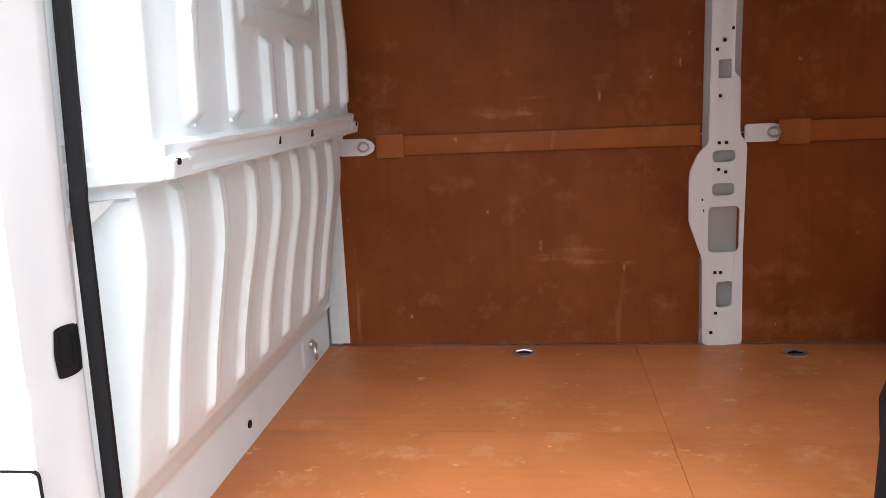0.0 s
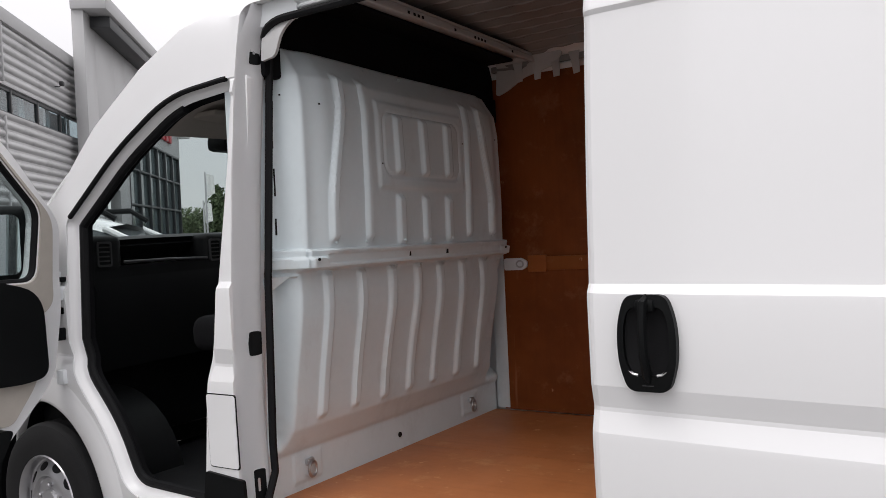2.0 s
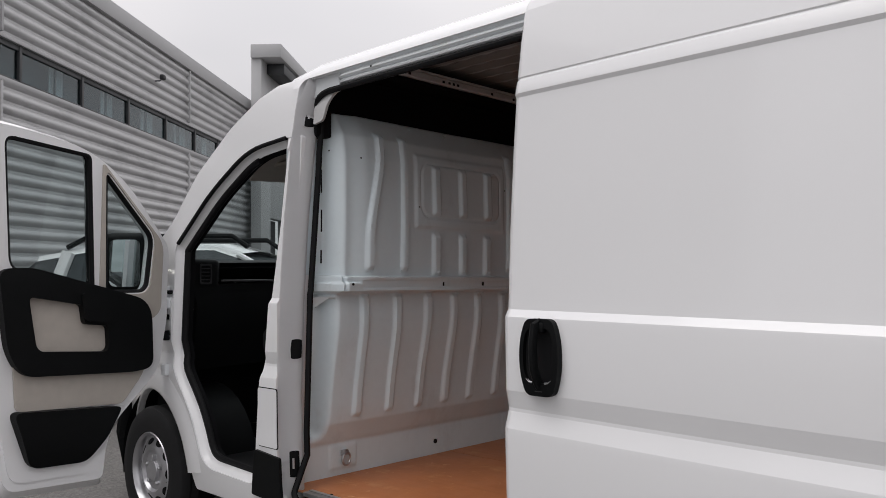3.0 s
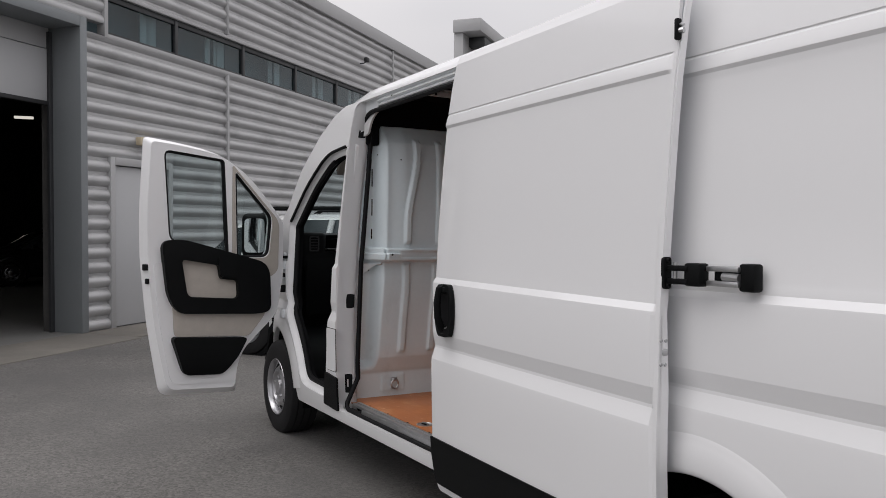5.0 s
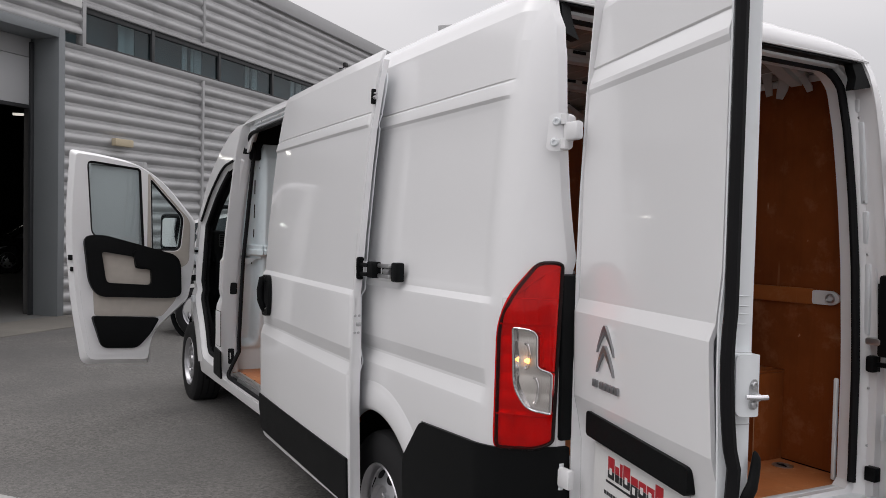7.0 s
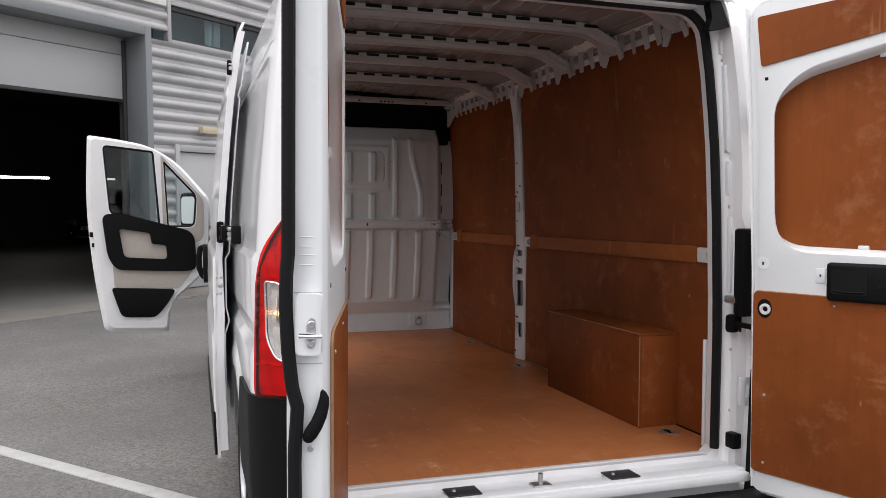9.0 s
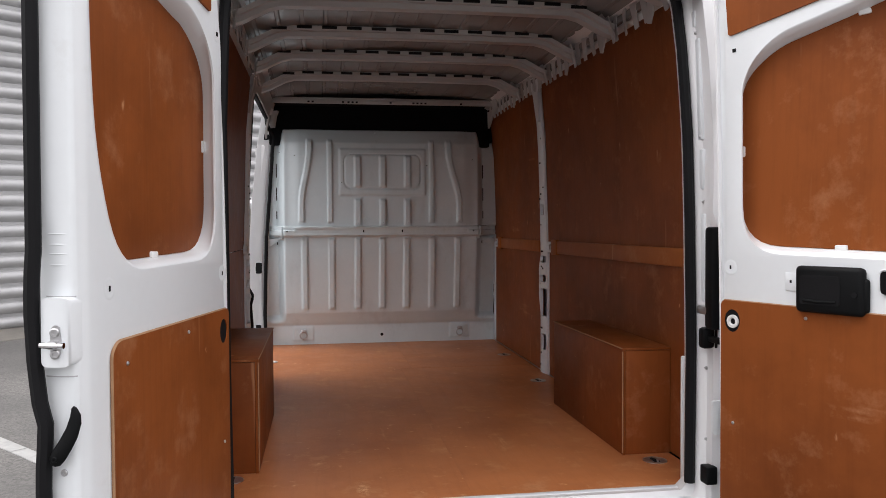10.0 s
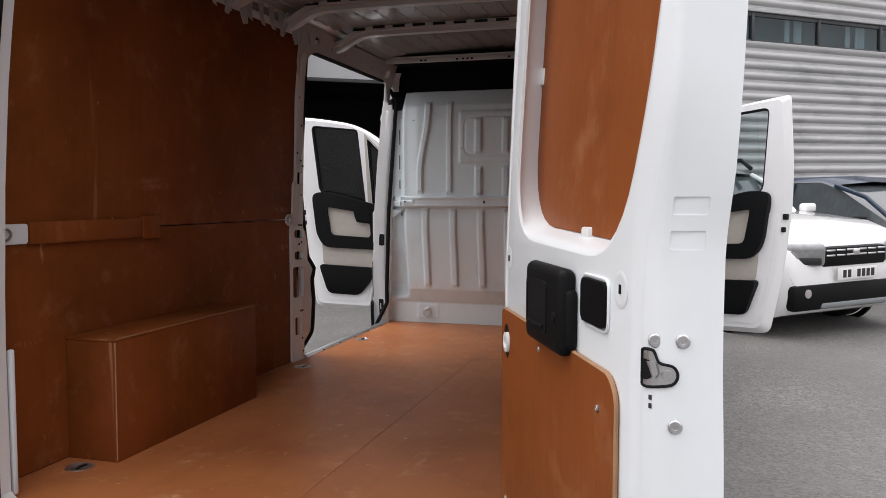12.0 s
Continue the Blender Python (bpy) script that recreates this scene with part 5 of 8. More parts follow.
part("rear_sill", box(box(a_box((-0.285, -0.80, 0.50), (-0.06, 0.80, 0.535), 0.008), (-0.295, -0.86, 0.535), (-0.272, 0.86, 0.556), 0.003), (-0.16, -0.80, 0.53), (-0.09, 0.80, 0.542), 0.004), INNER, van, "white steel rear sill")
for y in (-0.32, 0.30):
    k = part("sill_plate", a_box((-0.20, y - 0.06, 0.541), (-0.115, y + 0.06, 0.548), 0.003), GREY_PLASTIC, van)
    bolt(k, (-0.16, y - 0.03, 0.548), (0, 0, 1), 0.008)
lk = part("sill_striker", a_box((-0.17, -0.065, 0.54), (-0.12, 0.005, 0.549), 0.003), STEEL, van, "steel striker on the rear sill")
part("pin", sweep([(-0.145, -0.03, 0.545), (-0.145, -0.03, 0.585)], 0.010), STEEL, lk)
part("rear_step", box(a_box((-0.10, -0.90, 0.33), (0.05, 0.90, 0.47), 0.03), (-0.06, -0.7, 0.465), (0.04, 0.7, 0.478), 0.005), PLASTIC, van, "black plastic rear bumper step")
for s in (-1, 1):
    part("bumper_corner", sheet(rounded([(-0.10, 0.925), (-0.24, 0.905), (-0.715, 0.885), (-0.79, 0.80), (-0.86, 0.72), (-0.86, 0.36), (-0.10, 0.34)], [0.01, 0.01, 0.03, 0.02, 0.02, 0.04, 0.04]), side_map(s, 0.012), 0.04, (), XCUT, (0.42, 0.5, 0.6, 0.7, 0.8)), PLASTIC, van, "black plastic rear bumper corner")
    # inner jamb strips
    part("jamb_strip", a_box((-0.345, s * 0.79 - 0.008, 0.56), (-0.325, s * 0.79 + 0.008, 1.0), 0.006), INNER, van)
    part("top_guide", sheet(rounded([(0.715, 2.222), (0.796, 2.236), (0.782, 2.344), (0.738, 2.342), (0.738, 2.275)], 0.008), lambda u, v, d: Vector((-0.118 + lean(v) - d - 0.30 * (0.80 - u), s * u, v)), 0.04), PLASTIC, van, "black corner block of the rear opening")
    jamb = part("frame_pressing", a_box((-0.225, s * 0.815 - 0.010, 1.75), (-0.198, s * 0.815 + 0.010, 2.10), 0.006, Matrix(((1, 0, -0.070, 0.0825), (0, 1, 0, 0), (0, 0, 1, 0), (0, 0, 0, 1)))), INNER, van)
    for z0, z1, w in ((1.58, 1.72, 0.008), (1.20, 1.50, 0.012), (2.14, 2.20, 0.012)):
        part("frame_pressing", a_box((-0.215 + lean((z0 + z1) / 2), s * 0.812 - w, z0), (-0.188 + lean((z0 + z1) / 2), s * 0.812 + w, z1), 0.008), INNER, van)
    for z in (0.74, 0.98, 1.54, 1.76, 2.12):
        bolt(jamb, (-0.196 + lean(z), s * 0.808, z), (1, 0, 0), 0.006, STEEL, "screw", 0.003)
    part("drain_slot", a_box((-0.205 + lean(1.32), s * 0.826 - 0.005, 1.05), (-0.150 + lean(1.32), s * 0.826 + 0.005, 1.42), 0.004), RUBBER, van)
    ck = part("check_strap", box(a_box((-0.20, s * 0.80 - 0.025, 1.05), (-0.16, s * 0.80 + 0.02, 1.12), 0.012), (-0.16, s * 0.80 - 0.01, 1.075), (-0.03, s * 0.80 + 0.01, 1.095), 0.005), PLASTIC, van, "black door check strap")
    part("check_pin", a_box((-0.20, s * 0.80 - 0.03, 1.165), (-0.13, s * 0.80 + 0.03, 1.195), 0.008), STEEL, ck)
    part("lower_catch", a_box((-0.19, s * 0.80 - 0.02, 0.60), (-0.14, s * 0.80 + 0.02, 0.66), 0.006), PLASTIC, van)

# Tail lamps wrap the rear corners: thin lenses over moulded reflectors
LAMP = rounded([(-0.150, 1.490), (-0.108, 1.490), (-0.108, 0.935), (-0.135, 0.915), (-0.238, 0.905), (-0.245, 1.29), (-0.212, 1.38)], [0.03, 0.015, 0.015, 0.015, 0.02, 0.05, 0.05])
INSET = rounded([(-0.192, 1.285), (-0.136, 1.280), (-0.133, 1.165), (-0.111, 1.150), (-0.111, 1.025), (-0.150, 1.040), (-0.182, 1.10)], [0.008, 0.025, 0.012, 0.010, 0.004, 0.03, 0.04], 5)
LCUT = [-0.12, -0.13, -0.14, -0.155, -0.17, -0.185, -0.20, -0.22]
LCUT_Z = (0.95, 1.0, 1.05, 1.1, 1.15, 1.2, 1.25, 1.3, 1.35, 1.4, 1.45)


def lens_out(u, v):
    """The lens bulges a little between its edges."""
    return 0.020 + 0.006 * smooth(-0.245, -0.20, u) * smooth(-0.108, -0.13, u) * smooth(0.90, 0.99, v) * smooth(1.49, 1.38, v)


def reflector_out(u, v):
    """The moulded back: upright flutes above, a smooth dish below."""
    if v > 1.30:
        return 0.003 + 0.008 * abs(math.sin((u + 0.245) * 95.0)) + 0.004 * smooth(1.30, 1.33, v)
    if v < 1.02:
        return 0.003 + 0.007 * abs(math.sin((u + 0.245) * 62.0)) * smooth(0.92, 0.95, v)
    return 0.004 + 0.004 * abs(math.sin(v * 55.0))


def lamp_map(s, out):
    return side_map(s, out, 0.0)


for s in (-1, 1):
    tl = part("tail_lamp", sheet(LAMP, lambda u, v, d: lamp_map(s, lens_out(u, v))(u, v, d), 0.003, [INSET], LCUT, LCUT_Z), RED, van, "tall red tail lamp with a clear inset", 40)
    part("lamp_rim", sweep([lamp_map(s, 0.010)(u, v, 0) for u, v in inset(LAMP, 0.001)], 0.0062, 8, True), LAMP_RIM, tl)
    part("lamp_housing", a_box((-0.150, min(s * 0.772, s * 0.862), 0.94 if s < 0 else 1.12), (-0.094, max(s * 0.772, s * 0.862), 1.455), 0.012), PLASTIC, tl)
    if s > 0:
        part("side_lens", a_box((-0.126, min(s * 0.838, s * 0.868), 0.965), (-0.089, max(s * 0.838, s * 0.868), 1.445), 0.008), DEEP_RED, tl)
    lo_u, hi_u = -0.243, -0.110
    part("reflector", gridsheet(np.linspace(lo_u + 0.006, hi_u - 0.002, 46).tolist(), np.linspace(0.915, 1.375, 70).tolist(), lambda u, v, d: lamp_map(s, reflector_out(u, v) - d)(u, v, 0), 0.003), REFLECTOR, tl, "silvered moulded reflector", 25)
    part("reflector", gridsheet(np.linspace(-0.205, hi_u - 0.002, 40).tolist(), np.linspace(1.378, 1.478, 16).tolist(), lambda u, v, d: lamp_map(s, reflector_out(u, v) - d)(max(u, -0.243 + 0.9 * (v - 1.33)), v, 0), 0.003), REFLECTOR, tl, "", 25)
    for z0, z1 in ((1.292, 1.297), (1.012, 1.016)):
        part("lamp_divider", sheet(rect(-0.236 if z0 < 1.34 else -0.222, z0, -0.112, z1), lambda u, v, d: lamp_map(s, 0.017 - d)(u, v, 0), 0.014, (), LCUT, ()), DEEP_RED, tl)
    ins = part("clear_inset", sheet(INSET, lambda u, v, d: lamp_map(s, lens_out(u, v) + 0.001)(u, v, d), 0.003, (), LCUT, LCUT_Z), LENS_CLEAR, tl, "clear lens")
    ins.visible_shadow = False
    part("inset_rim", sweep([lamp_map(s, lens_out(u, v) - 0.001)(u, v, 0) for u, v in INSET], 0.0035, 6, True), CHROME, tl)
    part("inset_wall", sheet(inset(INSET, -0.003), lambda u, v, d: lamp_map(s, 0.020 - d)(u, v, 0), 0.016, [inset(INSET, 0.002)], LCUT, ()), CHROME, tl)
    for u, z in ((-0.162, 1.20), (-0.140, 1.095)):
        bowl = part("bowl", lathe(bmesh.new(), [(0.0, 0.0), (0.010, 0.001), (0.019, 0.005), (0.024, 0.010), (0.025, 0.009)], Matrix.Translation(lamp_map(s, 0.007)(u, z, 0)) @ Matrix.Diagonal((1.0, s, 1.7, 1)), 20), CHROME, tl, "chromed bowl")
    part("bulb", lathe(bmesh.new(), [(0, -0.014), (0.005, -0.006), (0.008, 0.0), (0.005, 0.006), (0, 0.010)], Matrix.Translation(lamp_map(s, 0.013)(-0.160, 1.185, 0)), 12), AMBER, tl, "lit amber bulb")

# ---- rear doors ----
# Door frame: u from the hinge to the free edge, depth from the outer skin inwards.
THICK = 0.09


def door_outer(z):
    """How far the outer skin lies behind the widest line."""
    return lerp([(0.48, 0.045), (0.60, 0.040), (0.95, 0.034), (1.03, 0.020), (1.09, 0.006), (1.30, 0.0), (1.345, 0.0), (1.385, 0.014), (1.42, 0.014), (1.9, 0.016), (2.0, 0.018), (2.015, 0.013), (2.03, 0.014), (2.065, 0.024), (2.075, 0.028), (2.08, 0.024), (2.25, 0.035), (2.33, 0.055)], z)


def hinge_u(z, sign):
    if sign > 0:
        return lerp([(0.48, 0.012), (1.3, 0.0), (1.6, -0.006), (2.0, -0.010), (2.32, 0.004)], z)
    return lerp([(0.48, 0.012), (1.3, 0.0), (1.7, 0.018), (2.0, 0.045), (2.32, 0.095)], z)


def slant(d, z, sign=1):
    """How far the free edge stands out, by depth and height: bevelled below on the right door, which closes on the left one."""
    if sign > 0:
        low = lerp([(0.0, 0.757), (0.015, 0.751), (0.03, 0.743), (0.05, 0.736), (0.066, 0.730), (0.074, 0.722), (0.079, 0.712), (0.0825, 0.701)], d)
    else:
        low = lerp([(0.0, 0.760), (0.03, 0.763), (0.06, 0.764), (0.074, 0.761), (0.079, 0.757), (0.0825, 0.750)], d)
    top = lerp([(0.0, 0.764), (0.02, 0.763), (0.06, 0.762), (0.074, 0.761), (0.079, 0.758), (0.0825, 0.753)], d)
    k = smooth(1.36, 1.60, z)
    return low * (1 - k) + top * k - 0.012 * smooth(1.50, 1.38, z) * smooth(1.05, 1.3, z) * smooth(0.06, 0.0, d)


def rear_door(sign, place, turn, label, DW):
    """A rear door; sign -1 for the left one. Local x runs to the free edge, y outwards."""
    m = pose(*place, 0, 0, turn)
    d_ob = part("rear_door", sheet(rounded([(hinge_u(0.5, sign), 0.47), (DW - 0.06, 0.47), (DW - 0.055, 1.0), (DW - 0.075, 1.36), (DW - 0.055, 1.5), (DW - 0.055, 2.325), (hinge_u(2.3, sign), 2.305), (hinge_u(2.0, sign), 2.0), (hinge_u(1.7, sign), 1.7), (hinge_u(1.3, sign), 1.3)], [0.05, 0.05, 0.02, 0.04, 0.02, 0.02, 0.09, 0.05, 0.05, 0.05], 4),
                   lambda u, v, d: Vector((u, sign * (-door_outer(v) - 0.012 * max(0, (0.05 - u) / 0.05) ** 2 - d), v)), 0.012, (), (0.01, 0.03, 0.05), [r for r in (0.60, 0.95, 1.03, 1.09, 1.30, 1.345, 1.385, 1.42, 1.9, 2.0, 2.015, 2.03, 2.065, 2.075, 2.08, 2.25)]), PAINT, van, label, 9)
    d_ob.matrix_basis = m

    def inner(u, v, d):
        tip = slant(0.0825, v, sign) + DW - 0.790
        fall = 0.02 * smooth(0.035, -0.005, u) + 0.008 * smooth(tip - 0.022, tip, u)
        return Vector((u, sign * (-THICK + fall + d), v))

    EX = DW - 0.790
    free = [(slant(0.0825, v, sign) + EX, v) for v in (0.49, 1.0, 1.36, 1.43, 1.53, 1.60, 2.30)]
    shell_out = rounded([(0.0, 0.49), *free, (hinge_u(2.3, sign) + 0.004, 2.29), (hinge_u(2.0, sign) - 0.01, 2.0), (0.0, 1.6)], [0.06, 0.01, 0.05, 0.03, 0.03, 0.03, 0.03, 0.01, 0.10, 0.1, 0.1], 5)
    win = rounded([(0.085, 1.375), (0.635, 1.365), (0.730, 1.60), (0.748, 1.85), (0.748, 2.13), (0.19, 2.025), (0.085, 1.92)], [0.14, 0.15, 0.12, 0.1, 0.03, 0.11, 0.09], 7)
    pane = rounded([(0.045, 1.400), (0.600, 1.385), (0.680, 1.60), (0.700, 1.85), (0.700, 2.10), (0.17, 1.995), (0.045, 1.90)], [0.14, 0.14, 0.12, 0.1, 0.03, 0.11, 0.09], 7)
    LP = DW - 0.140
    low_panel = rounded([(0.014, 0.565), (LP - 0.015, 0.545), (LP, 0.60), (LP, 1.20), (LP - 0.025, 1.222), (0.014, 1.228)], 0.018)
    pu = 0.045 if sign > 0 else 0.115
    top_panel = rounded([(pu, 2.052), (0.66, 2.140), (0.66, 2.255), (pu, 2.238)], 0.012)
    cuts_u = [0.01, 0.02, 0.035, DW - 0.055, DW - 0.045] + [k + EX for k in (0.68, 0.685, 0.69, 0.695, 0.72)]
    bm = sheet(shell_out, inner, 0.006, [win], cuts_u, (0.7, 1.0, 1.2, 1.36, 1.43, 1.5, 1.53, 1.6, 1.8, 2.1))
    rim = []
    for (u, v), (pu, pv) in zip(win, pane):
        p, e = inner(u, v, 0.0), inner(0.3, pv, min(0.064, 0.070 - door_outer(pv))) + Vector((pu - 0.3, 0, 0))
        q = [p, p.lerp(e, 0.22) - Vector((0, sign * 0.010, 0)), p.lerp(e, 0.6) - Vector((0, sign * 0.006, 0)), e]
        rim.append([bm.verts.new(k) for k in q])
    for a, b in zip(rim, rim[1:] + rim[:1]):
        for k in range(3):
            bm.faces.new((a[k], b[k], b[k + 1], a[k + 1]))
    part("inner_shell", bm, INNER, d_ob, "", 60)
    # hinge and free edges close the door
    part("hinge_edge", sheet(rect(0.0, 0.50, THICK - 0.012, 2.28), lambda u, v, d: Vector((hinge_u(v, sign) + d, sign * (-0.010 - u), v)), 0.006, (), (), (1.0, 1.3, 1.7, 2.0)), PAINT, d_ob)

    def end_face(u, v, d):
        return Vector((slant(u, v, sign) + EX - d, sign * -u, v))

    pockets = [rect(0.026, 1.389, 0.066, 1.411, 0.003), rect(0.026, 1.429, 0.066, 1.450, 0.003)] if sign > 0 else []
    for loop in pockets:
        part("edge_pocket", sheet(inset(loop, -0.004), lambda u, v, d: end_face(u, v, d + 0.0012 + 0.0012 * smooth(0.0, 0.02, (v - 1.385) % 0.040)), 0.004, (), (0.04, 0.05), ()), INNER, d_ob)
    part("free_edge", sheet(rect(0.003, 0.50, THICK - 0.0078, 2.29), end_face, 0.006, pockets, (0.02, 0.03, 0.04, 0.05, 0.06, 0.07, 0.074, 0.078, 0.081), (1.0, 1.05, 1.15, 1.25, 1.3, 1.35, 1.38, 1.40, 1.42, 1.45, 1.48, 1.52, 1.56, 1.6, 2.0)), INNER, d_ob, "", 60)
    if sign < 0:
        seal = [(DW - 0.010, v) for v in np.linspace(0.50, 2.29, 44)]
        part("edge_seal", sweep([Vector((u, lerp([(0.48, 0.028), (0.95, 0.022), (1.03, 0.024), (1.07, 0.032), (1.12, 0.018), (1.2, 0.009), (1.3, 0.004), (1.36, 0.005), (1.42, 0.010), (2.3, 0.014)], v), v)) for u, v in seal], 0.015, 8), RUBBER, d_ob, "black rubber edge seal")
    part("upper_ply", sheet(pane, lambda u, v, d: inner(0.3, v, min(0.058, 0.064 - door_outer(v)) + d) + Vector((u - 0.3, 0, 0)), 0.006, (), (), (1.5, 1.7, 1.9, 2.0, 2.04, 2.07, 2.09)), PLY, d_ob, "varnished plywood lining")
    part("lower_ply", sheet(low_panel, lambda u, v, d: inner(0.3, v, d - 0.007) + Vector((u - 0.3, 0, 0)), 0.008, [[(0.055 + 0.028 * math.cos(a), 1.166 + 0.035 * math.sin(a)) for a in np.linspace(0, math.tau, 17)[:-1]]]), PLY, d_ob, "scuffed plywood lining")
    part("ply_edge", sweep([inner(u, v, -0.004) for u, v in low_panel], 0.0035, 6, True), PLY_EDGE, d_ob)
    part("top_ply", sheet(top_panel, lambda u, v, d: inner(0.3, v, d - 0.006) + Vector((u - 0.3, 0, 0)), 0.007), PLY, d_ob)
    part("hole_back", lathe(bmesh.new(), [(0, -0.002), (0.036, -0.002), (0.036, 0.002), (0, 0.002)], Matrix.Translation((0.055, sign * (-THICK - 0.0022), 1.166)), 20), RUBBER, d_ob)
    if sign > 0:
        grom = lathe(bmesh.new(), [(0.021, 0.004), (0.020, -0.006), (0.012, -0.007), (0.009, -0.001), (0.009, 0.004)], Matrix.Translation((0.057, -THICK - 0.004, 1.164)), 16)
        part("grommet", grom, PLATE, d_ob, "white plastic grommet")
    for u, v in ((0.045, 1.33), (DW - 0.142, 1.335), (0.062, 2.005)):
        c = part("pressed_dimple", lathe(bmesh.new(), [(0.024, 0.0001), (0.020, 0.0008), (0.017, 0.0008), (0.012, 0.0003), (0, 0.0003)], Matrix.Translation((u, sign * -THICK, v)) @ pose(0, 0, 0, 0, 0, 180 if sign > 0 else 0), 18), INNER, d_ob)
        part("hole", a_box((u - (0.0065 if v > 1.9 else 0.003), -0.001, v - 0.006), (u + (0.0065 if v > 1.9 else 0.003), 0.001, v + 0.006), 0.0028, Matrix.Translation((0, sign * (-THICK - 0.0012), 0))), RUBBER, d_ob)
    for u, v, cw, ch in ((0.052, 1.69, 0.011, 0.017), (0.372, 1.394, 0.018, 0.009), (0.44, 2.045, 0.018, 0.009)):
        part("panel_clip", a_box((u - cw, -0.013, v - ch), (u + cw, 0.013, v + ch), 0.004, Matrix.Translation((0, sign * -0.034, 0))), PLATE, d_ob, "white plastic panel clip")
    for u, v in ((0.06, 0.60), (LP - 0.06, 0.60), (LP - 0.06, 1.17), (0.30, 1.195), (0.06, 0.85)):
        bolt(d_ob, (u, sign * (-THICK - 0.008), v), (0, -sign, 0), 0.005, STEEL, "screw", 0.002)
    # hinges
    return d_ob, inner


left_door, in_l = rear_door(-1, (-0.104, -0.829, 0.0), -14.0, "open left rear door, white with reddish plywood lining", 0.822)
right_door, in_r = rear_door(1, (-0.070, 0.845, 0.0), 24.5, "open right rear door, white with reddish plywood lining", 0.790)

for s in (-1, 1):
    h = part("door_hinge", sheet(rounded([(-0.157, 1.838), (-0.130, 1.834), (-0.116, 1.844), (-0.116, 1.946), (-0.130, 1.956), (-0.157, 1.952)], 0.016, 5), side_map(s, 0.014, 0.0), 0.016, (), (-0.13, -0.14, -0.155), ()), PAINT, van, "white bolted door hinge", 50)
    for z in (1.862, 1.927):
        p = side_map(s, 0.015, 0.0)(-0.140, z, 0)
        nrm = (side_map(s, 0.1, 0.0)(-0.140, z, 0) - side_map(s, 0.0, 0.0)(-0.140, z, 0)) + Vector((0.075, 0, 0))
        bolt(h, p, nrm, 0.013, INNER, "bolt", 0.009)
    for z0, z1 in ((1.842, 1.872), (1.918, 1.948)):
        part("knuckle", sweep([(-0.118, s * 0.862, z0), (-0.118, s * 0.862, (z0 + z1) / 2), (-0.118, s * 0.862, z1)], 0.013, 10), PAINT, h)
    part("hinge_arm", a_box((-0.122, min(s * 0.868, s * 0.838), 1.866), (-0.052, max(s * 0.868, s * 0.838), 1.924), 0.010), PAINT, h)
    low = part("lower_hinge", a_box((-0.125, min(s * 0.862, s * 0.836), 0.800), (-0.050, max(s * 0.862, s * 0.836), 0.862), 0.009), PAINT, van, "white lower door hinge")
    part("hinge_bracket", sheet(rect(-0.055, 0.775, 0.03, 0.885, 0.008), lambda u, v, d: Vector((-0.118 - d, s * (0.845 + u), v)), 0.012, [rect(-0.030, 0.805, -0.008, 0.855, 0.005)]), INNER, low)
    part("knuckle", sweep([(-0.108, s * 0.850, 0.79), (-0.108, s * 0.850, 0.83), (-0.108, s * 0.850, 0.872)], 0.012, 10), INNER, low)

# Left door: number plate recess, trim strip, badge shapes, lock and pull strap
part("plate_trim", sheet(rounded([(0.125, 1.062), (0.672, 1.045), (0.672, 0.978), (0.125, 0.990)], 0.015), lambda u, v, d: Vector((u, -(-0.004 - d), v)), 0.03), PLASTIC, left_door, "black strip above the number plate")
pl = part("number_plate", sheet(rect(0.145, 0.806, 0.655, 0.972, 0.008), lambda u, v, d: Vector((u, 0.026 + d, v)), 0.012), PLATE, left_door, "white dealer plate with red and black print")
LOGO = [(5, 1.0, 0.0), (3, 0.72, 0.0), (2, 0.95, 0.0), (5, 1.0, 0.0), (5, 0.72, -0.25), (5, 0.72, 0.0), (5, 0.72, 0.0), (5, 1.0, 0.0)]
x = 0.235
for w, top, low in LOGO:
    wd, z0, z1 = w * 0.0076, 0.895 + 0.055 * low, 0.895 + 0.060 * top
    zm = 0.917
    part("print_bar", a_box((x, -0.001, zm), (x + wd, 0.001, z1), 0.0008, pose(0, 0.0255, 0)), SIGN_RED, pl)
    part("print_bar", a_box((x, -0.001, z0), (x + wd, 0.001, zm - 0.001), 0.0008, pose(0, 0.0255, 0)), INK, pl)
    if wd > 0.03:
        part("print_gap", a_box((x + 0.012, -0.002, z0 + 0.012), (x + wd - 0.012, 0.001, z0 + 0.030), 0.0, pose(0, 0.0255, 0)), PLATE, pl)
    x += wd + 0.005
for x0, x1, z0, z1, ws in ((0.225, 0.42, 0.880, 0.886, (1,)), (0.42, 0.545, 0.868, 0.877, (3, 3, 3, 3, 3, 5, 3, 3, 3, 3)), (0.215, 0.565, 0.844, 0.854, (3, 3, 1, 3, 3, 3, 5, 3, 3, 3, 3, 3, 3, 3, 3, 3, 5, 3, 3, 3, 3, 3))):
    tot, x = sum(ws) + 1.2 * (len(ws) - 1), x0
    for w in ws:
        wd = w / tot * (x1 - x0)
        part("print_bar", a_box((x, -0.001, z0), (x + wd, 0.001, z1), 0, pose(0, 0.0255, 0)), INK, pl)
        x += wd + 1.2 / tot * (x1 - x0)
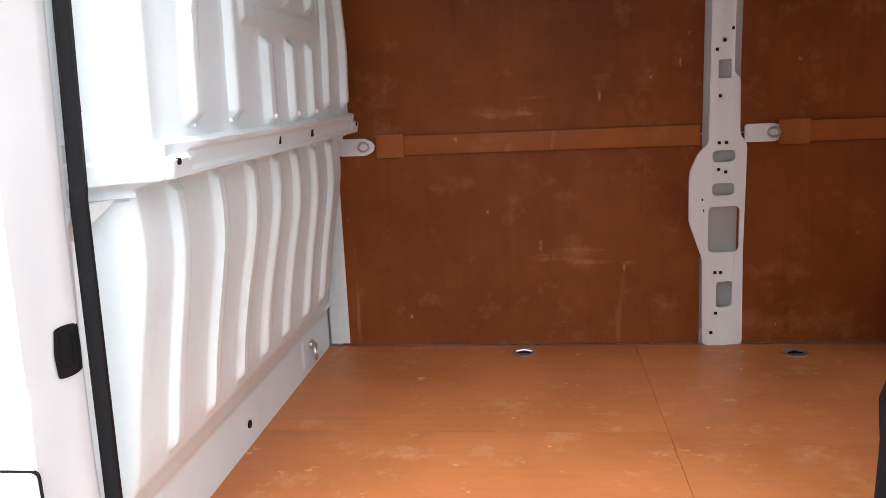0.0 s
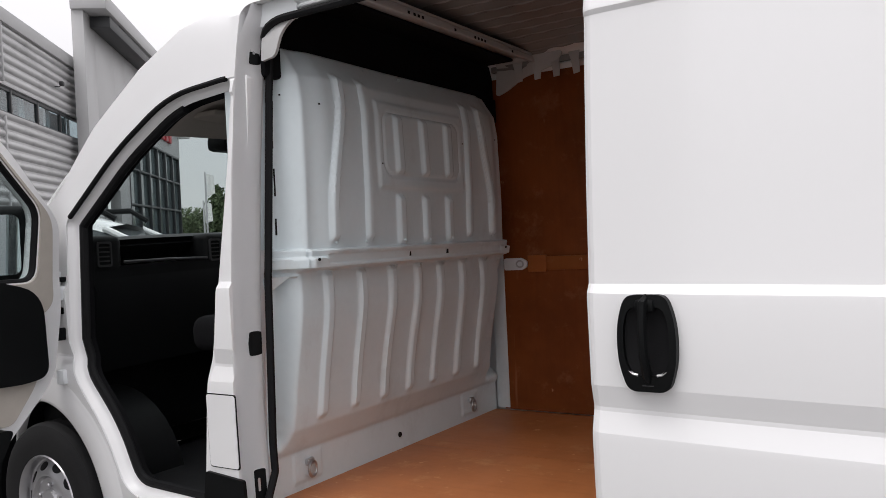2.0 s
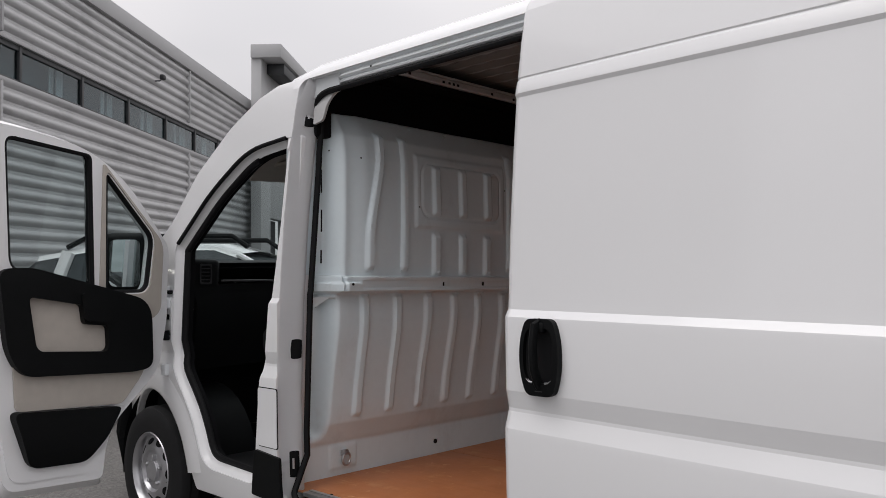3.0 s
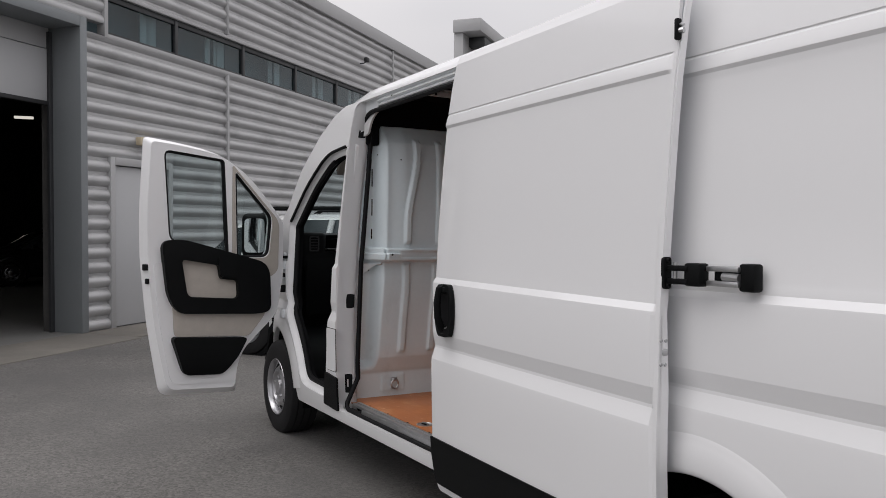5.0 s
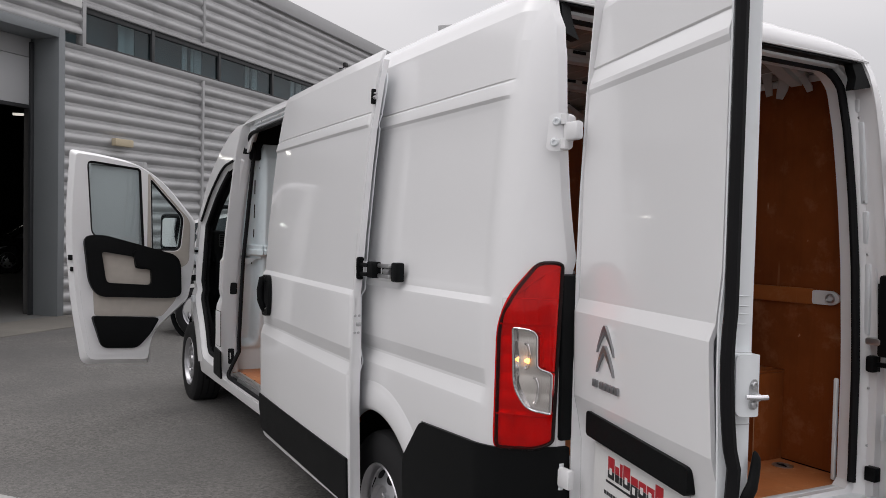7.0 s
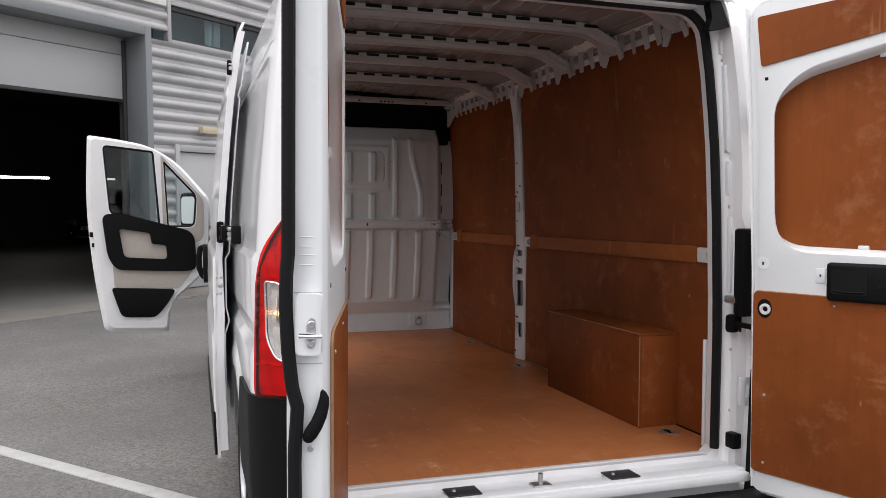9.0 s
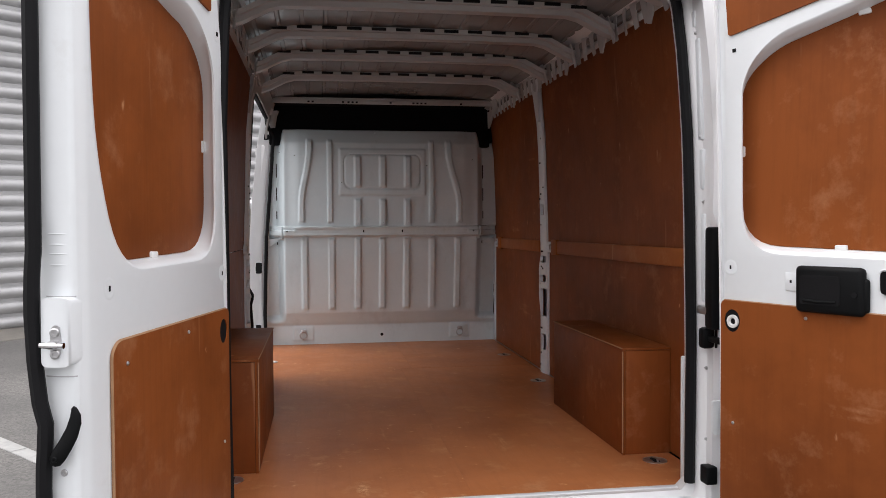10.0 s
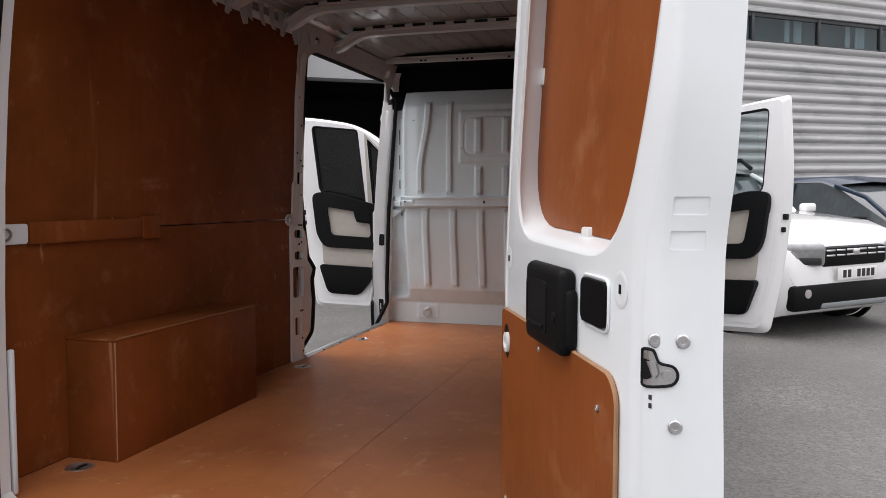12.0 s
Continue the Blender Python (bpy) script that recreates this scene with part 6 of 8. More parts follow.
for k, z in ((0, 1.186), (1, 1.236)):
    legs = [(0.198, z), (0.222, z + 0.036), (0.250, z + 0.064), (0.278, z + 0.036), (0.302, z), (0.296, z + 0.022), (0.276, z + 0.056), (0.250, z + 0.088), (0.224, z + 0.056), (0.204, z + 0.022)]
    legs = [(u, v + (0.006 if k else 0.0)) for u, v in legs]
    cv = sheet(rounded(legs, [0.002, 0.02, 0.006, 0.02, 0.002, 0.006, 0.02, 0.012, 0.02, 0.006], 4), lambda u, v, d: Vector((u, 0.008 if d else -0.009 + 0.08 * abs(u - 0.25), v)), 0.012)
    part("badge_chevron", cv, BADGE, left_door, "chrome chevron badge")
for k in range(7):
    part("badge_bar", a_box((0.172 + k * 0.0235, -0.004, 1.142), (0.172 + k * 0.0235 + (0.006 if k == 1 else 0.017), 0.005, 1.164), 0.003), BADGE, left_door)
def left_edge(dep, z, out=0.0):
    """A place on the left door's free edge."""
    return Vector((slant(dep, z, -1) + 0.032 + out, dep, z))


lock_b = part("lock_box", sheet(rounded([(0.024, 1.196), (0.084, 1.196), (0.084, 1.328), (0.024, 1.328)], 0.014), lambda u, v, d: left_edge(u, v, 0.030 - d - 0.16 * max(0.0, abs(u - 0.056) - 0.018)), 0.046, (), (0.03, 0.038, 0.056, 0.074, 0.079), ()), INNER, left_door, "white lock housing with a steel latch", 50)
part("latch_plate", sheet(rounded([(0.050, 1.212), (0.066, 1.212), (0.071, 1.238), (0.068, 1.275), (0.058, 1.278), (0.050, 1.265)], 0.008), lambda u, v, d: left_edge(u, v, 0.0335 - d), 0.006, (), (0.06,), ()), STEEL, lock_b)
for z in (1.222, 1.263):
    bolt(lock_b, left_edge(0.060, z, 0.0335), (1, 0.25, 0), 0.009, STEEL, "bolt", 0.004)
part("latch_pin", sweep([left_edge(0.036, 1.240, 0.044), left_edge(0.060, 1.240, 0.046), left_edge(0.084, 1.240, 0.058)], 0.0058, 10), CHROME, lock_b)
part("pin_bracket", a_box((0.0, -0.008, -0.008), (0.016, 0.008, 0.008), 0.003, Matrix.Translation(left_edge(0.060, 1.240, 0.031))), STEEL, lock_b)
for z in (1.172, 1.327):
    part("end_joint", sheet(rect(0.018, z, 0.080, z + 0.0025), lambda u, v, d: left_edge(u, v, 0.0012 - d), 0.003, (), (0.03, 0.05, 0.066, 0.074), ()), DOOR_GREY, left_door)
strap = bmesh.new()
rings = []
for dep, z, r in ((0.046, 1.008, 0.006), (0.050, 1.014, 0.013), (0.058, 1.026, 0.0155), (0.070, 1.045, 0.015), (0.080, 1.068, 0.0145), (0.086, 1.092, 0.0135), (0.087, 1.108, 0.0115), (0.086, 1.116, 0.005)):
    c, nx = left_edge(min(dep, 0.082), z, 0.024), Vector((0.0, 0.8, -0.6))
    c.y = dep
    rings.append([strap.verts.new(c + r * (math.cos(k * math.tau / 12) * nx + 0.55 * math.sin(k * math.tau / 12) * Vector((1, 0, 0)))) for k in range(12)])
for a, b in zip(rings, rings[1:]):
    for k in range(12):
        strap.faces.new((a[k], a[(k + 1) % 12], b[(k + 1) % 12], b[k]))
strap.faces.new(rings[0])
strap.faces.new(rings[-1])
st = part("pull_strap", strap, PLASTIC, left_door, "black moulded pull handle", 50)
bolt(st, left_edge(0.054, 1.020, 0.031), (1, 0, 0), 0.006, PLASTIC, "screw", 0.003)
bolt(left_door, left_edge(0.055, 0.986, 0.001), (1, 0, 0), 0.007, STEEL, "screw", 0.003)
for z in (1.389, 1.411, 1.429, 1.450):
    part("edge_pressing", sweep([left_edge(0.066, z, -0.001), left_edge(0.056, z, 0.0006), left_edge(0.040, z, 0.0008), left_edge(0.028, z, -0.001)], 0.0013, 8), INNER, left_door)

# Right door: handle housing, cover plate, latch, screws
hs = part("handle_housing", a_box((0.277, -0.030, 1.214), (0.474, 0.0, 1.345), 0.014, pose(0, -THICK + 0.002, 0), 3), PLASTIC, right_door, "black plastic inner door handle housing")
part("housing_lobe", a_box((0.320, -0.020, 1.224), (0.482, 0.0, 1.316), 0.016, pose(0, -THICK + 0.002, 0), 3), PLASTIC, hs)
part("handle_cup", sheet(rect(0.294, 1.238, 0.412, 1.320, 0.012), lambda u, v, d: Vector((u, -THICK - 0.0295 + d, v)), 0.006, [rect(0.302, 1.246, 0.404, 1.312, 0.008)]), RUBBER, hs)
part("cup_back", a_box((0.301, -THICK - 0.0287, 1.245), (0.405, -THICK - 0.0270, 1.313)), RUBBER, hs)
part("pull_lip", sweep([(0.306, -THICK - 0.029, 1.249), (0.353, -THICK - 0.031, 1.247), (0.400, -THICK - 0.029, 1.249)], 0.004, 8), PLASTIC, hs)
part("key_hole", lathe(bmesh.new(), [(0, -0.003), (0.008, -0.003), (0.008, 0.002), (0, 0.002)], Matrix.Translation((0.452, -THICK - 0.0275, 1.272)), 12), RUBBER, hs)
part("pressed_pad", a_box((0.232, -0.0015, 1.270), (0.266, 0.004, 1.322), 0.001, pose(0, -THICK, 0)), INNER, right_door)
part("hole", a_box((0.246, -0.0022, 1.293), (0.252, 0.0, 1.301), 0.0, pose(0, -THICK, 0)), RUBBER, right_door)
cover = part("cover_plate", sheet(rect(0.508, 1.277, 0.606, 1.338, 0.014), lambda u, v, d: Vector((u, -THICK - 0.006 + d, v)), 0.008), PLASTIC, right_door, "black cover plate")
part("cover_rim", sweep([(u, -THICK - 0.001, v) for u, v in rect(0.504, 1.273, 0.610, 1.342, 0.016)], 0.0025, 6, True), INNER, cover)
for dep, z in ((0.075, 1.283), (0.048, 1.284), (0.055, 1.184)):
    bolt(right_door, (slant(dep, z) + 0.0005, -dep, z), (1, -0.35, 0), 0.0085, STEEL, "torx_screw", 0.003)


def edge_map(out):
    """A place on the slanted free edge: depth from the skin, height."""
    return lambda u, v, d: Vector((slant(u, v) + out - d, -u - 0.3 * out, v))


ECUT = (0.05, 0.06, 0.066, 0.072, 0.076, 0.079)
LATCH = rounded([(0.0825, 1.272), (0.076, 1.272), (0.072, 1.257), (0.058, 1.255), (0.053, 1.248), (0.053, 1.240), (0.058, 1.233), (0.068, 1.231), (0.0825, 1.226)], 0.004)
lt = part("latch", sheet(LATCH, edge_map(0.0012), 0.004, (), ECUT, ()), STEEL, right_door, "steel rotary latch in a recess")
part("latch_rim", sweep([edge_map(0.0015)(u, v, 0) for u, v in LATCH], 0.0018, 6, True), RUBBER, lt)
part("latch_mouth", sheet(rounded([(0.0823, 1.260), (0.0785, 1.259), (0.0760, 1.250), (0.0775, 1.238), (0.0823, 1.234)], 0.003), edge_map(0.0026), 0.003, (), ECUT, ()), RUBBER, lt)
part("latch_claw", sheet(rounded([(0.080, 1.258), (0.075, 1.258), (0.072, 1.246), (0.076, 1.238)], 0.002), edge_map(0.0045), 0.004, (), ECUT, ()), STEEL, lt)
part("latch_slot", sheet(rect(0.0580, 1.2395, 0.0690, 1.2495, 0.004), edge_map(0.0028), 0.003, (), ECUT, ()), CHROME, lt)
for z in (1.202, 1.212):
    part("drain_mark", sheet(rect(0.0765, z, 0.0785, z + 0.006), edge_map(0.0008), 0.001), GREY_PLASTIC, lt)

# The right door leans with the body above its waist.
turned = Matrix.Rotation(radians(-24.5), 3, "Z")
for ob in [right_door] + list(right_door.children_recursive):
    for v in ob.data.vertices:
        z = (v.co + ob.matrix_basis.translation).z if ob is not right_door else v.co.z
        v.co += turned @ Vector((0.90 * (1.0 - 0.7 * max(0.0, v.co.x)) * (lean(z) - lean(1.28)) * smooth(1.25, 1.35, z), 0.022 * smooth(1.3, 2.1, z), 0.0))

# High brake lamp
bl = part("brake_lamp", a_box((-0.285, -0.150, 2.370), (-0.238, 0.112, 2.408), 0.015, None, 3), DEEP_RED, van, "long red high-level brake lamp")
for k in range(4):
    part("lamp_facet", a_box((-0.25, -0.128 + k * 0.058, 2.378), (-0.234, -0.084 + k * 0.058, 2.400), 0.006), RED, bl)

# ---- sliding door, pushed back ----
SD0, SD1 = -2.608, -1.205


def sd_map(u, v, d):
    t = (u - SD0) / (SD1 - SD0)
    k = smooth(SD1 - 0.014, SD1 - 0.032, u)
    y = half(v) * k + plain_half(v) * (1 - k) + 0.083 + 0.014 * t - 0.004 * (2 * t - 1) ** 2
    y -= 0.014 * max(0.0, (SD0 + 0.03 - u) / 0.03) ** 2
    return Vector((u, -(y - d), v - (0.020 + 0.016 * (u - SD0)) * smooth(1.95, 1.45, v) - 0.014 * smooth(1.25, 1.12, v) * smooth(0.6, 0.8, v)))


sd_out = rounded([(SD0 + 0.06, 0.44), (SD1 - 0.0, 0.46), (SD1, 1.0), (SD1 + 0.0, 1.36), (SD1 - 0.005, 2.08), (SD1 - 0.03, 2.35), (SD0 + 0.005, 2.335), (SD0, 2.0), (SD0, 0.70)], [0.02, 0.02, 0.02, 0.02, 0.02, 0.02, 0.03, 0.02, 0.05])
SDC = [r[0] for r in SIDE if 0.44 < r[0] < 2.4]
sd = part("sliding_door", sheet(sd_out, sd_map, 0.012, (), (SD0 + 0.01, SD0 + 0.02, SD0 + 0.03, -2.2, -1.8, -1.5, SD1 - 0.034, SD1 - 0.029, SD1 - 0.023, SD1 - 0.017, SD1 - 0.012), SDC), PAINT, van, "white sliding load door pushed back along the body", 9)
part("inner_shell", sheet(rounded([(SD0 + 0.03, 0.50), (SD1 - 0.03, 0.50), (SD1 - 0.03, 2.28), (SD0 + 0.03, 2.28)], 0.1), lambda u, v, d: sd_map(u, v, 0.052 + d), 0.006, (), (), SDC), INNER, sd)


def edge_depth(v):
    return lerp([(0.48, 0.06), (0.60, 0.10), (0.72, 0.150), (0.90, 0.165), (1.08, 0.155), (1.22, 0.105), (1.30, 0.060), (1.36, 0.032), (1.6, 0.030), (2.3, 0.030)], v)


def edge_lead(v):
    """How far the lower edge stands forward of the skin."""
    return 0.034 * smooth(0.03, 0.15, edge_depth(v))


part("front_edge", sheet(rect(0.03, 0.50, 0.97, 2.30, 0.0), lambda u, v, d: sd_map(SD0 + 0.012 - edge_lead(v) * smooth(0.15, 0.9, u), v, u * edge_depth(v)) + Vector((d, 0, 0)), 0.02, (), (0.2, 0.35, 0.5, 0.65, 0.8, 0.9), sorted(SDC + [0.55, 0.65, 0.72, 0.8, 1.15, 1.27])), PAINT, sd)
part("front_edge_return", sheet(rect(SD0 + 0.014, 0.50, SD0 + 0.26, 2.28, 0.0), lambda u, v, d: sd_map(u - edge_lead(v) * smooth(SD0 + 0.06, SD0 + 0.014, u), v, edge_depth(v) * (1 - smooth(SD0 + 0.10, SD0 + 0.25, u)) + 0.053 * smooth(SD0 + 0.10, SD0 + 0.25, u) + d), 0.006, (), (SD0 + 0.1, SD0 + 0.15, SD0 + 0.2), sorted(SDC + [0.55, 0.65, 0.72, 0.8, 1.15, 1.27])), INNER, sd)
part("rear_edge", sheet(rect(0.006, 0.50, 0.030, 2.30, 0.0), lambda u, v, d: sd_map(SD1 - 0.005, v, u * (1.0 + 0.5 * smooth(1.35, 1.1, v))) + Vector((d, 0, 0)), 0.005, (), (), SDC), PAINT, sd)
lt = part("front_latch", a_box((SD0 - 0.004, -1.058, 0.80), (SD0 + 0.012, -1.005, 0.95), 0.006), PLASTIC, sd, "black slotted door latch")
for k in range(5):
    part("slot", a_box((SD0 - 0.007, -1.050, 0.815 + k * 0.026), (SD0 - 0.003, -1.014, 0.827 + k * 0.026), 0.001), STEEL, lt)
part("rubbing_strip", sheet(rounded([(SD0 + 0.055, 0.475), (SD1 - 0.02, 0.475), (SD1 - 0.02, 0.675), (SD0 + 0.01, 0.675)], [0.03, 0.01, 0.01, 0.01]), lambda u, v, d: sd_map(u, v, d - 0.010), 0.012, (), (), (0.5, 0.6)), PLASTIC, sd, "black plastic rubbing strip")
part("front_seal", sweep([sd_map(SD0 + 0.012 - edge_lead(v), v, edge_depth(v)) for v in np.linspace(0.50, 1.35, 30)], 0.015, 8), RUBBER, sd, "black rubber edge seal")
HANDLE = [(-2.5225, 1.22), (-2.518, 1.275), (-2.500, 1.328), (-2.405, 1.328), (-2.387, 1.275), (-2.3825, 1.22), (-2.386, 1.165), (-2.405, 1.105), (-2.500, 1.105), (-2.519, 1.165)]
CUP = [(-2.507, 1.22), (-2.504, 1.265), (-2.492, 1.300), (-2.413, 1.300), (-2.401, 1.265), (-2.398, 1.22), (-2.401, 1.175), (-2.418, 1.143), (-2.487, 1.143), (-2.504, 1.175)]


def handle_y(u, v):
    """The handle plate bulges a little."""
    return -(1.119 + 0.005 * (1 - ((v - 1.217) / 0.112) ** 2) + 0.004 * (1 - ((u + 2.4525) / 0.07) ** 2))


hb = part("door_handle", sheet(rounded(HANDLE, [0.03, 0.03, 0.022, 0.022, 0.03, 0.03, 0.03, 0.022, 0.022, 0.03], 5), lambda u, v, d: Vector((u, handle_y(u, v) + d, v)), 0.022, [rounded(CUP, [0.03, 0.03, 0.02, 0.02, 0.03, 0.03, 0.03, 0.02, 0.02, 0.03], 5)], (-2.51, -2.48, -2.4525, -2.42, -2.39), (1.12, 1.15, 1.2, 1.25, 1.3)), PLASTIC, sd, "black sliding door handle with a deep cup")
part("cup", sheet(rounded([(-2.4525 + (u + 2.4525) * 1.04, 1.222 + (v - 1.222) * 1.03) for u, v in CUP], 0.02, 5), lambda u, v, d: Vector((u, -(1.104 - d + 2.4 * (u + 2.4525) ** 2 + 1.2 * (v - 1.23) ** 2), v)), 0.006, (), (-2.49, -2.47, -2.4525, -2.43, -2.41), (1.15, 1.17, 1.2, 1.25, 1.28)), RUBBER, hb)
part("grip_pivot", a_box((-2.475, -1.132, 1.288), (-2.430, -1.105, 1.318), 0.008), PLASTIC, hb)
part("grip", sweep([(-2.4525, -1.112, 1.314), (-2.4525, -1.140, 1.308), (-2.4525, -1.150, 1.25), (-2.4525, -1.146, 1.19), (-2.4525, -1.130, 1.150), (-2.4525, -1.118, 1.135)], 0.017, 8, flat=0.6, up=(1, 0, 0)), PLASTIC, hb)
# bright steel slivers stand in for the highlights at the cup's foot
for s in (-1, 1):
    part("cup_glint", sweep([(-2.4525 + s * 0.022, -1.1235, 1.1435), (-2.4525 + s * 0.034, -1.1225, 1.1455), (-2.4525 + s * 0.044, -1.1215, 1.153)], 0.0035, 6), STEEL, hb)
part("maker_mark", a_box((-2.466, -1.1245, 1.118), (-2.439, -1.1200, 1.121), 0.001), GREY_PLASTIC, hb)
ct = part("top_roller", a_box((SD1 - 0.012, -1.046, 2.108), (SD1 + 0.003, -1.026, 2.172), 0.005), PLASTIC, sd, "black door catch on the rear edge")
part("plunger", sweep([(SD1, -1.034, 2.135), (SD1 + 0.014, -1.030, 2.135)], 0.009), STEEL, ct)
part("catch_claw", a_box((SD1 + 0.002, -1.040, 2.148), (SD1 + 0.014, -1.024, 2.156), 0.003), STEEL, ct)
ra = part("roller_arm", sheet(rounded([(-1.094, 1.376), (-1.064, 1.376), (-1.064, 1.470), (-1.094, 1.470)], 0.012), lambda u, v, d: Vector((SD1 + 0.008 - d, u, v)), 0.012), PLASTIC, sd, "black bolted bracket and hinged roller arm")
for z in (1.386, 1.460):
    bolt(ra, (SD1 + 0.008, -1.079, z), (1, 0, 0), 0.008, PLASTIC, "bolt", 0.006)
for z in (1.402, 1.440):
    part("link", a_box((SD1 + 0.004, -1.084, z - 0.010), (SD1 + 0.085, -1.058, z + 0.006), 0.004), PLASTIC, ra)
part("link_pin", sweep([(SD1 + 0.03, -1.07, 1.39), (SD1 + 0.03, -1.07, 1.455)], 0.007), STEEL, ra)
part("pivot_block", a_box((SD1 + 0.068, -1.080, 1.388), (SD1 + 0.126, -1.036, 1.454), 0.008), PLASTIC, ra, "black pivot block")
for z in (1.399, 1.440):
    part("arm_rail", a_box((SD1 + 0.130, -1.058, z - 0.008), (SD1 + 0.240, -1.030, z + 0.008), 0.004), STEEL, ra, "worn steel arm")
part("arm_web", a_box((SD1 + 0.150, -1.046, 1.405), (SD1 + 0.240, -1.034, 1.434), 0.003), PLASTIC, ra)
part("roller", sweep([(SD1 + 0.185, -1.048, 1.419), (SD1 + 0.240, -1.048, 1.417)], 0.012, 10), STEEL, ra)
part("arm_end", a_box((SD1 + 0.232, -1.046, 1.380), (SD1 + 0.285, -1.008, 1.456), 0.008), PLASTIC, ra)
part("latch_block", a_box((SD1 - 0.02, -1.090, 1.180), (SD1 + 0.004, -1.066, 1.200), 0.005), STEEL, sd)
for z, y in ((1.155, -1.078), (1.155, -1.094), (1.225, -1.094), (1.225, -1.076)):
    bolt(sd, (SD1, y, z), (1, 0, 0), 0.006, STEEL, "screw", 0.003)

# ---- cab doors ----
def cab_door(sign, place, turn, label, wide=1.0):
    """A cab door, inner face towards the rear; u from hinge to free edge, y outwards for sign +1."""
    d_out = rounded([(1.055, 2.148), (0.84, 2.128), (0.535, 2.083), (0.295, 1.95), (0.0, 1.645), (-0.01, 1.29), (0.04, 1.0), (0.12, 0.93), (0.31, 0.77), (0.36, 0.69), (0.378, 0.492), (0.925, 0.522), (1.01, 1.0), (1.055, 1.45), (1.065, 1.70)], [0.03, 0.1, 0.15, 0.15, 0.05, 0.05, 0.08, 0.05, 0.08, 0.05, 0.03, 0.06, 0.2, 0.2, 0.1], 5)
    glass_o = rounded([(0.940, 2.072), (0.512, 2.035), (0.448, 1.40), (0.880, 1.50)], [0.05, 0.03, 0.03, 0.06], 5)
    vent_o = rounded([(0.430, 1.965), (0.128, 1.672), (0.143, 1.395), (0.388, 1.395)], [0.03, 0.05, 0.06, 0.03], 5)

    def dy(u, v, d):
        lean = lerp([(0.5, 0.025), (1.0, 0.0), (1.4, 0.0), (2.1, 0.065)], v)
        return Vector((u, sign * (-lean - d), v))

    ob = part("cab_door", sheet(d_out, dy, 0.010, [glass_o, vent_o], (0.3, 0.7), (0.7, 1.0, 1.2, 1.4, 1.6, 1.8, 2.0)), PAINT, van, label, 30)
    ob.matrix_basis = pose(*place, 0, 0, turn) @ Matrix.Diagonal((wide, 1, 1, 1))
    in_o = rounded([(1.022, 2.118), (0.84, 2.105), (0.535, 2.062), (0.31, 1.93), (0.03, 1.625), (0.02, 1.29), (0.07, 1.02), (0.14, 0.95), (0.33, 0.79), (0.385, 0.69), (0.41, 0.535), (0.89, 0.56), (0.98, 1.0), (1.022, 1.45), (1.035, 1.70)], [0.03, 0.1, 0.15, 0.15, 0.05, 0.05, 0.08, 0.05, 0.08, 0.05, 0.03, 0.06, 0.2, 0.2, 0.1], 5)
    part("inner_shell", sheet(in_o, lambda u, v, d: dy(u, v, 0.065 + d), 0.006, [glass_o, vent_o], (), (0.7, 1.0, 1.4, 1.7)), PAINT, ob)
    bm = bmesh.new()
    n = len(d_out)
    ov = [bm.verts.new(dy(u, v, 0.010)) for u, v in d_out]
    iv = [bm.verts.new(dy(u, v, 0.066)) for u, v in in_o]
    for i in range(min(len(ov), len(iv))):
        bm.faces.new((ov[i], ov[(i + 1) % n], iv[(i + 1) % n], iv[i]))
    part("door_edge", bm, PAINT, ob)
    for loop, nm in ((glass_o, "window_seal"), (vent_o, "vent_seal")):
        part(nm, sweep([dy(u, v, 0.055) for u, v in loop], 0.016, 8, True), RUBBER, ob)
        rev = bmesh.new()
        a = [rev.verts.new(dy(u, v, 0.0)) for u, v in loop]
        b = [rev.verts.new(dy(u, v, 0.066)) for u, v in loop]
        for i in range(len(loop)):
            rev.faces.new((a[i], a[(i + 1) % len(loop)], b[(i + 1) % len(loop)], b[i]))
        part(nm + "_reveal", rev, RUBBER if nm == "window_seal" else PAINT, ob)
        pane = part("window_pane", sheet(loop, lambda u, v, d: dy(u, v, 0.03 + d), 0.004), GLASS, ob, "clear door glass")
        pane.visible_shadow = False
    part("lower_pressing", sheet(rounded([(0.985, 1.36), (0.045, 1.36), (0.055, 1.29), (0.100, 1.03), (0.17, 0.965), (0.355, 0.80), (0.412, 0.70), (0.432, 0.572), (0.868, 0.592), (0.945, 1.0)], [0.03, 0.03, 0.05, 0.08, 0.05, 0.08, 0.05, 0.04, 0.06, 0.2], 5), lambda u, v, d: dy(u, v, 0.077 - d), 0.008, (), (), (0.7, 1.0, 1.2)), PAINT, ob, "", 20)
    part("trim_panel", sheet(rounded([(0.88, 1.45), (0.20, 1.35), (0.15, 1.03), (0.30, 0.868), (0.845, 0.892)], [0.05, 0.08, 0.08, 0.03, 0.03], 5), lambda u, v, d: dy(u, v, 0.086 - d), 0.008), TRIM, ob, "pale beige door trim")
    part("vent_surround", sheet(rounded([(0.452, 2.005), (0.070, 1.64), (0.065, 1.30), (0.150, 1.25), (0.424, 1.34)], [0.02, 0.06, 0.06, 0.04, 0.02], 5), lambda u, v, d: dy(u, v, 0.080 - d), 0.012, [inset(vent_o, -0.006)], (), (1.4, 1.6, 1.8)), TRIM, ob, "beige surround of the quarter window")
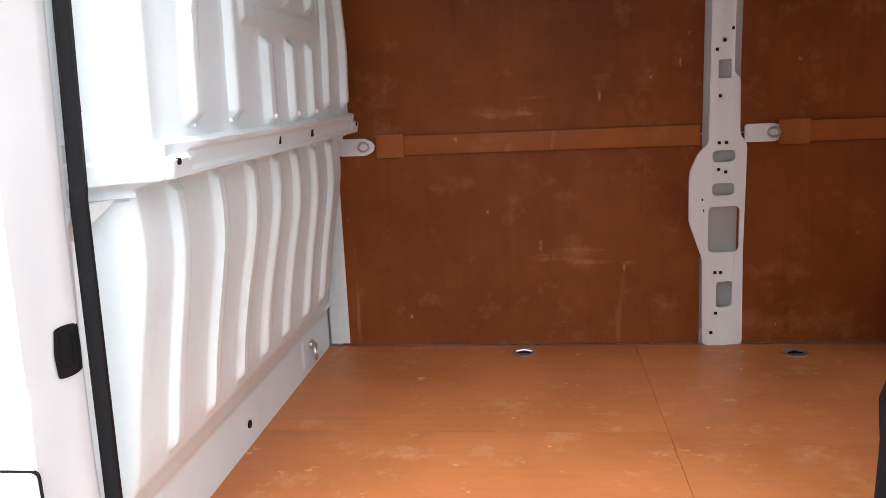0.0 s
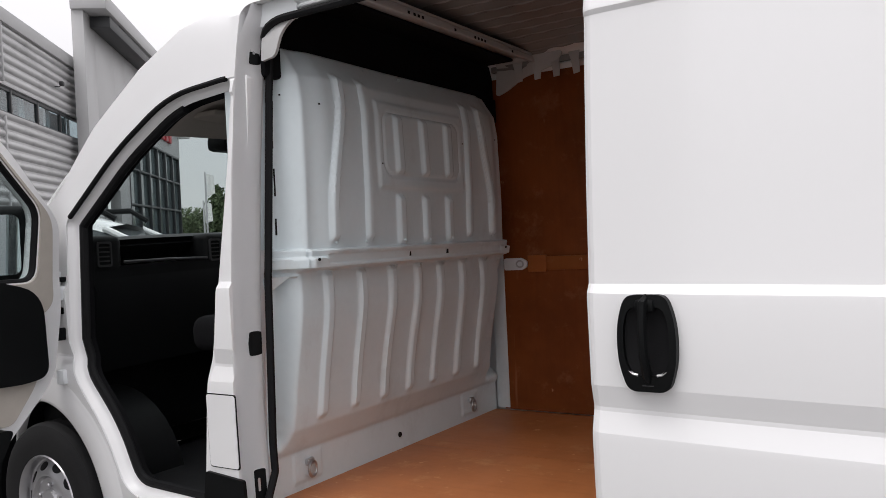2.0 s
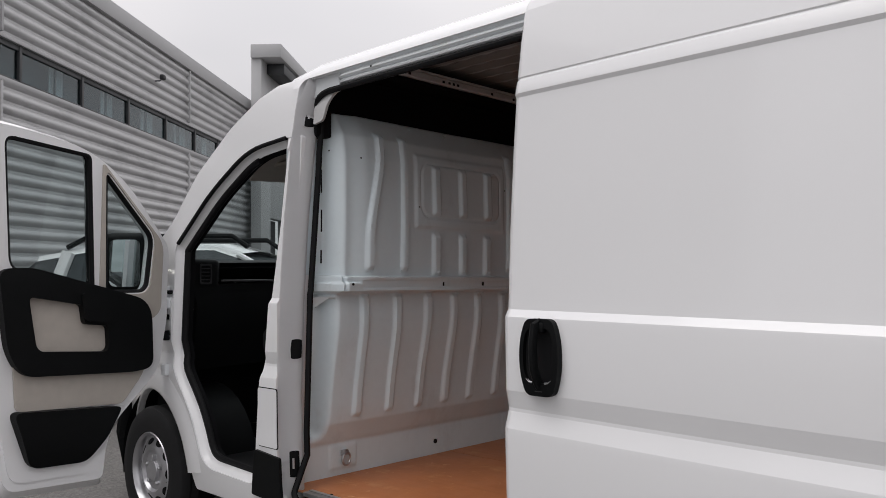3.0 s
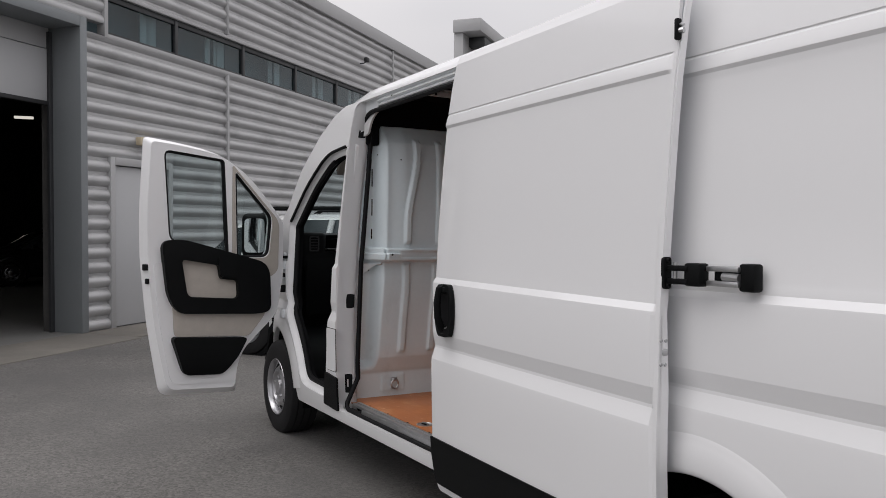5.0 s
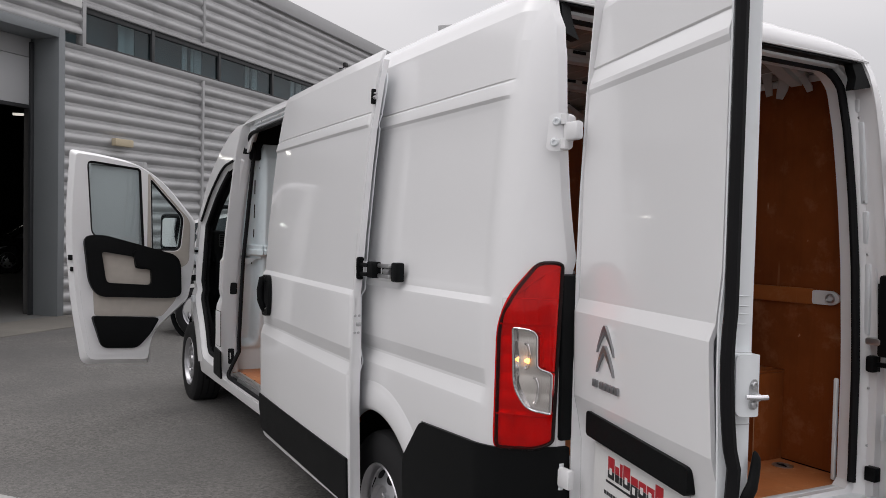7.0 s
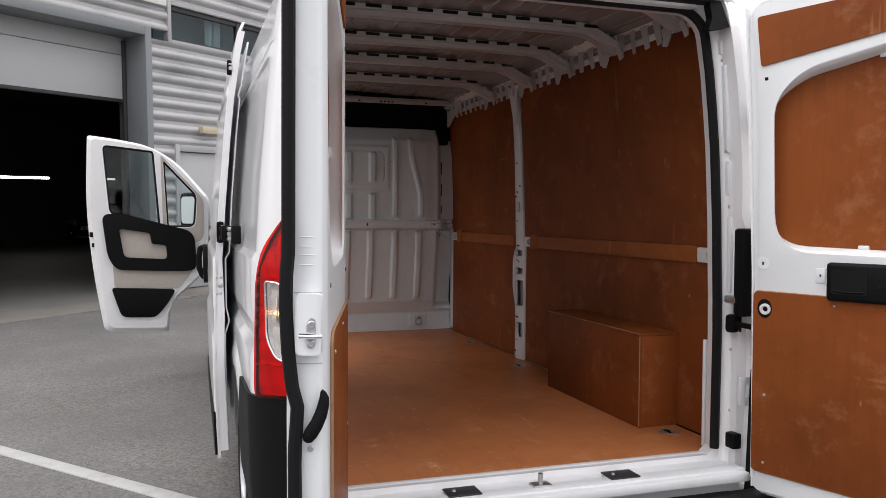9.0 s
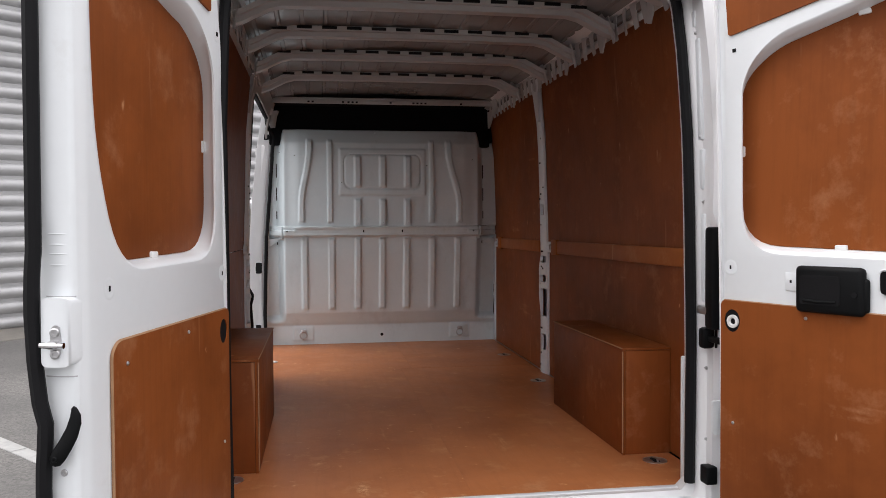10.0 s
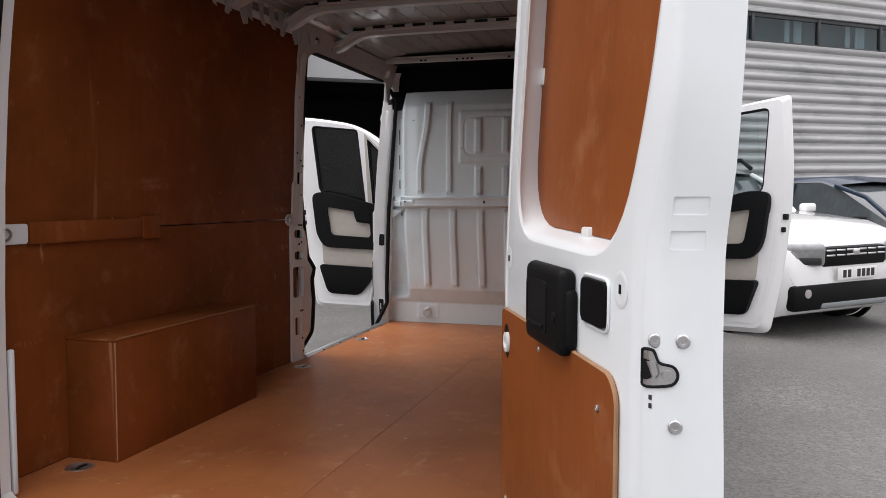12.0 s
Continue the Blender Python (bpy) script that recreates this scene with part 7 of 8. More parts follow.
    pan = part("armrest_panel", sheet(rounded([(0.945, 1.50), (0.80, 1.515), (0.155, 1.355), (0.140, 1.03), (0.25, 1.015), (0.83, 1.04), (0.90, 1.15)], [0.06, 0.08, 0.10, 0.09, 0.05, 0.08, 0.08], 6), lambda u, v, d: dy(u, v, 0.120 - d - 0.02 * smooth(1.40, 1.52, v)), 0.05, [rounded([(0.808, 1.385), (0.545, 1.345), (0.530, 1.255), (0.405, 1.243), (0.395, 1.122), (0.765, 1.145)], [0.03, 0.02, 0.02, 0.02, 0.04, 0.04], 5)], (), (1.1, 1.2, 1.3, 1.4, 1.46)), PLASTIC, ob, "black door panel with armrest")
    part("grab_handle", sheet(rounded([(0.56, 1.40), (0.40, 1.37), (0.40, 1.26), (0.535, 1.27)], 0.03), lambda u, v, d: dy(u, v, 0.135 - d), 0.03), PLASTIC, pan)
    part("door_pocket", sheet(rounded([(0.875, 0.895), (0.33, 0.862), (0.40, 0.75), (0.50, 0.63), (0.79, 0.645)], [0.04, 0.03, 0.05, 0.05, 0.05], 5), lambda u, v, d: dy(u, v, 0.130 - d - 0.03 * smooth(0.75, 0.63, v)), 0.055, (), (), (0.7, 0.8)), PLASTIC, ob, "black door pocket")
    lat = part("latch", a_box((1.0, -0.02, 1.315), (1.03, 0.02, 1.355), 0.006, Matrix.Translation((0.012, sign * -0.045, 0))), RUBBER, ob)
    part("latch_screw", a_box((1.0, -0.02, 1.23), (1.02, 0.02, 1.265), 0.006, Matrix.Translation((0.004, sign * -0.045, 0))), RUBBER, lat)
    for z in (1.0, 1.34):
        hg = part("hinge", a_box((-0.055, -0.02, z - 0.03), (0.02, 0.02, z + 0.03), 0.008, Matrix.Translation((0, sign * -0.04, 0))), INNER, ob)
    part("check_strap", a_box((-0.07, -0.012, 1.15), (0.03, 0.012, 1.20), 0.006, Matrix.Translation((0, sign * -0.05, 0))), PLASTIC, ob)
    # mirror on its arm, outside
    mm = Matrix.Translation((0.130, sign * 0.118, 1.545)) @ pose(0, 0, 0, 0, 0, sign * 50)
    mir = part("wing_mirror", a_box((-0.112, -0.06, -0.155), (0.112, 0.08, 0.155), 0.04, mm @ Matrix.Diagonal((1, sign, 1, 1)), 3), PLASTIC, ob, "black wing mirror")
    part("mirror_arm", sweep([(0.06, sign * 0.0, 1.37), (0.08, sign * 0.06, 1.37), (0.12, sign * 0.12, 1.40)], 0.04, 8, flat=0.6), PLASTIC, mir)
    part("mirror_glass", sheet(rect(-0.078, -0.120, 0.078, 0.118, 0.035), lambda u, v, d: mm @ Vector((u, sign * (-0.063 + d), v)), 0.004), MIRROR, mir, "mirror glass")
    return ob


cab_door(-1, (-4.955, -1.02, 0), -80.5, "open left cab door, white with black and beige trim", 0.935)
cab_door(1, (-4.88, 1.0, 0), 56.5, "open right cab door, white with black and beige trim")


# Hinge and check strap between the left door pillar and its door
part("pillar_hinge", a_box((-4.955, -1.000, 1.225), (-4.895, -0.955, 1.262), 0.006), PLASTIC, van, "black door hinge")
for z, w in ((1.395, 0.010), (1.268, 0.014)):
    hg = part("pillar_hinge", a_box((-4.975, -1.010, z - w), (-4.90, -0.960, z + w), 0.005), PLASTIC, van, "black door hinge pin")
    part("hinge_leaf", a_box((-4.968, -1.004, z - 0.032), (-4.942, -0.962, z + 0.032), 0.006), INNER, hg)
part("pillar_check", a_box((-4.940, -0.985, 1.150), (-4.895, -0.950, 1.205), 0.010), RUBBER, van, "black rubber check strap boot")


# ---- wheels ----
def wheel(name, x, y, z, s, parent, r=0.335, turn=0.0, hub=True):
    """A wheel whose outer face looks along s * y."""
    m = pose(x, y, z, 0, 0, turn) @ Matrix.Diagonal((1, s, 1, 1))
    w = new(name)
    w.parent = parent
    k = r / 0.335
    tyre = lathe(bmesh.new(), [(0.195 * k, -0.10), (0.24 * k, -0.11), (0.30 * k, -0.112), (0.325 * k, -0.10), (0.335 * k, -0.085), (0.335 * k, 0.075), (0.325 * k, 0.095), (0.30 * k, 0.108), (0.25 * k, 0.112), (0.205 * k, 0.105), (0.200 * k, 0.09)], m, 40)
    part("tyre", tyre, TYRE, w, "black rubber tyre", 30)
    for dy in (-0.05, 0.0, 0.05):
        part("tread_groove", lathe(bmesh.new(), [(0.3352 * k, dy - 0.006), (0.3365 * k, dy - 0.004), (0.3365 * k, dy + 0.004), (0.3352 * k, dy + 0.006)], m, 40), RUBBER, w)
    rim = part("rim", lathe(bmesh.new(), [(0.203 * k, 0.102), (0.198 * k, 0.108), (0.189 * k, 0.098), (0.184 * k, 0.066), (0.176 * k, 0.062), (0.128 * k, 0.092), (0.112 * k, 0.094), (0.100 * k, 0.078), (0.055 * k, 0.080), (0.05 * k, 0.095), (0.03 * k, 0.098), (0, 0.098)], m, 40), ALLOY, w, "silver steel wheel")
    for a in range(10):
        t = a * math.tau / 10
        tilt = Matrix.Rotation(-t, 4, "Y") @ Matrix.Rotation(radians(-32.0), 4, "Z")
        hole = lathe(bmesh.new(), [(0.024 * k, -0.004), (0.024 * k, 0.0012), (0.022 * k, 0.0018), (0, 0.0012)], m @ Matrix.Translation((0.152 * k * math.cos(t), 0.0775, 0.152 * k * math.sin(t))) @ tilt @ Matrix.Diagonal((0.82, 1, 1.15, 1)), 14)
        part("vent_hole", hole, RUBBER, rim)
    for a in range(5):
        t = a * math.tau / 5 + 0.3
        part("wheel_nut", lathe(bmesh.new(), [(0.012, 0.0), (0.012, 0.015), (0.006, 0.019), (0, 0.019)], m @ Matrix.Translation((0.073 * k * math.cos(t), 0.078, 0.073 * k * math.sin(t))), 6), STEEL, rim)
    return w


for s in (-1, 1):
    wheel("front_wheel", AXLE_F, s * 0.895, HUB_F, s, van)["label"] = "front wheel with black tyre and silver rim"
    wheel("rear_wheel", AXLE_R, s * 0.885, HUB_R, s, van)["label"] = "rear wheel with black tyre and silver rim"

# ---- cab ----
DX = -4.95  # the dashboard's face
dash = part("dashboard", span([(DX - 0.08, 1.02, 0.82), (DX - 0.015, 1.20, 0.84), (DX + 0.005, 1.38, 0.84), (DX - 0.005, 1.43, 0.84), (DX - 0.06, 1.425, 0.84), (DX - 0.22, 1.41, 0.84)], 0.05, 14), PLASTIC, van, "black moulded dashboard with an open tray")
part("dash_hood", span([(DX - 0.15, 1.49, 0.84), (DX - 0.10, 1.545, 0.84), (DX - 0.15, 1.56, 0.84), (DX - 0.42, 1.50, 0.84)], 0.03, 14), PLASTIC, dash)
part("tray_lip", sweep([(DX - 0.002, -0.68, 1.452), (DX + 0.005, -0.45, 1.455), (DX - 0.002, -0.21, 1.452)], 0.007, 8), GREY_PLASTIC, dash)
part("dash_front", a_box((DX - 0.45, -0.84, 0.60), (DX - 0.23, 0.84, 1.44), 0.05), PLASTIC, dash)
for y0, y1 in ((-0.86, -0.68), (-0.21, 0.42), (0.44, 0.84)):
    part("dash_block", a_box((DX - 0.25, y0, 1.30), (DX - 0.002, y1, 1.572), 0.03, None, 3), PLASTIC, dash)
for y in (-0.775, -0.157, -0.080):
    vent = part("air_vent", sheet(rect(y - 0.036, 1.435, y + 0.036, 1.545, 0.014), lambda u, v, d: Vector((DX + 0.004 - d, u, v)), 0.02, [rect(y - 0.028, 1.445, y + 0.028, 1.535, 0.010)]), GREY_PLASTIC, dash, "dashboard air vent")
    part("vent_back", a_box((DX - 0.012, y - 0.030, 1.44), (DX - 0.006, y + 0.030, 1.54)), RUBBER, vent)
    for z in (1.46, 1.48, 1.50, 1.52):
        part("vent_slat", a_box((DX - 0.006, y - 0.028, z - 0.003), (DX + 0.002, y + 0.028, z + 0.003), 0.001), GREY_PLASTIC, vent)
con = part("centre_console", a_box((DX - 0.16, -0.08, 0.75), (DX + 0.012, 0.38, 1.47), 0.03), PLASTIC, van, "black centre console with radio and dials")
part("radio_frame", a_box((DX - 0.005, -0.030, 1.470), (DX + 0.007, 0.136, 1.558), 0.008), STEEL, con, "silver radio surround")
part("screen_glass", a_box((DX + 0.004, -0.012, 1.486), (DX + 0.0095, 0.118, 1.548), 0.002), WIN_FAR, con)
for y in (-0.036, 0.142):
    part("radio_knob", lathe(bmesh.new(), [(0, -0.01), (0.016, -0.01), (0.014, 0.014), (0, 0.016)], pose(DX + 0.012, y, 1.478, 0, 0, -90), 16), STEEL, con)
for y in (0.03, 0.14, 0.25):
    dial = part("heater_dial", lathe(bmesh.new(), [(0, -0.01), (0.036, -0.01), (0.035, 0.008), (0.029, 0.010), (0.028, 0.004), (0, 0.004)], pose(DX + 0.016, y, 1.425, 0, 0, -90), 20), STEEL, con, "silver-ringed heater dial")
    part("dial_knob", lathe(bmesh.new(), [(0, 0.0), (0.024, 0.0), (0.021, 0.018), (0, 0.020)], pose(DX + 0.016, y, 1.425, 0, 0, -90), 16), PLASTIC, dial)
part("gear_lever", sweep([(DX + 0.02, 0.16, 1.22), (DX + 0.10, 0.16, 1.26), (DX + 0.13, 0.16, 1.30)], 0.022, 10), PLASTIC, con)
part("cab_floor_mat", a_box((-5.0, -0.88, 0.55), (-4.0, 0.88, 0.565), 0.004), RUBBER, van)


def seat(y, w, label):
    so = part("cab_seat", a_box((-4.43, y - w, 1.085), (-3.95, y + w, 1.225), 0.05, None, 4), CLOTH, van, label)
    part("backrest", a_box((-0.08, y - w * 0.95, 0.0), (0.08, y + w * 0.95, 0.68), 0.06, pose(-4.01, 0, 1.14, 0, 3, 0), 4), CLOTH, so)
    part("headrest", a_box((-0.05, y - 0.13, 0.0), (0.05, y + 0.13, 0.19), 0.05, pose(-3.97, 0, 1.84, 0, 3, 0), 4), CLOTH, so)
    part("pedestal", a_box((-4.30, y - w * 0.85, 0.55), (-4.05, y + w * 0.85, 1.05), 0.03), PLASTIC, so)


seat(-0.40, 0.38, "dark cloth passenger bench seat")
seat(0.52, 0.25, "dark cloth driver seat")
sw = part("steering_wheel", sweep([(-4.70 + 0.085 * math.sin(a), 0.50 + 0.19 * math.cos(a), 1.33 + 0.165 * math.sin(a)) for a in np.linspace(0, math.tau, 25)[:-1]], 0.016, 8, True), PLASTIC, van, "black steering wheel")
part("wheel_boss", a_box((-4.75, 0.40, 1.27), (-4.69, 0.60, 1.37), 0.02), PLASTIC, sw)
part("cab_ceiling", span([(-4.0, 2.14, 0.84), (-4.25, 2.115, 0.82), (-4.42, 2.06, 0.80), (-4.53, 1.985, 0.78)], 0.03, 8), HEADLINER, van, "beige cab headlining")
part("rear_view_sensor", a_box((-4.68, -0.42, 1.93), (-4.56, -0.26, 2.0), 0.02), PLASTIC, van)
part("sun_visor", a_box((-4.50, -0.70, 2.020), (-4.30, -0.10, 2.045), 0.012), HEADLINER, van)


# ---- parked cars ----
def car(label, paint, m, tall=1.62, length=4.3, wide=1.8, rails=False):
    """A hatchback or small off-roader; local x to the rear, nose at x = 0."""
    c = thing("parked_car", label, "car", m, "parked vehicles")
    hw = wide / 2
    # body cross profile along x: (x, hood or roof height of shoulder)
    belt = tall * (0.655 if rails else 0.60)
    screen = 1.38 if rails else 0.95
    rows = [(0.0, 0.35, 0.62, 0.80), (0.06, 0.24, 0.80, 0.88), (0.16, 0.2, belt - 0.13, 0.94), (0.40, 0.2, belt - 0.05, 0.97), (0.9, 0.2, belt + 0.0, 1.0), (1.3, 0.2, belt + 0.03, 1.0), (2.4, 0.2, belt + 0.04, 1.0), (length - 0.5, 0.22, belt + 0.06, 1.0), (length - 0.08, 0.26, belt + 0.02, 0.94), (length, 0.4, belt - 0.1, 0.86)]
    bm = bmesh.new()
    rg = []
    for x, z0, z1, w in rows:
        pr = [(-hw * w * 0.94, z0), (-hw * w, z0 + 0.12), (-hw * w, z1 - 0.16), (-hw * w * 0.95, z1 - 0.03), (-hw * w * 0.8, z1 + 0.01), (0, z1 + 0.05)]
        pr += [(-y, z) for y, z in pr[-2::-1]]
        rg.append([bm.verts.new((x, y, z)) for y, z in pr])
    for a, b in zip(rg, rg[1:]):
        for i in range(len(a)):
            bm.faces.new((a[i], a[(i + 1) % len(a)], b[(i + 1) % len(a)], b[i]))
    bm.faces.new(rg[0])
    bm.faces.new(rg[-1])
    part("body", bm, paint, c, "", 40)
    cab = [(screen, belt + 0.02, 0.90), (1.85, tall - 0.10, 0.74), (2.1, tall - 0.02, 0.72), (length - 1.1, tall - 0.02, 0.72), (length - 0.55, tall - 0.12, 0.74), (length - 0.15, belt + 0.05, 0.86)]
    bm = bmesh.new()
    rg = [[bm.verts.new((x, y * hw, z)) for y, z in ((-w, z1 - 0.06), (-w * 0.93, z1 - 0.01), (0, z1 + 0.02), (w * 0.93, z1 - 0.01), (w, z1 - 0.06))] for x, z1, w in cab[1:-1]]
    for a, b in zip(rg, rg[1:]):
        for i in range(4):
            bm.faces.new((a[i], a[i + 1], b[i + 1], b[i]))
    part("roof", bm, paint, c, "", 60)
    bm = bmesh.new()
    rg = [[bm.verts.new((x, -w * hw * 0.985, z1 - 0.05)), bm.verts.new((x, w * hw * 0.985, z1 - 0.05))] for x, z1, w in cab]
    lo = [[bm.verts.new((x, -0.92 * hw, belt - 0.02)), bm.verts.new((x, 0.92 * hw, belt - 0.02))] for x, z1, w in cab]
    for i in range(len(cab) - 1):
        bm.faces.new((rg[i][0], rg[i][1], rg[i + 1][1], rg[i + 1][0]))
        for k in (0, 1):
            bm.faces.new((rg[i][k], rg[i + 1][k], lo[i + 1][k], lo[i][k]))
    part("glasshouse", bm, WIN_FAR, c, "dark car windows", 30)
    for s in (-1, 1):
        part("pillar", sweep([(screen - 0.03, s * 0.89 * hw, belt), ((screen + 1.87) / 2, s * 0.81 * hw, belt + (tall - belt) * 0.56), (1.87, s * 0.745 * hw, tall - 0.12)], 0.028), paint, c)
        part("window_strip", sweep([(screen + 0.30, s * 0.935 * hw, belt + 0.015), (2.4, s * 0.935 * hw, belt + 0.02), (length - 0.8, s * 0.935 * hw, belt + 0.03)], 0.010, 6), CHROME if not rails else PLASTIC, c)
        part("pillar", sweep([(2.55, s * 0.92 * hw, belt), (2.5, s * 0.75 * hw, tall - 0.09)], 0.035), paint, c)
        part("pillar", sweep([(length - 0.75, s * 0.92 * hw, belt), (length - 0.85, s * 0.75 * hw, tall - 0.10)], 0.06), paint, c)
        lamp = part("headlight", a_box((-0.055, -0.25, -0.105), (0.06, 0.235, 0.100), 0.045, pose(0.090, s * (hw - 0.265), 0.760, 0, -8, s * -32), 3), HEADLAMP, c, "clear headlight")
        part("lamp_bezel", a_box((-0.060, -0.215, -0.085), (0.05, 0.20, -0.010), 0.018, pose(0.090, s * (hw - 0.265), 0.760, 0, -8, s * -32)), GREY_PLASTIC, lamp)
        part("lamp_bowl", lathe(bmesh.new(), [(0.055, -0.004), (0.06, 0.004), (0.045, 0.006), (0, 0.002)], pose(0.090, s * (hw - 0.265), 0.760, 0, -8, s * -32) @ pose(-0.060, s * 0.05, -0.02, 0, 0, 90), 16), CHROME, lamp)
        part("fog_lamp", lathe(bmesh.new(), [(0.04, -0.01), (0.04, 0.008), (0.03, 0.010), (0, 0.006)], pose(-0.028, s * hw * 0.68, 0.42, 0, 0, 90), 16), CLEAR, c)
        part("door_mirror", a_box((1.27, s * (hw + 0.05) - 0.09, belt + 0.01), (1.38, s * (hw + 0.05) + 0.09, belt + 0.115), 0.035, None, 3), paint if rails else PLASTIC, c)
        if rails:
            part("roof_rail", sweep([(1.8, s * 0.66 * hw, tall - 0.05), (1.95, s * 0.66 * hw, tall + 0.05), (length - 1.0, s * 0.66 * hw, tall + 0.05), (length - 0.8, s * 0.66 * hw, tall - 0.05)], 0.025), PLASTIC, c)
        for x in (0.82, length - 0.82):
            wheel("wheel", x, s * (hw - 0.10), 0.33, s, c, 0.33)
            part("arch", lathe(bmesh.new(), [(0.35, -0.02), (0.40, -0.02), (0.40, 0.012), (0.35, 0.012)], pose(x, s * (hw - 0.012), 0.34), 28), PLASTIC, c)
    g = part("grille", a_box((-0.02, -0.42, 0.64), (0.10, 0.42, 0.82), 0.03), PLASTIC, c)
    for zz in (0.745, 0.79):
        for k in range(6):
            part("grille_bar", a_box((-0.030, -0.385 + k * 0.13 + (0.012 if k > 2 else -0.012), zz - 0.009), (-0.012, -0.275 + k * 0.13 + (0.012 if k > 2 else -0.012), zz + 0.009), 0.005), CHROME, g)
    part("grille_badge", a_box((-0.034, -0.045, 0.735), (-0.012, 0.045, 0.80), 0.012), CHROME, g)
    part("lower_bumper", a_box((-0.03, -hw * 0.86, 0.26), (0.2, hw * 0.86, 0.50), 0.05), PLASTIC, c)
    part("skid_plate", a_box((-0.035, -0.45, 0.27), (0.1, 0.45, 0.33), 0.02), REVEAL, c)
    p = part("number_plate", a_box((-0.045, -0.26, 0.52), (-0.028, 0.26, 0.63), 0.004), PLATE, c)
    for k in range(7):
        if k != 4:
            part("plate_bar", a_box((-0.048, -0.22 + k * 0.062, 0.54), (-0.0445, -0.22 + k * 0.062 + 0.042, 0.61)), INK, p)
    return c


car("white small off-road car with roof rails, parked nose out", CAR_WHITE, pose(-6.5, 2.71, 0, 0, 0, 221.3), 1.62, 4.3, 1.82, True)
car("dark blue hatchback parked beside a white car", CAR_BLUE, pose(-8.42, 4.80, 0, 0, 0, 221.3), 1.48, 4.3, 1.8)
car("silver hatchback parked in the row by the wall", CAR_SILVER, pose(-10.1, 6.5, 0, 0, 0, 221.3), 1.45)
car("dark car parked inside the unlit workshop", CAR_DARK, WALL @ pose(5.4, 8.6, 0.01, 0, 0, -35), 1.45)
car("dark car parked at the back of the unlit workshop", CAR_DARK, WALL @ pose(8.2, 13.2, 0.01, 0, 0, 25), 1.45)


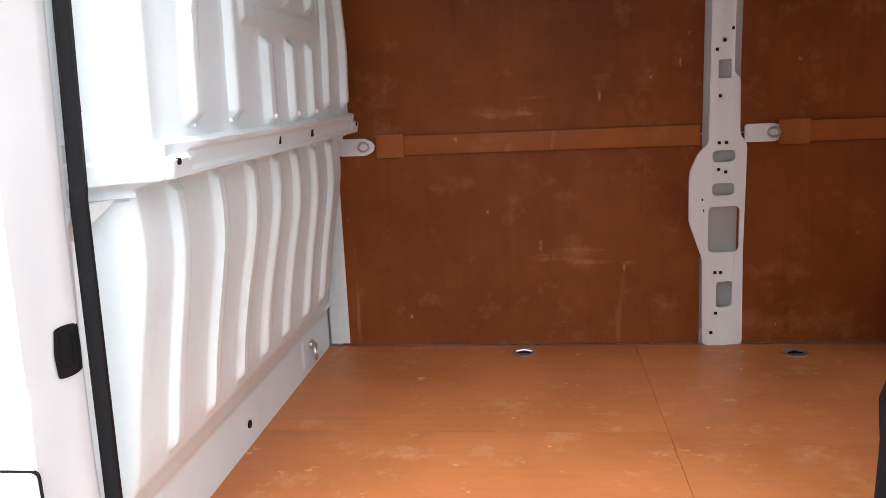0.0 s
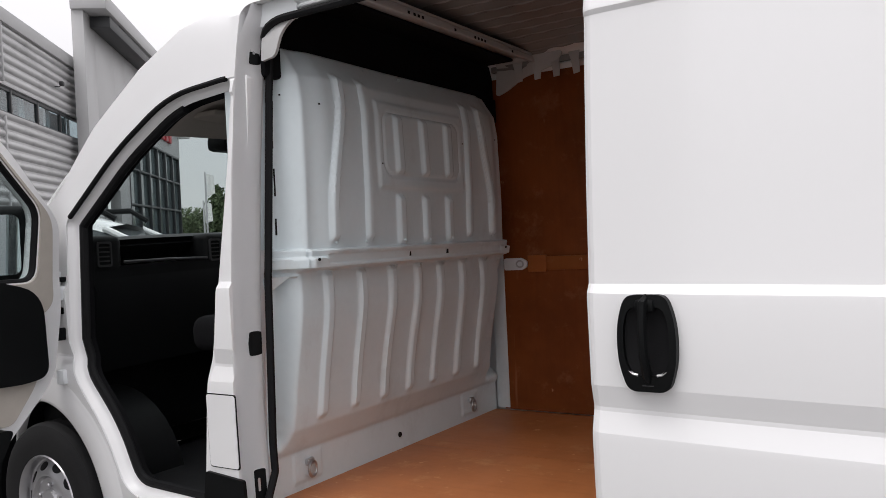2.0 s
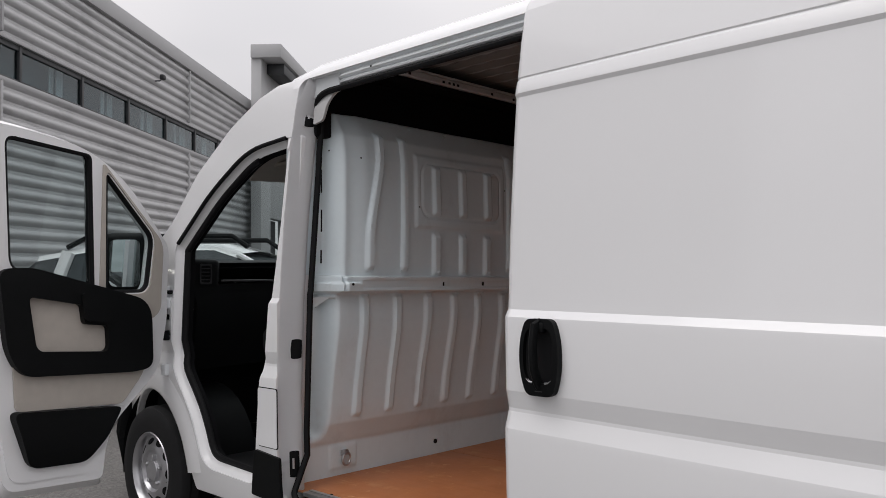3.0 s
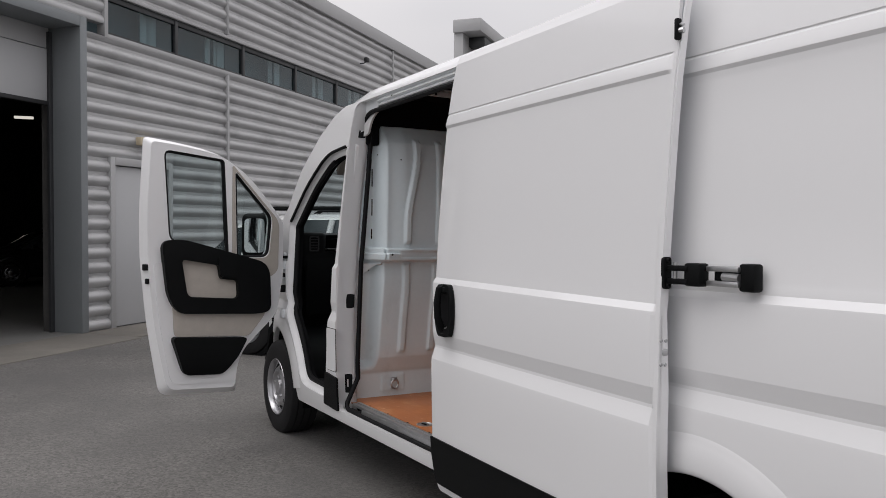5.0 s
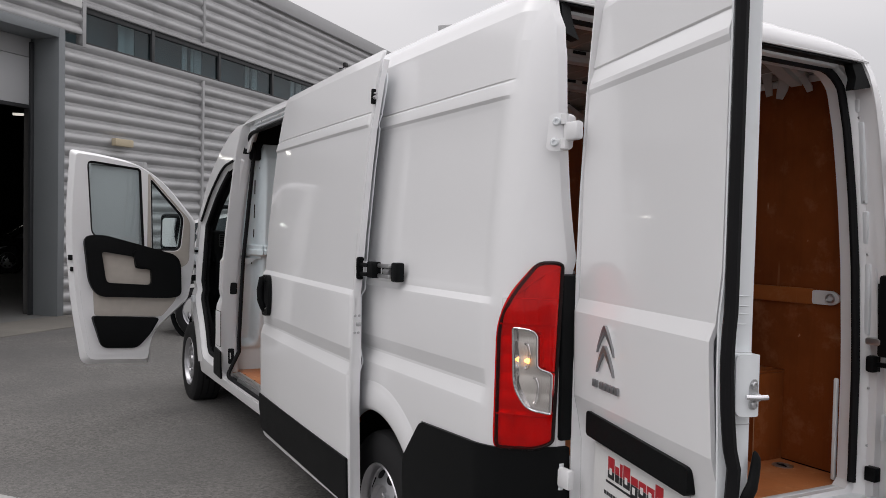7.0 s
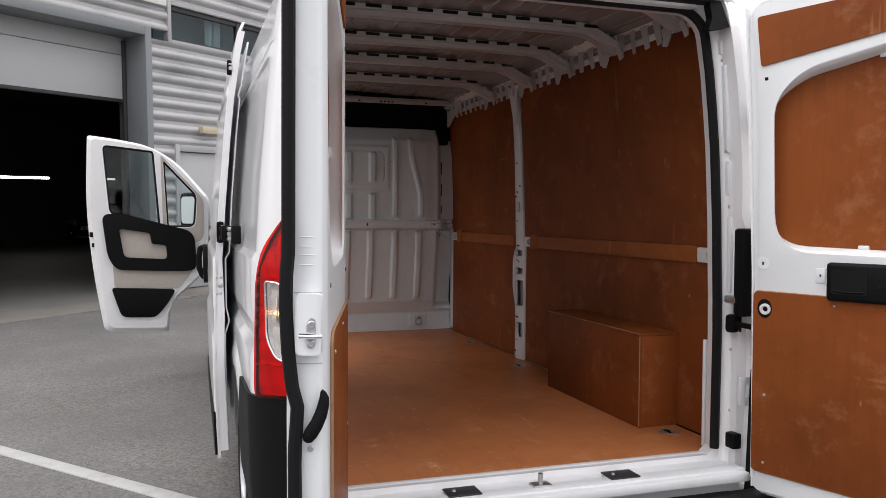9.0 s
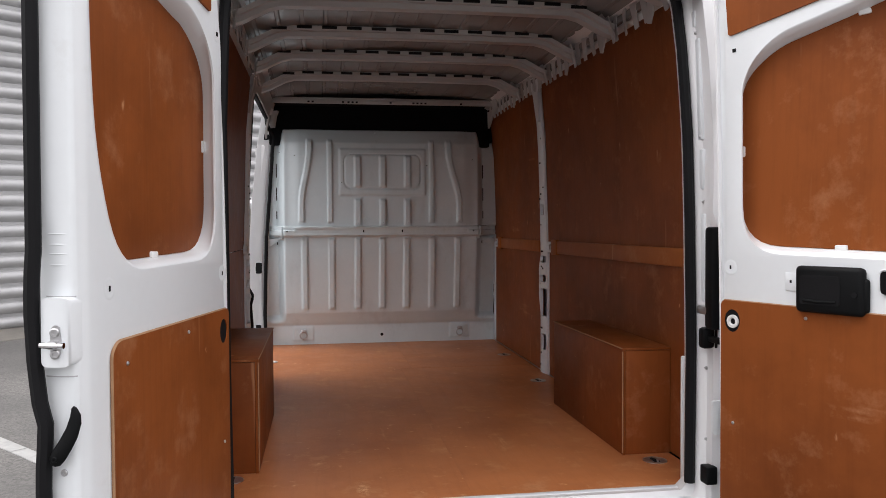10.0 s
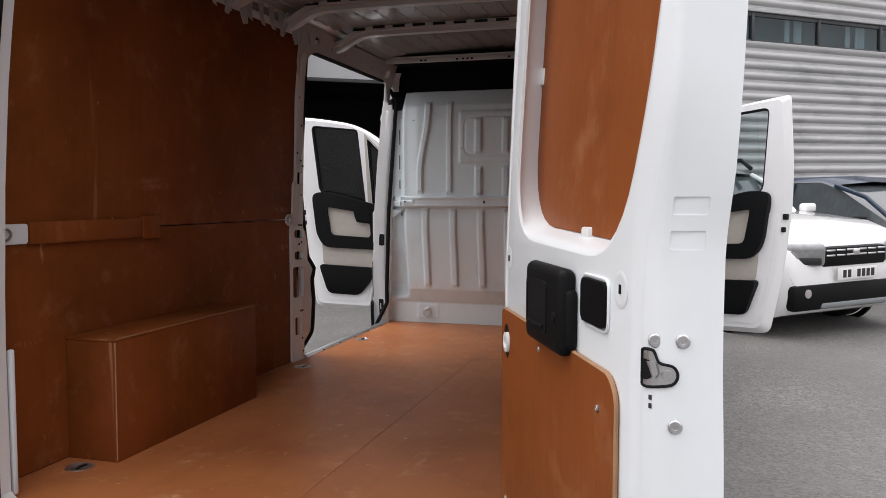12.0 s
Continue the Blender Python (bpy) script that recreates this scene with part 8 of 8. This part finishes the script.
# ---- distance ----
def tree(m, h, r, label, slim=False):
    """Tapered trunk, limbs and a crown of many small leaf clumps."""
    t = thing("tree", label, "tree", m, "trees beyond the yard")
    bm = sweep([(0, 0, 0), (0.05, 0.02, h * 0.25), (-0.03, 0.05, h * 0.5), (0.02, 0.0, h * 0.8)], 0.022 * h, 8)
    for v in bm.verts:
        k = 1 - 0.75 * v.co.z / h
        v.co.x *= k
        v.co.y *= k
    for k in range(7):
        a = k * 2.4
        sweep([(0, 0, h * (0.28 + 0.05 * k)), (r * 0.4 * math.cos(a), r * 0.4 * math.sin(a), h * (0.42 + 0.06 * k)), (r * 0.75 * math.cos(a), r * 0.75 * math.sin(a), h * (0.5 + 0.06 * k))], 0.008 * h, 6, bm=bm)
    part("trunk", bm, BARK, t)
    vs, fs = [], []
    for k in range(2600):
        a, u, q = random.uniform(0, math.tau), random.uniform(-1, 1), random.random() ** 0.4
        lump = 1 + 0.28 * math.sin(3 * a + 2 * u) + 0.2 * math.sin(7 * a - 5 * u)
        hz = 0.40 if not slim else 0.46
        c = Vector((r * lump * q * math.sqrt(1 - u * u) * math.cos(a), r * lump * q * math.sqrt(1 - u * u) * math.sin(a), h * (0.60 if not slim else 0.54) + h * hz * u * q))
        s = random.uniform(0.02, 0.045) * h
        n = Vector((random.gauss(0, 1), random.gauss(0, 1), random.gauss(0, 1))).normalized()
        e1 = n.orthogonal().normalized() * s
        e2 = n.cross(e1)
        i = len(vs)
        vs += [c - e1, c - 0.6 * e2, c + e1, c + 0.6 * e2]
        fs += [(i, i + 1, i + 2, i + 3)]
    me = bpy.data.meshes.new("crown")
    me.from_pydata([tuple(v) for v in vs], [], fs)
    me.materials.append(LEAF)
    cr = new("crown", me)
    cr.parent = t
    return t


for x, y, h, r, slim in ((-44.0, 40.9, 5.6, 2.5, False), (-46.8, 37.5, 5.0, 0.7, True), (-49.2, 43.6, 4.9, 2.0, False), (-55, 42, 3.8, 2.6, False), (-58, 47, 3.6, 3.0, False), (-50, 56, 3.8, 3.2, False), (-62, 52, 4.0, 3.4, False)):
    tree(pose(x, y, 0, 0, 0, random.uniform(0, 360)), h, r, "slim dark green poplar beyond the yard" if slim else "bushy green tree beyond the yard", slim)
for x, y, h in ((-27.5, 29.3, 6.1), (-35.7, 26.7, 4.8), (-26.3, 23.2, 2.7), (-38.0, 28.5, 3.4)):
    pole = thing("street_lamp" if h > 5.5 else "flag_pole", "slim grey pole beyond the yard", "lamp post" if h > 5.5 else "flag pole", pose(x, y, 0))
    part("pole", sweep([(0, 0, 0), (0, 0, h * 0.5), (0, 0, h)], 0.05), STEEL, pole)
    if h > 5.5:
        part("lamp_head", a_box((-0.5, -0.12, h), (0.5, 0.12, h + 0.1), 0.03), STEEL, pole)
    else:
        part("flag", sheet([(0.06, h - 1.3), (0.75, h - 1.2), (0.7, h - 0.2), (0.06, h - 0.1)], lambda u, v, d: Vector((u, 0.08 * math.sin(8 * u) + d, v)), 0.01, (), (0.2, 0.35, 0.5, 0.6)), PLATE, pole)
for k, (x, y, pt) in enumerate(((-22, 16, CAR_WHITE), (-24.5, 18.5, CAR_SILVER), (-19.5, 22, CAR_WHITE), (-17, 25, CAR_DARK), (-14.5, 27.5, CAR_SILVER), (-16, 11.5, CAR_SILVER))):
    car("parked car in the far row of the yard", pt, pose(x, y, 0, 0, 0, 150), 1.5)
bm = bmesh.new()
for x, y, w, h in ((-90, 70, 14, 3.2), (-70, 78, 16, 3.4)):
    box(bm, (x - 4, y - w / 2, 0), (x + 4, y + w / 2, h), 0.05)
tagged(part("backdrop", bm, material("far_houses", (0.30, 0.24, 0.20), 0.9, vary=0.2, scale=0.3)), "low brick houses in the distance", "houses", kind="structure")
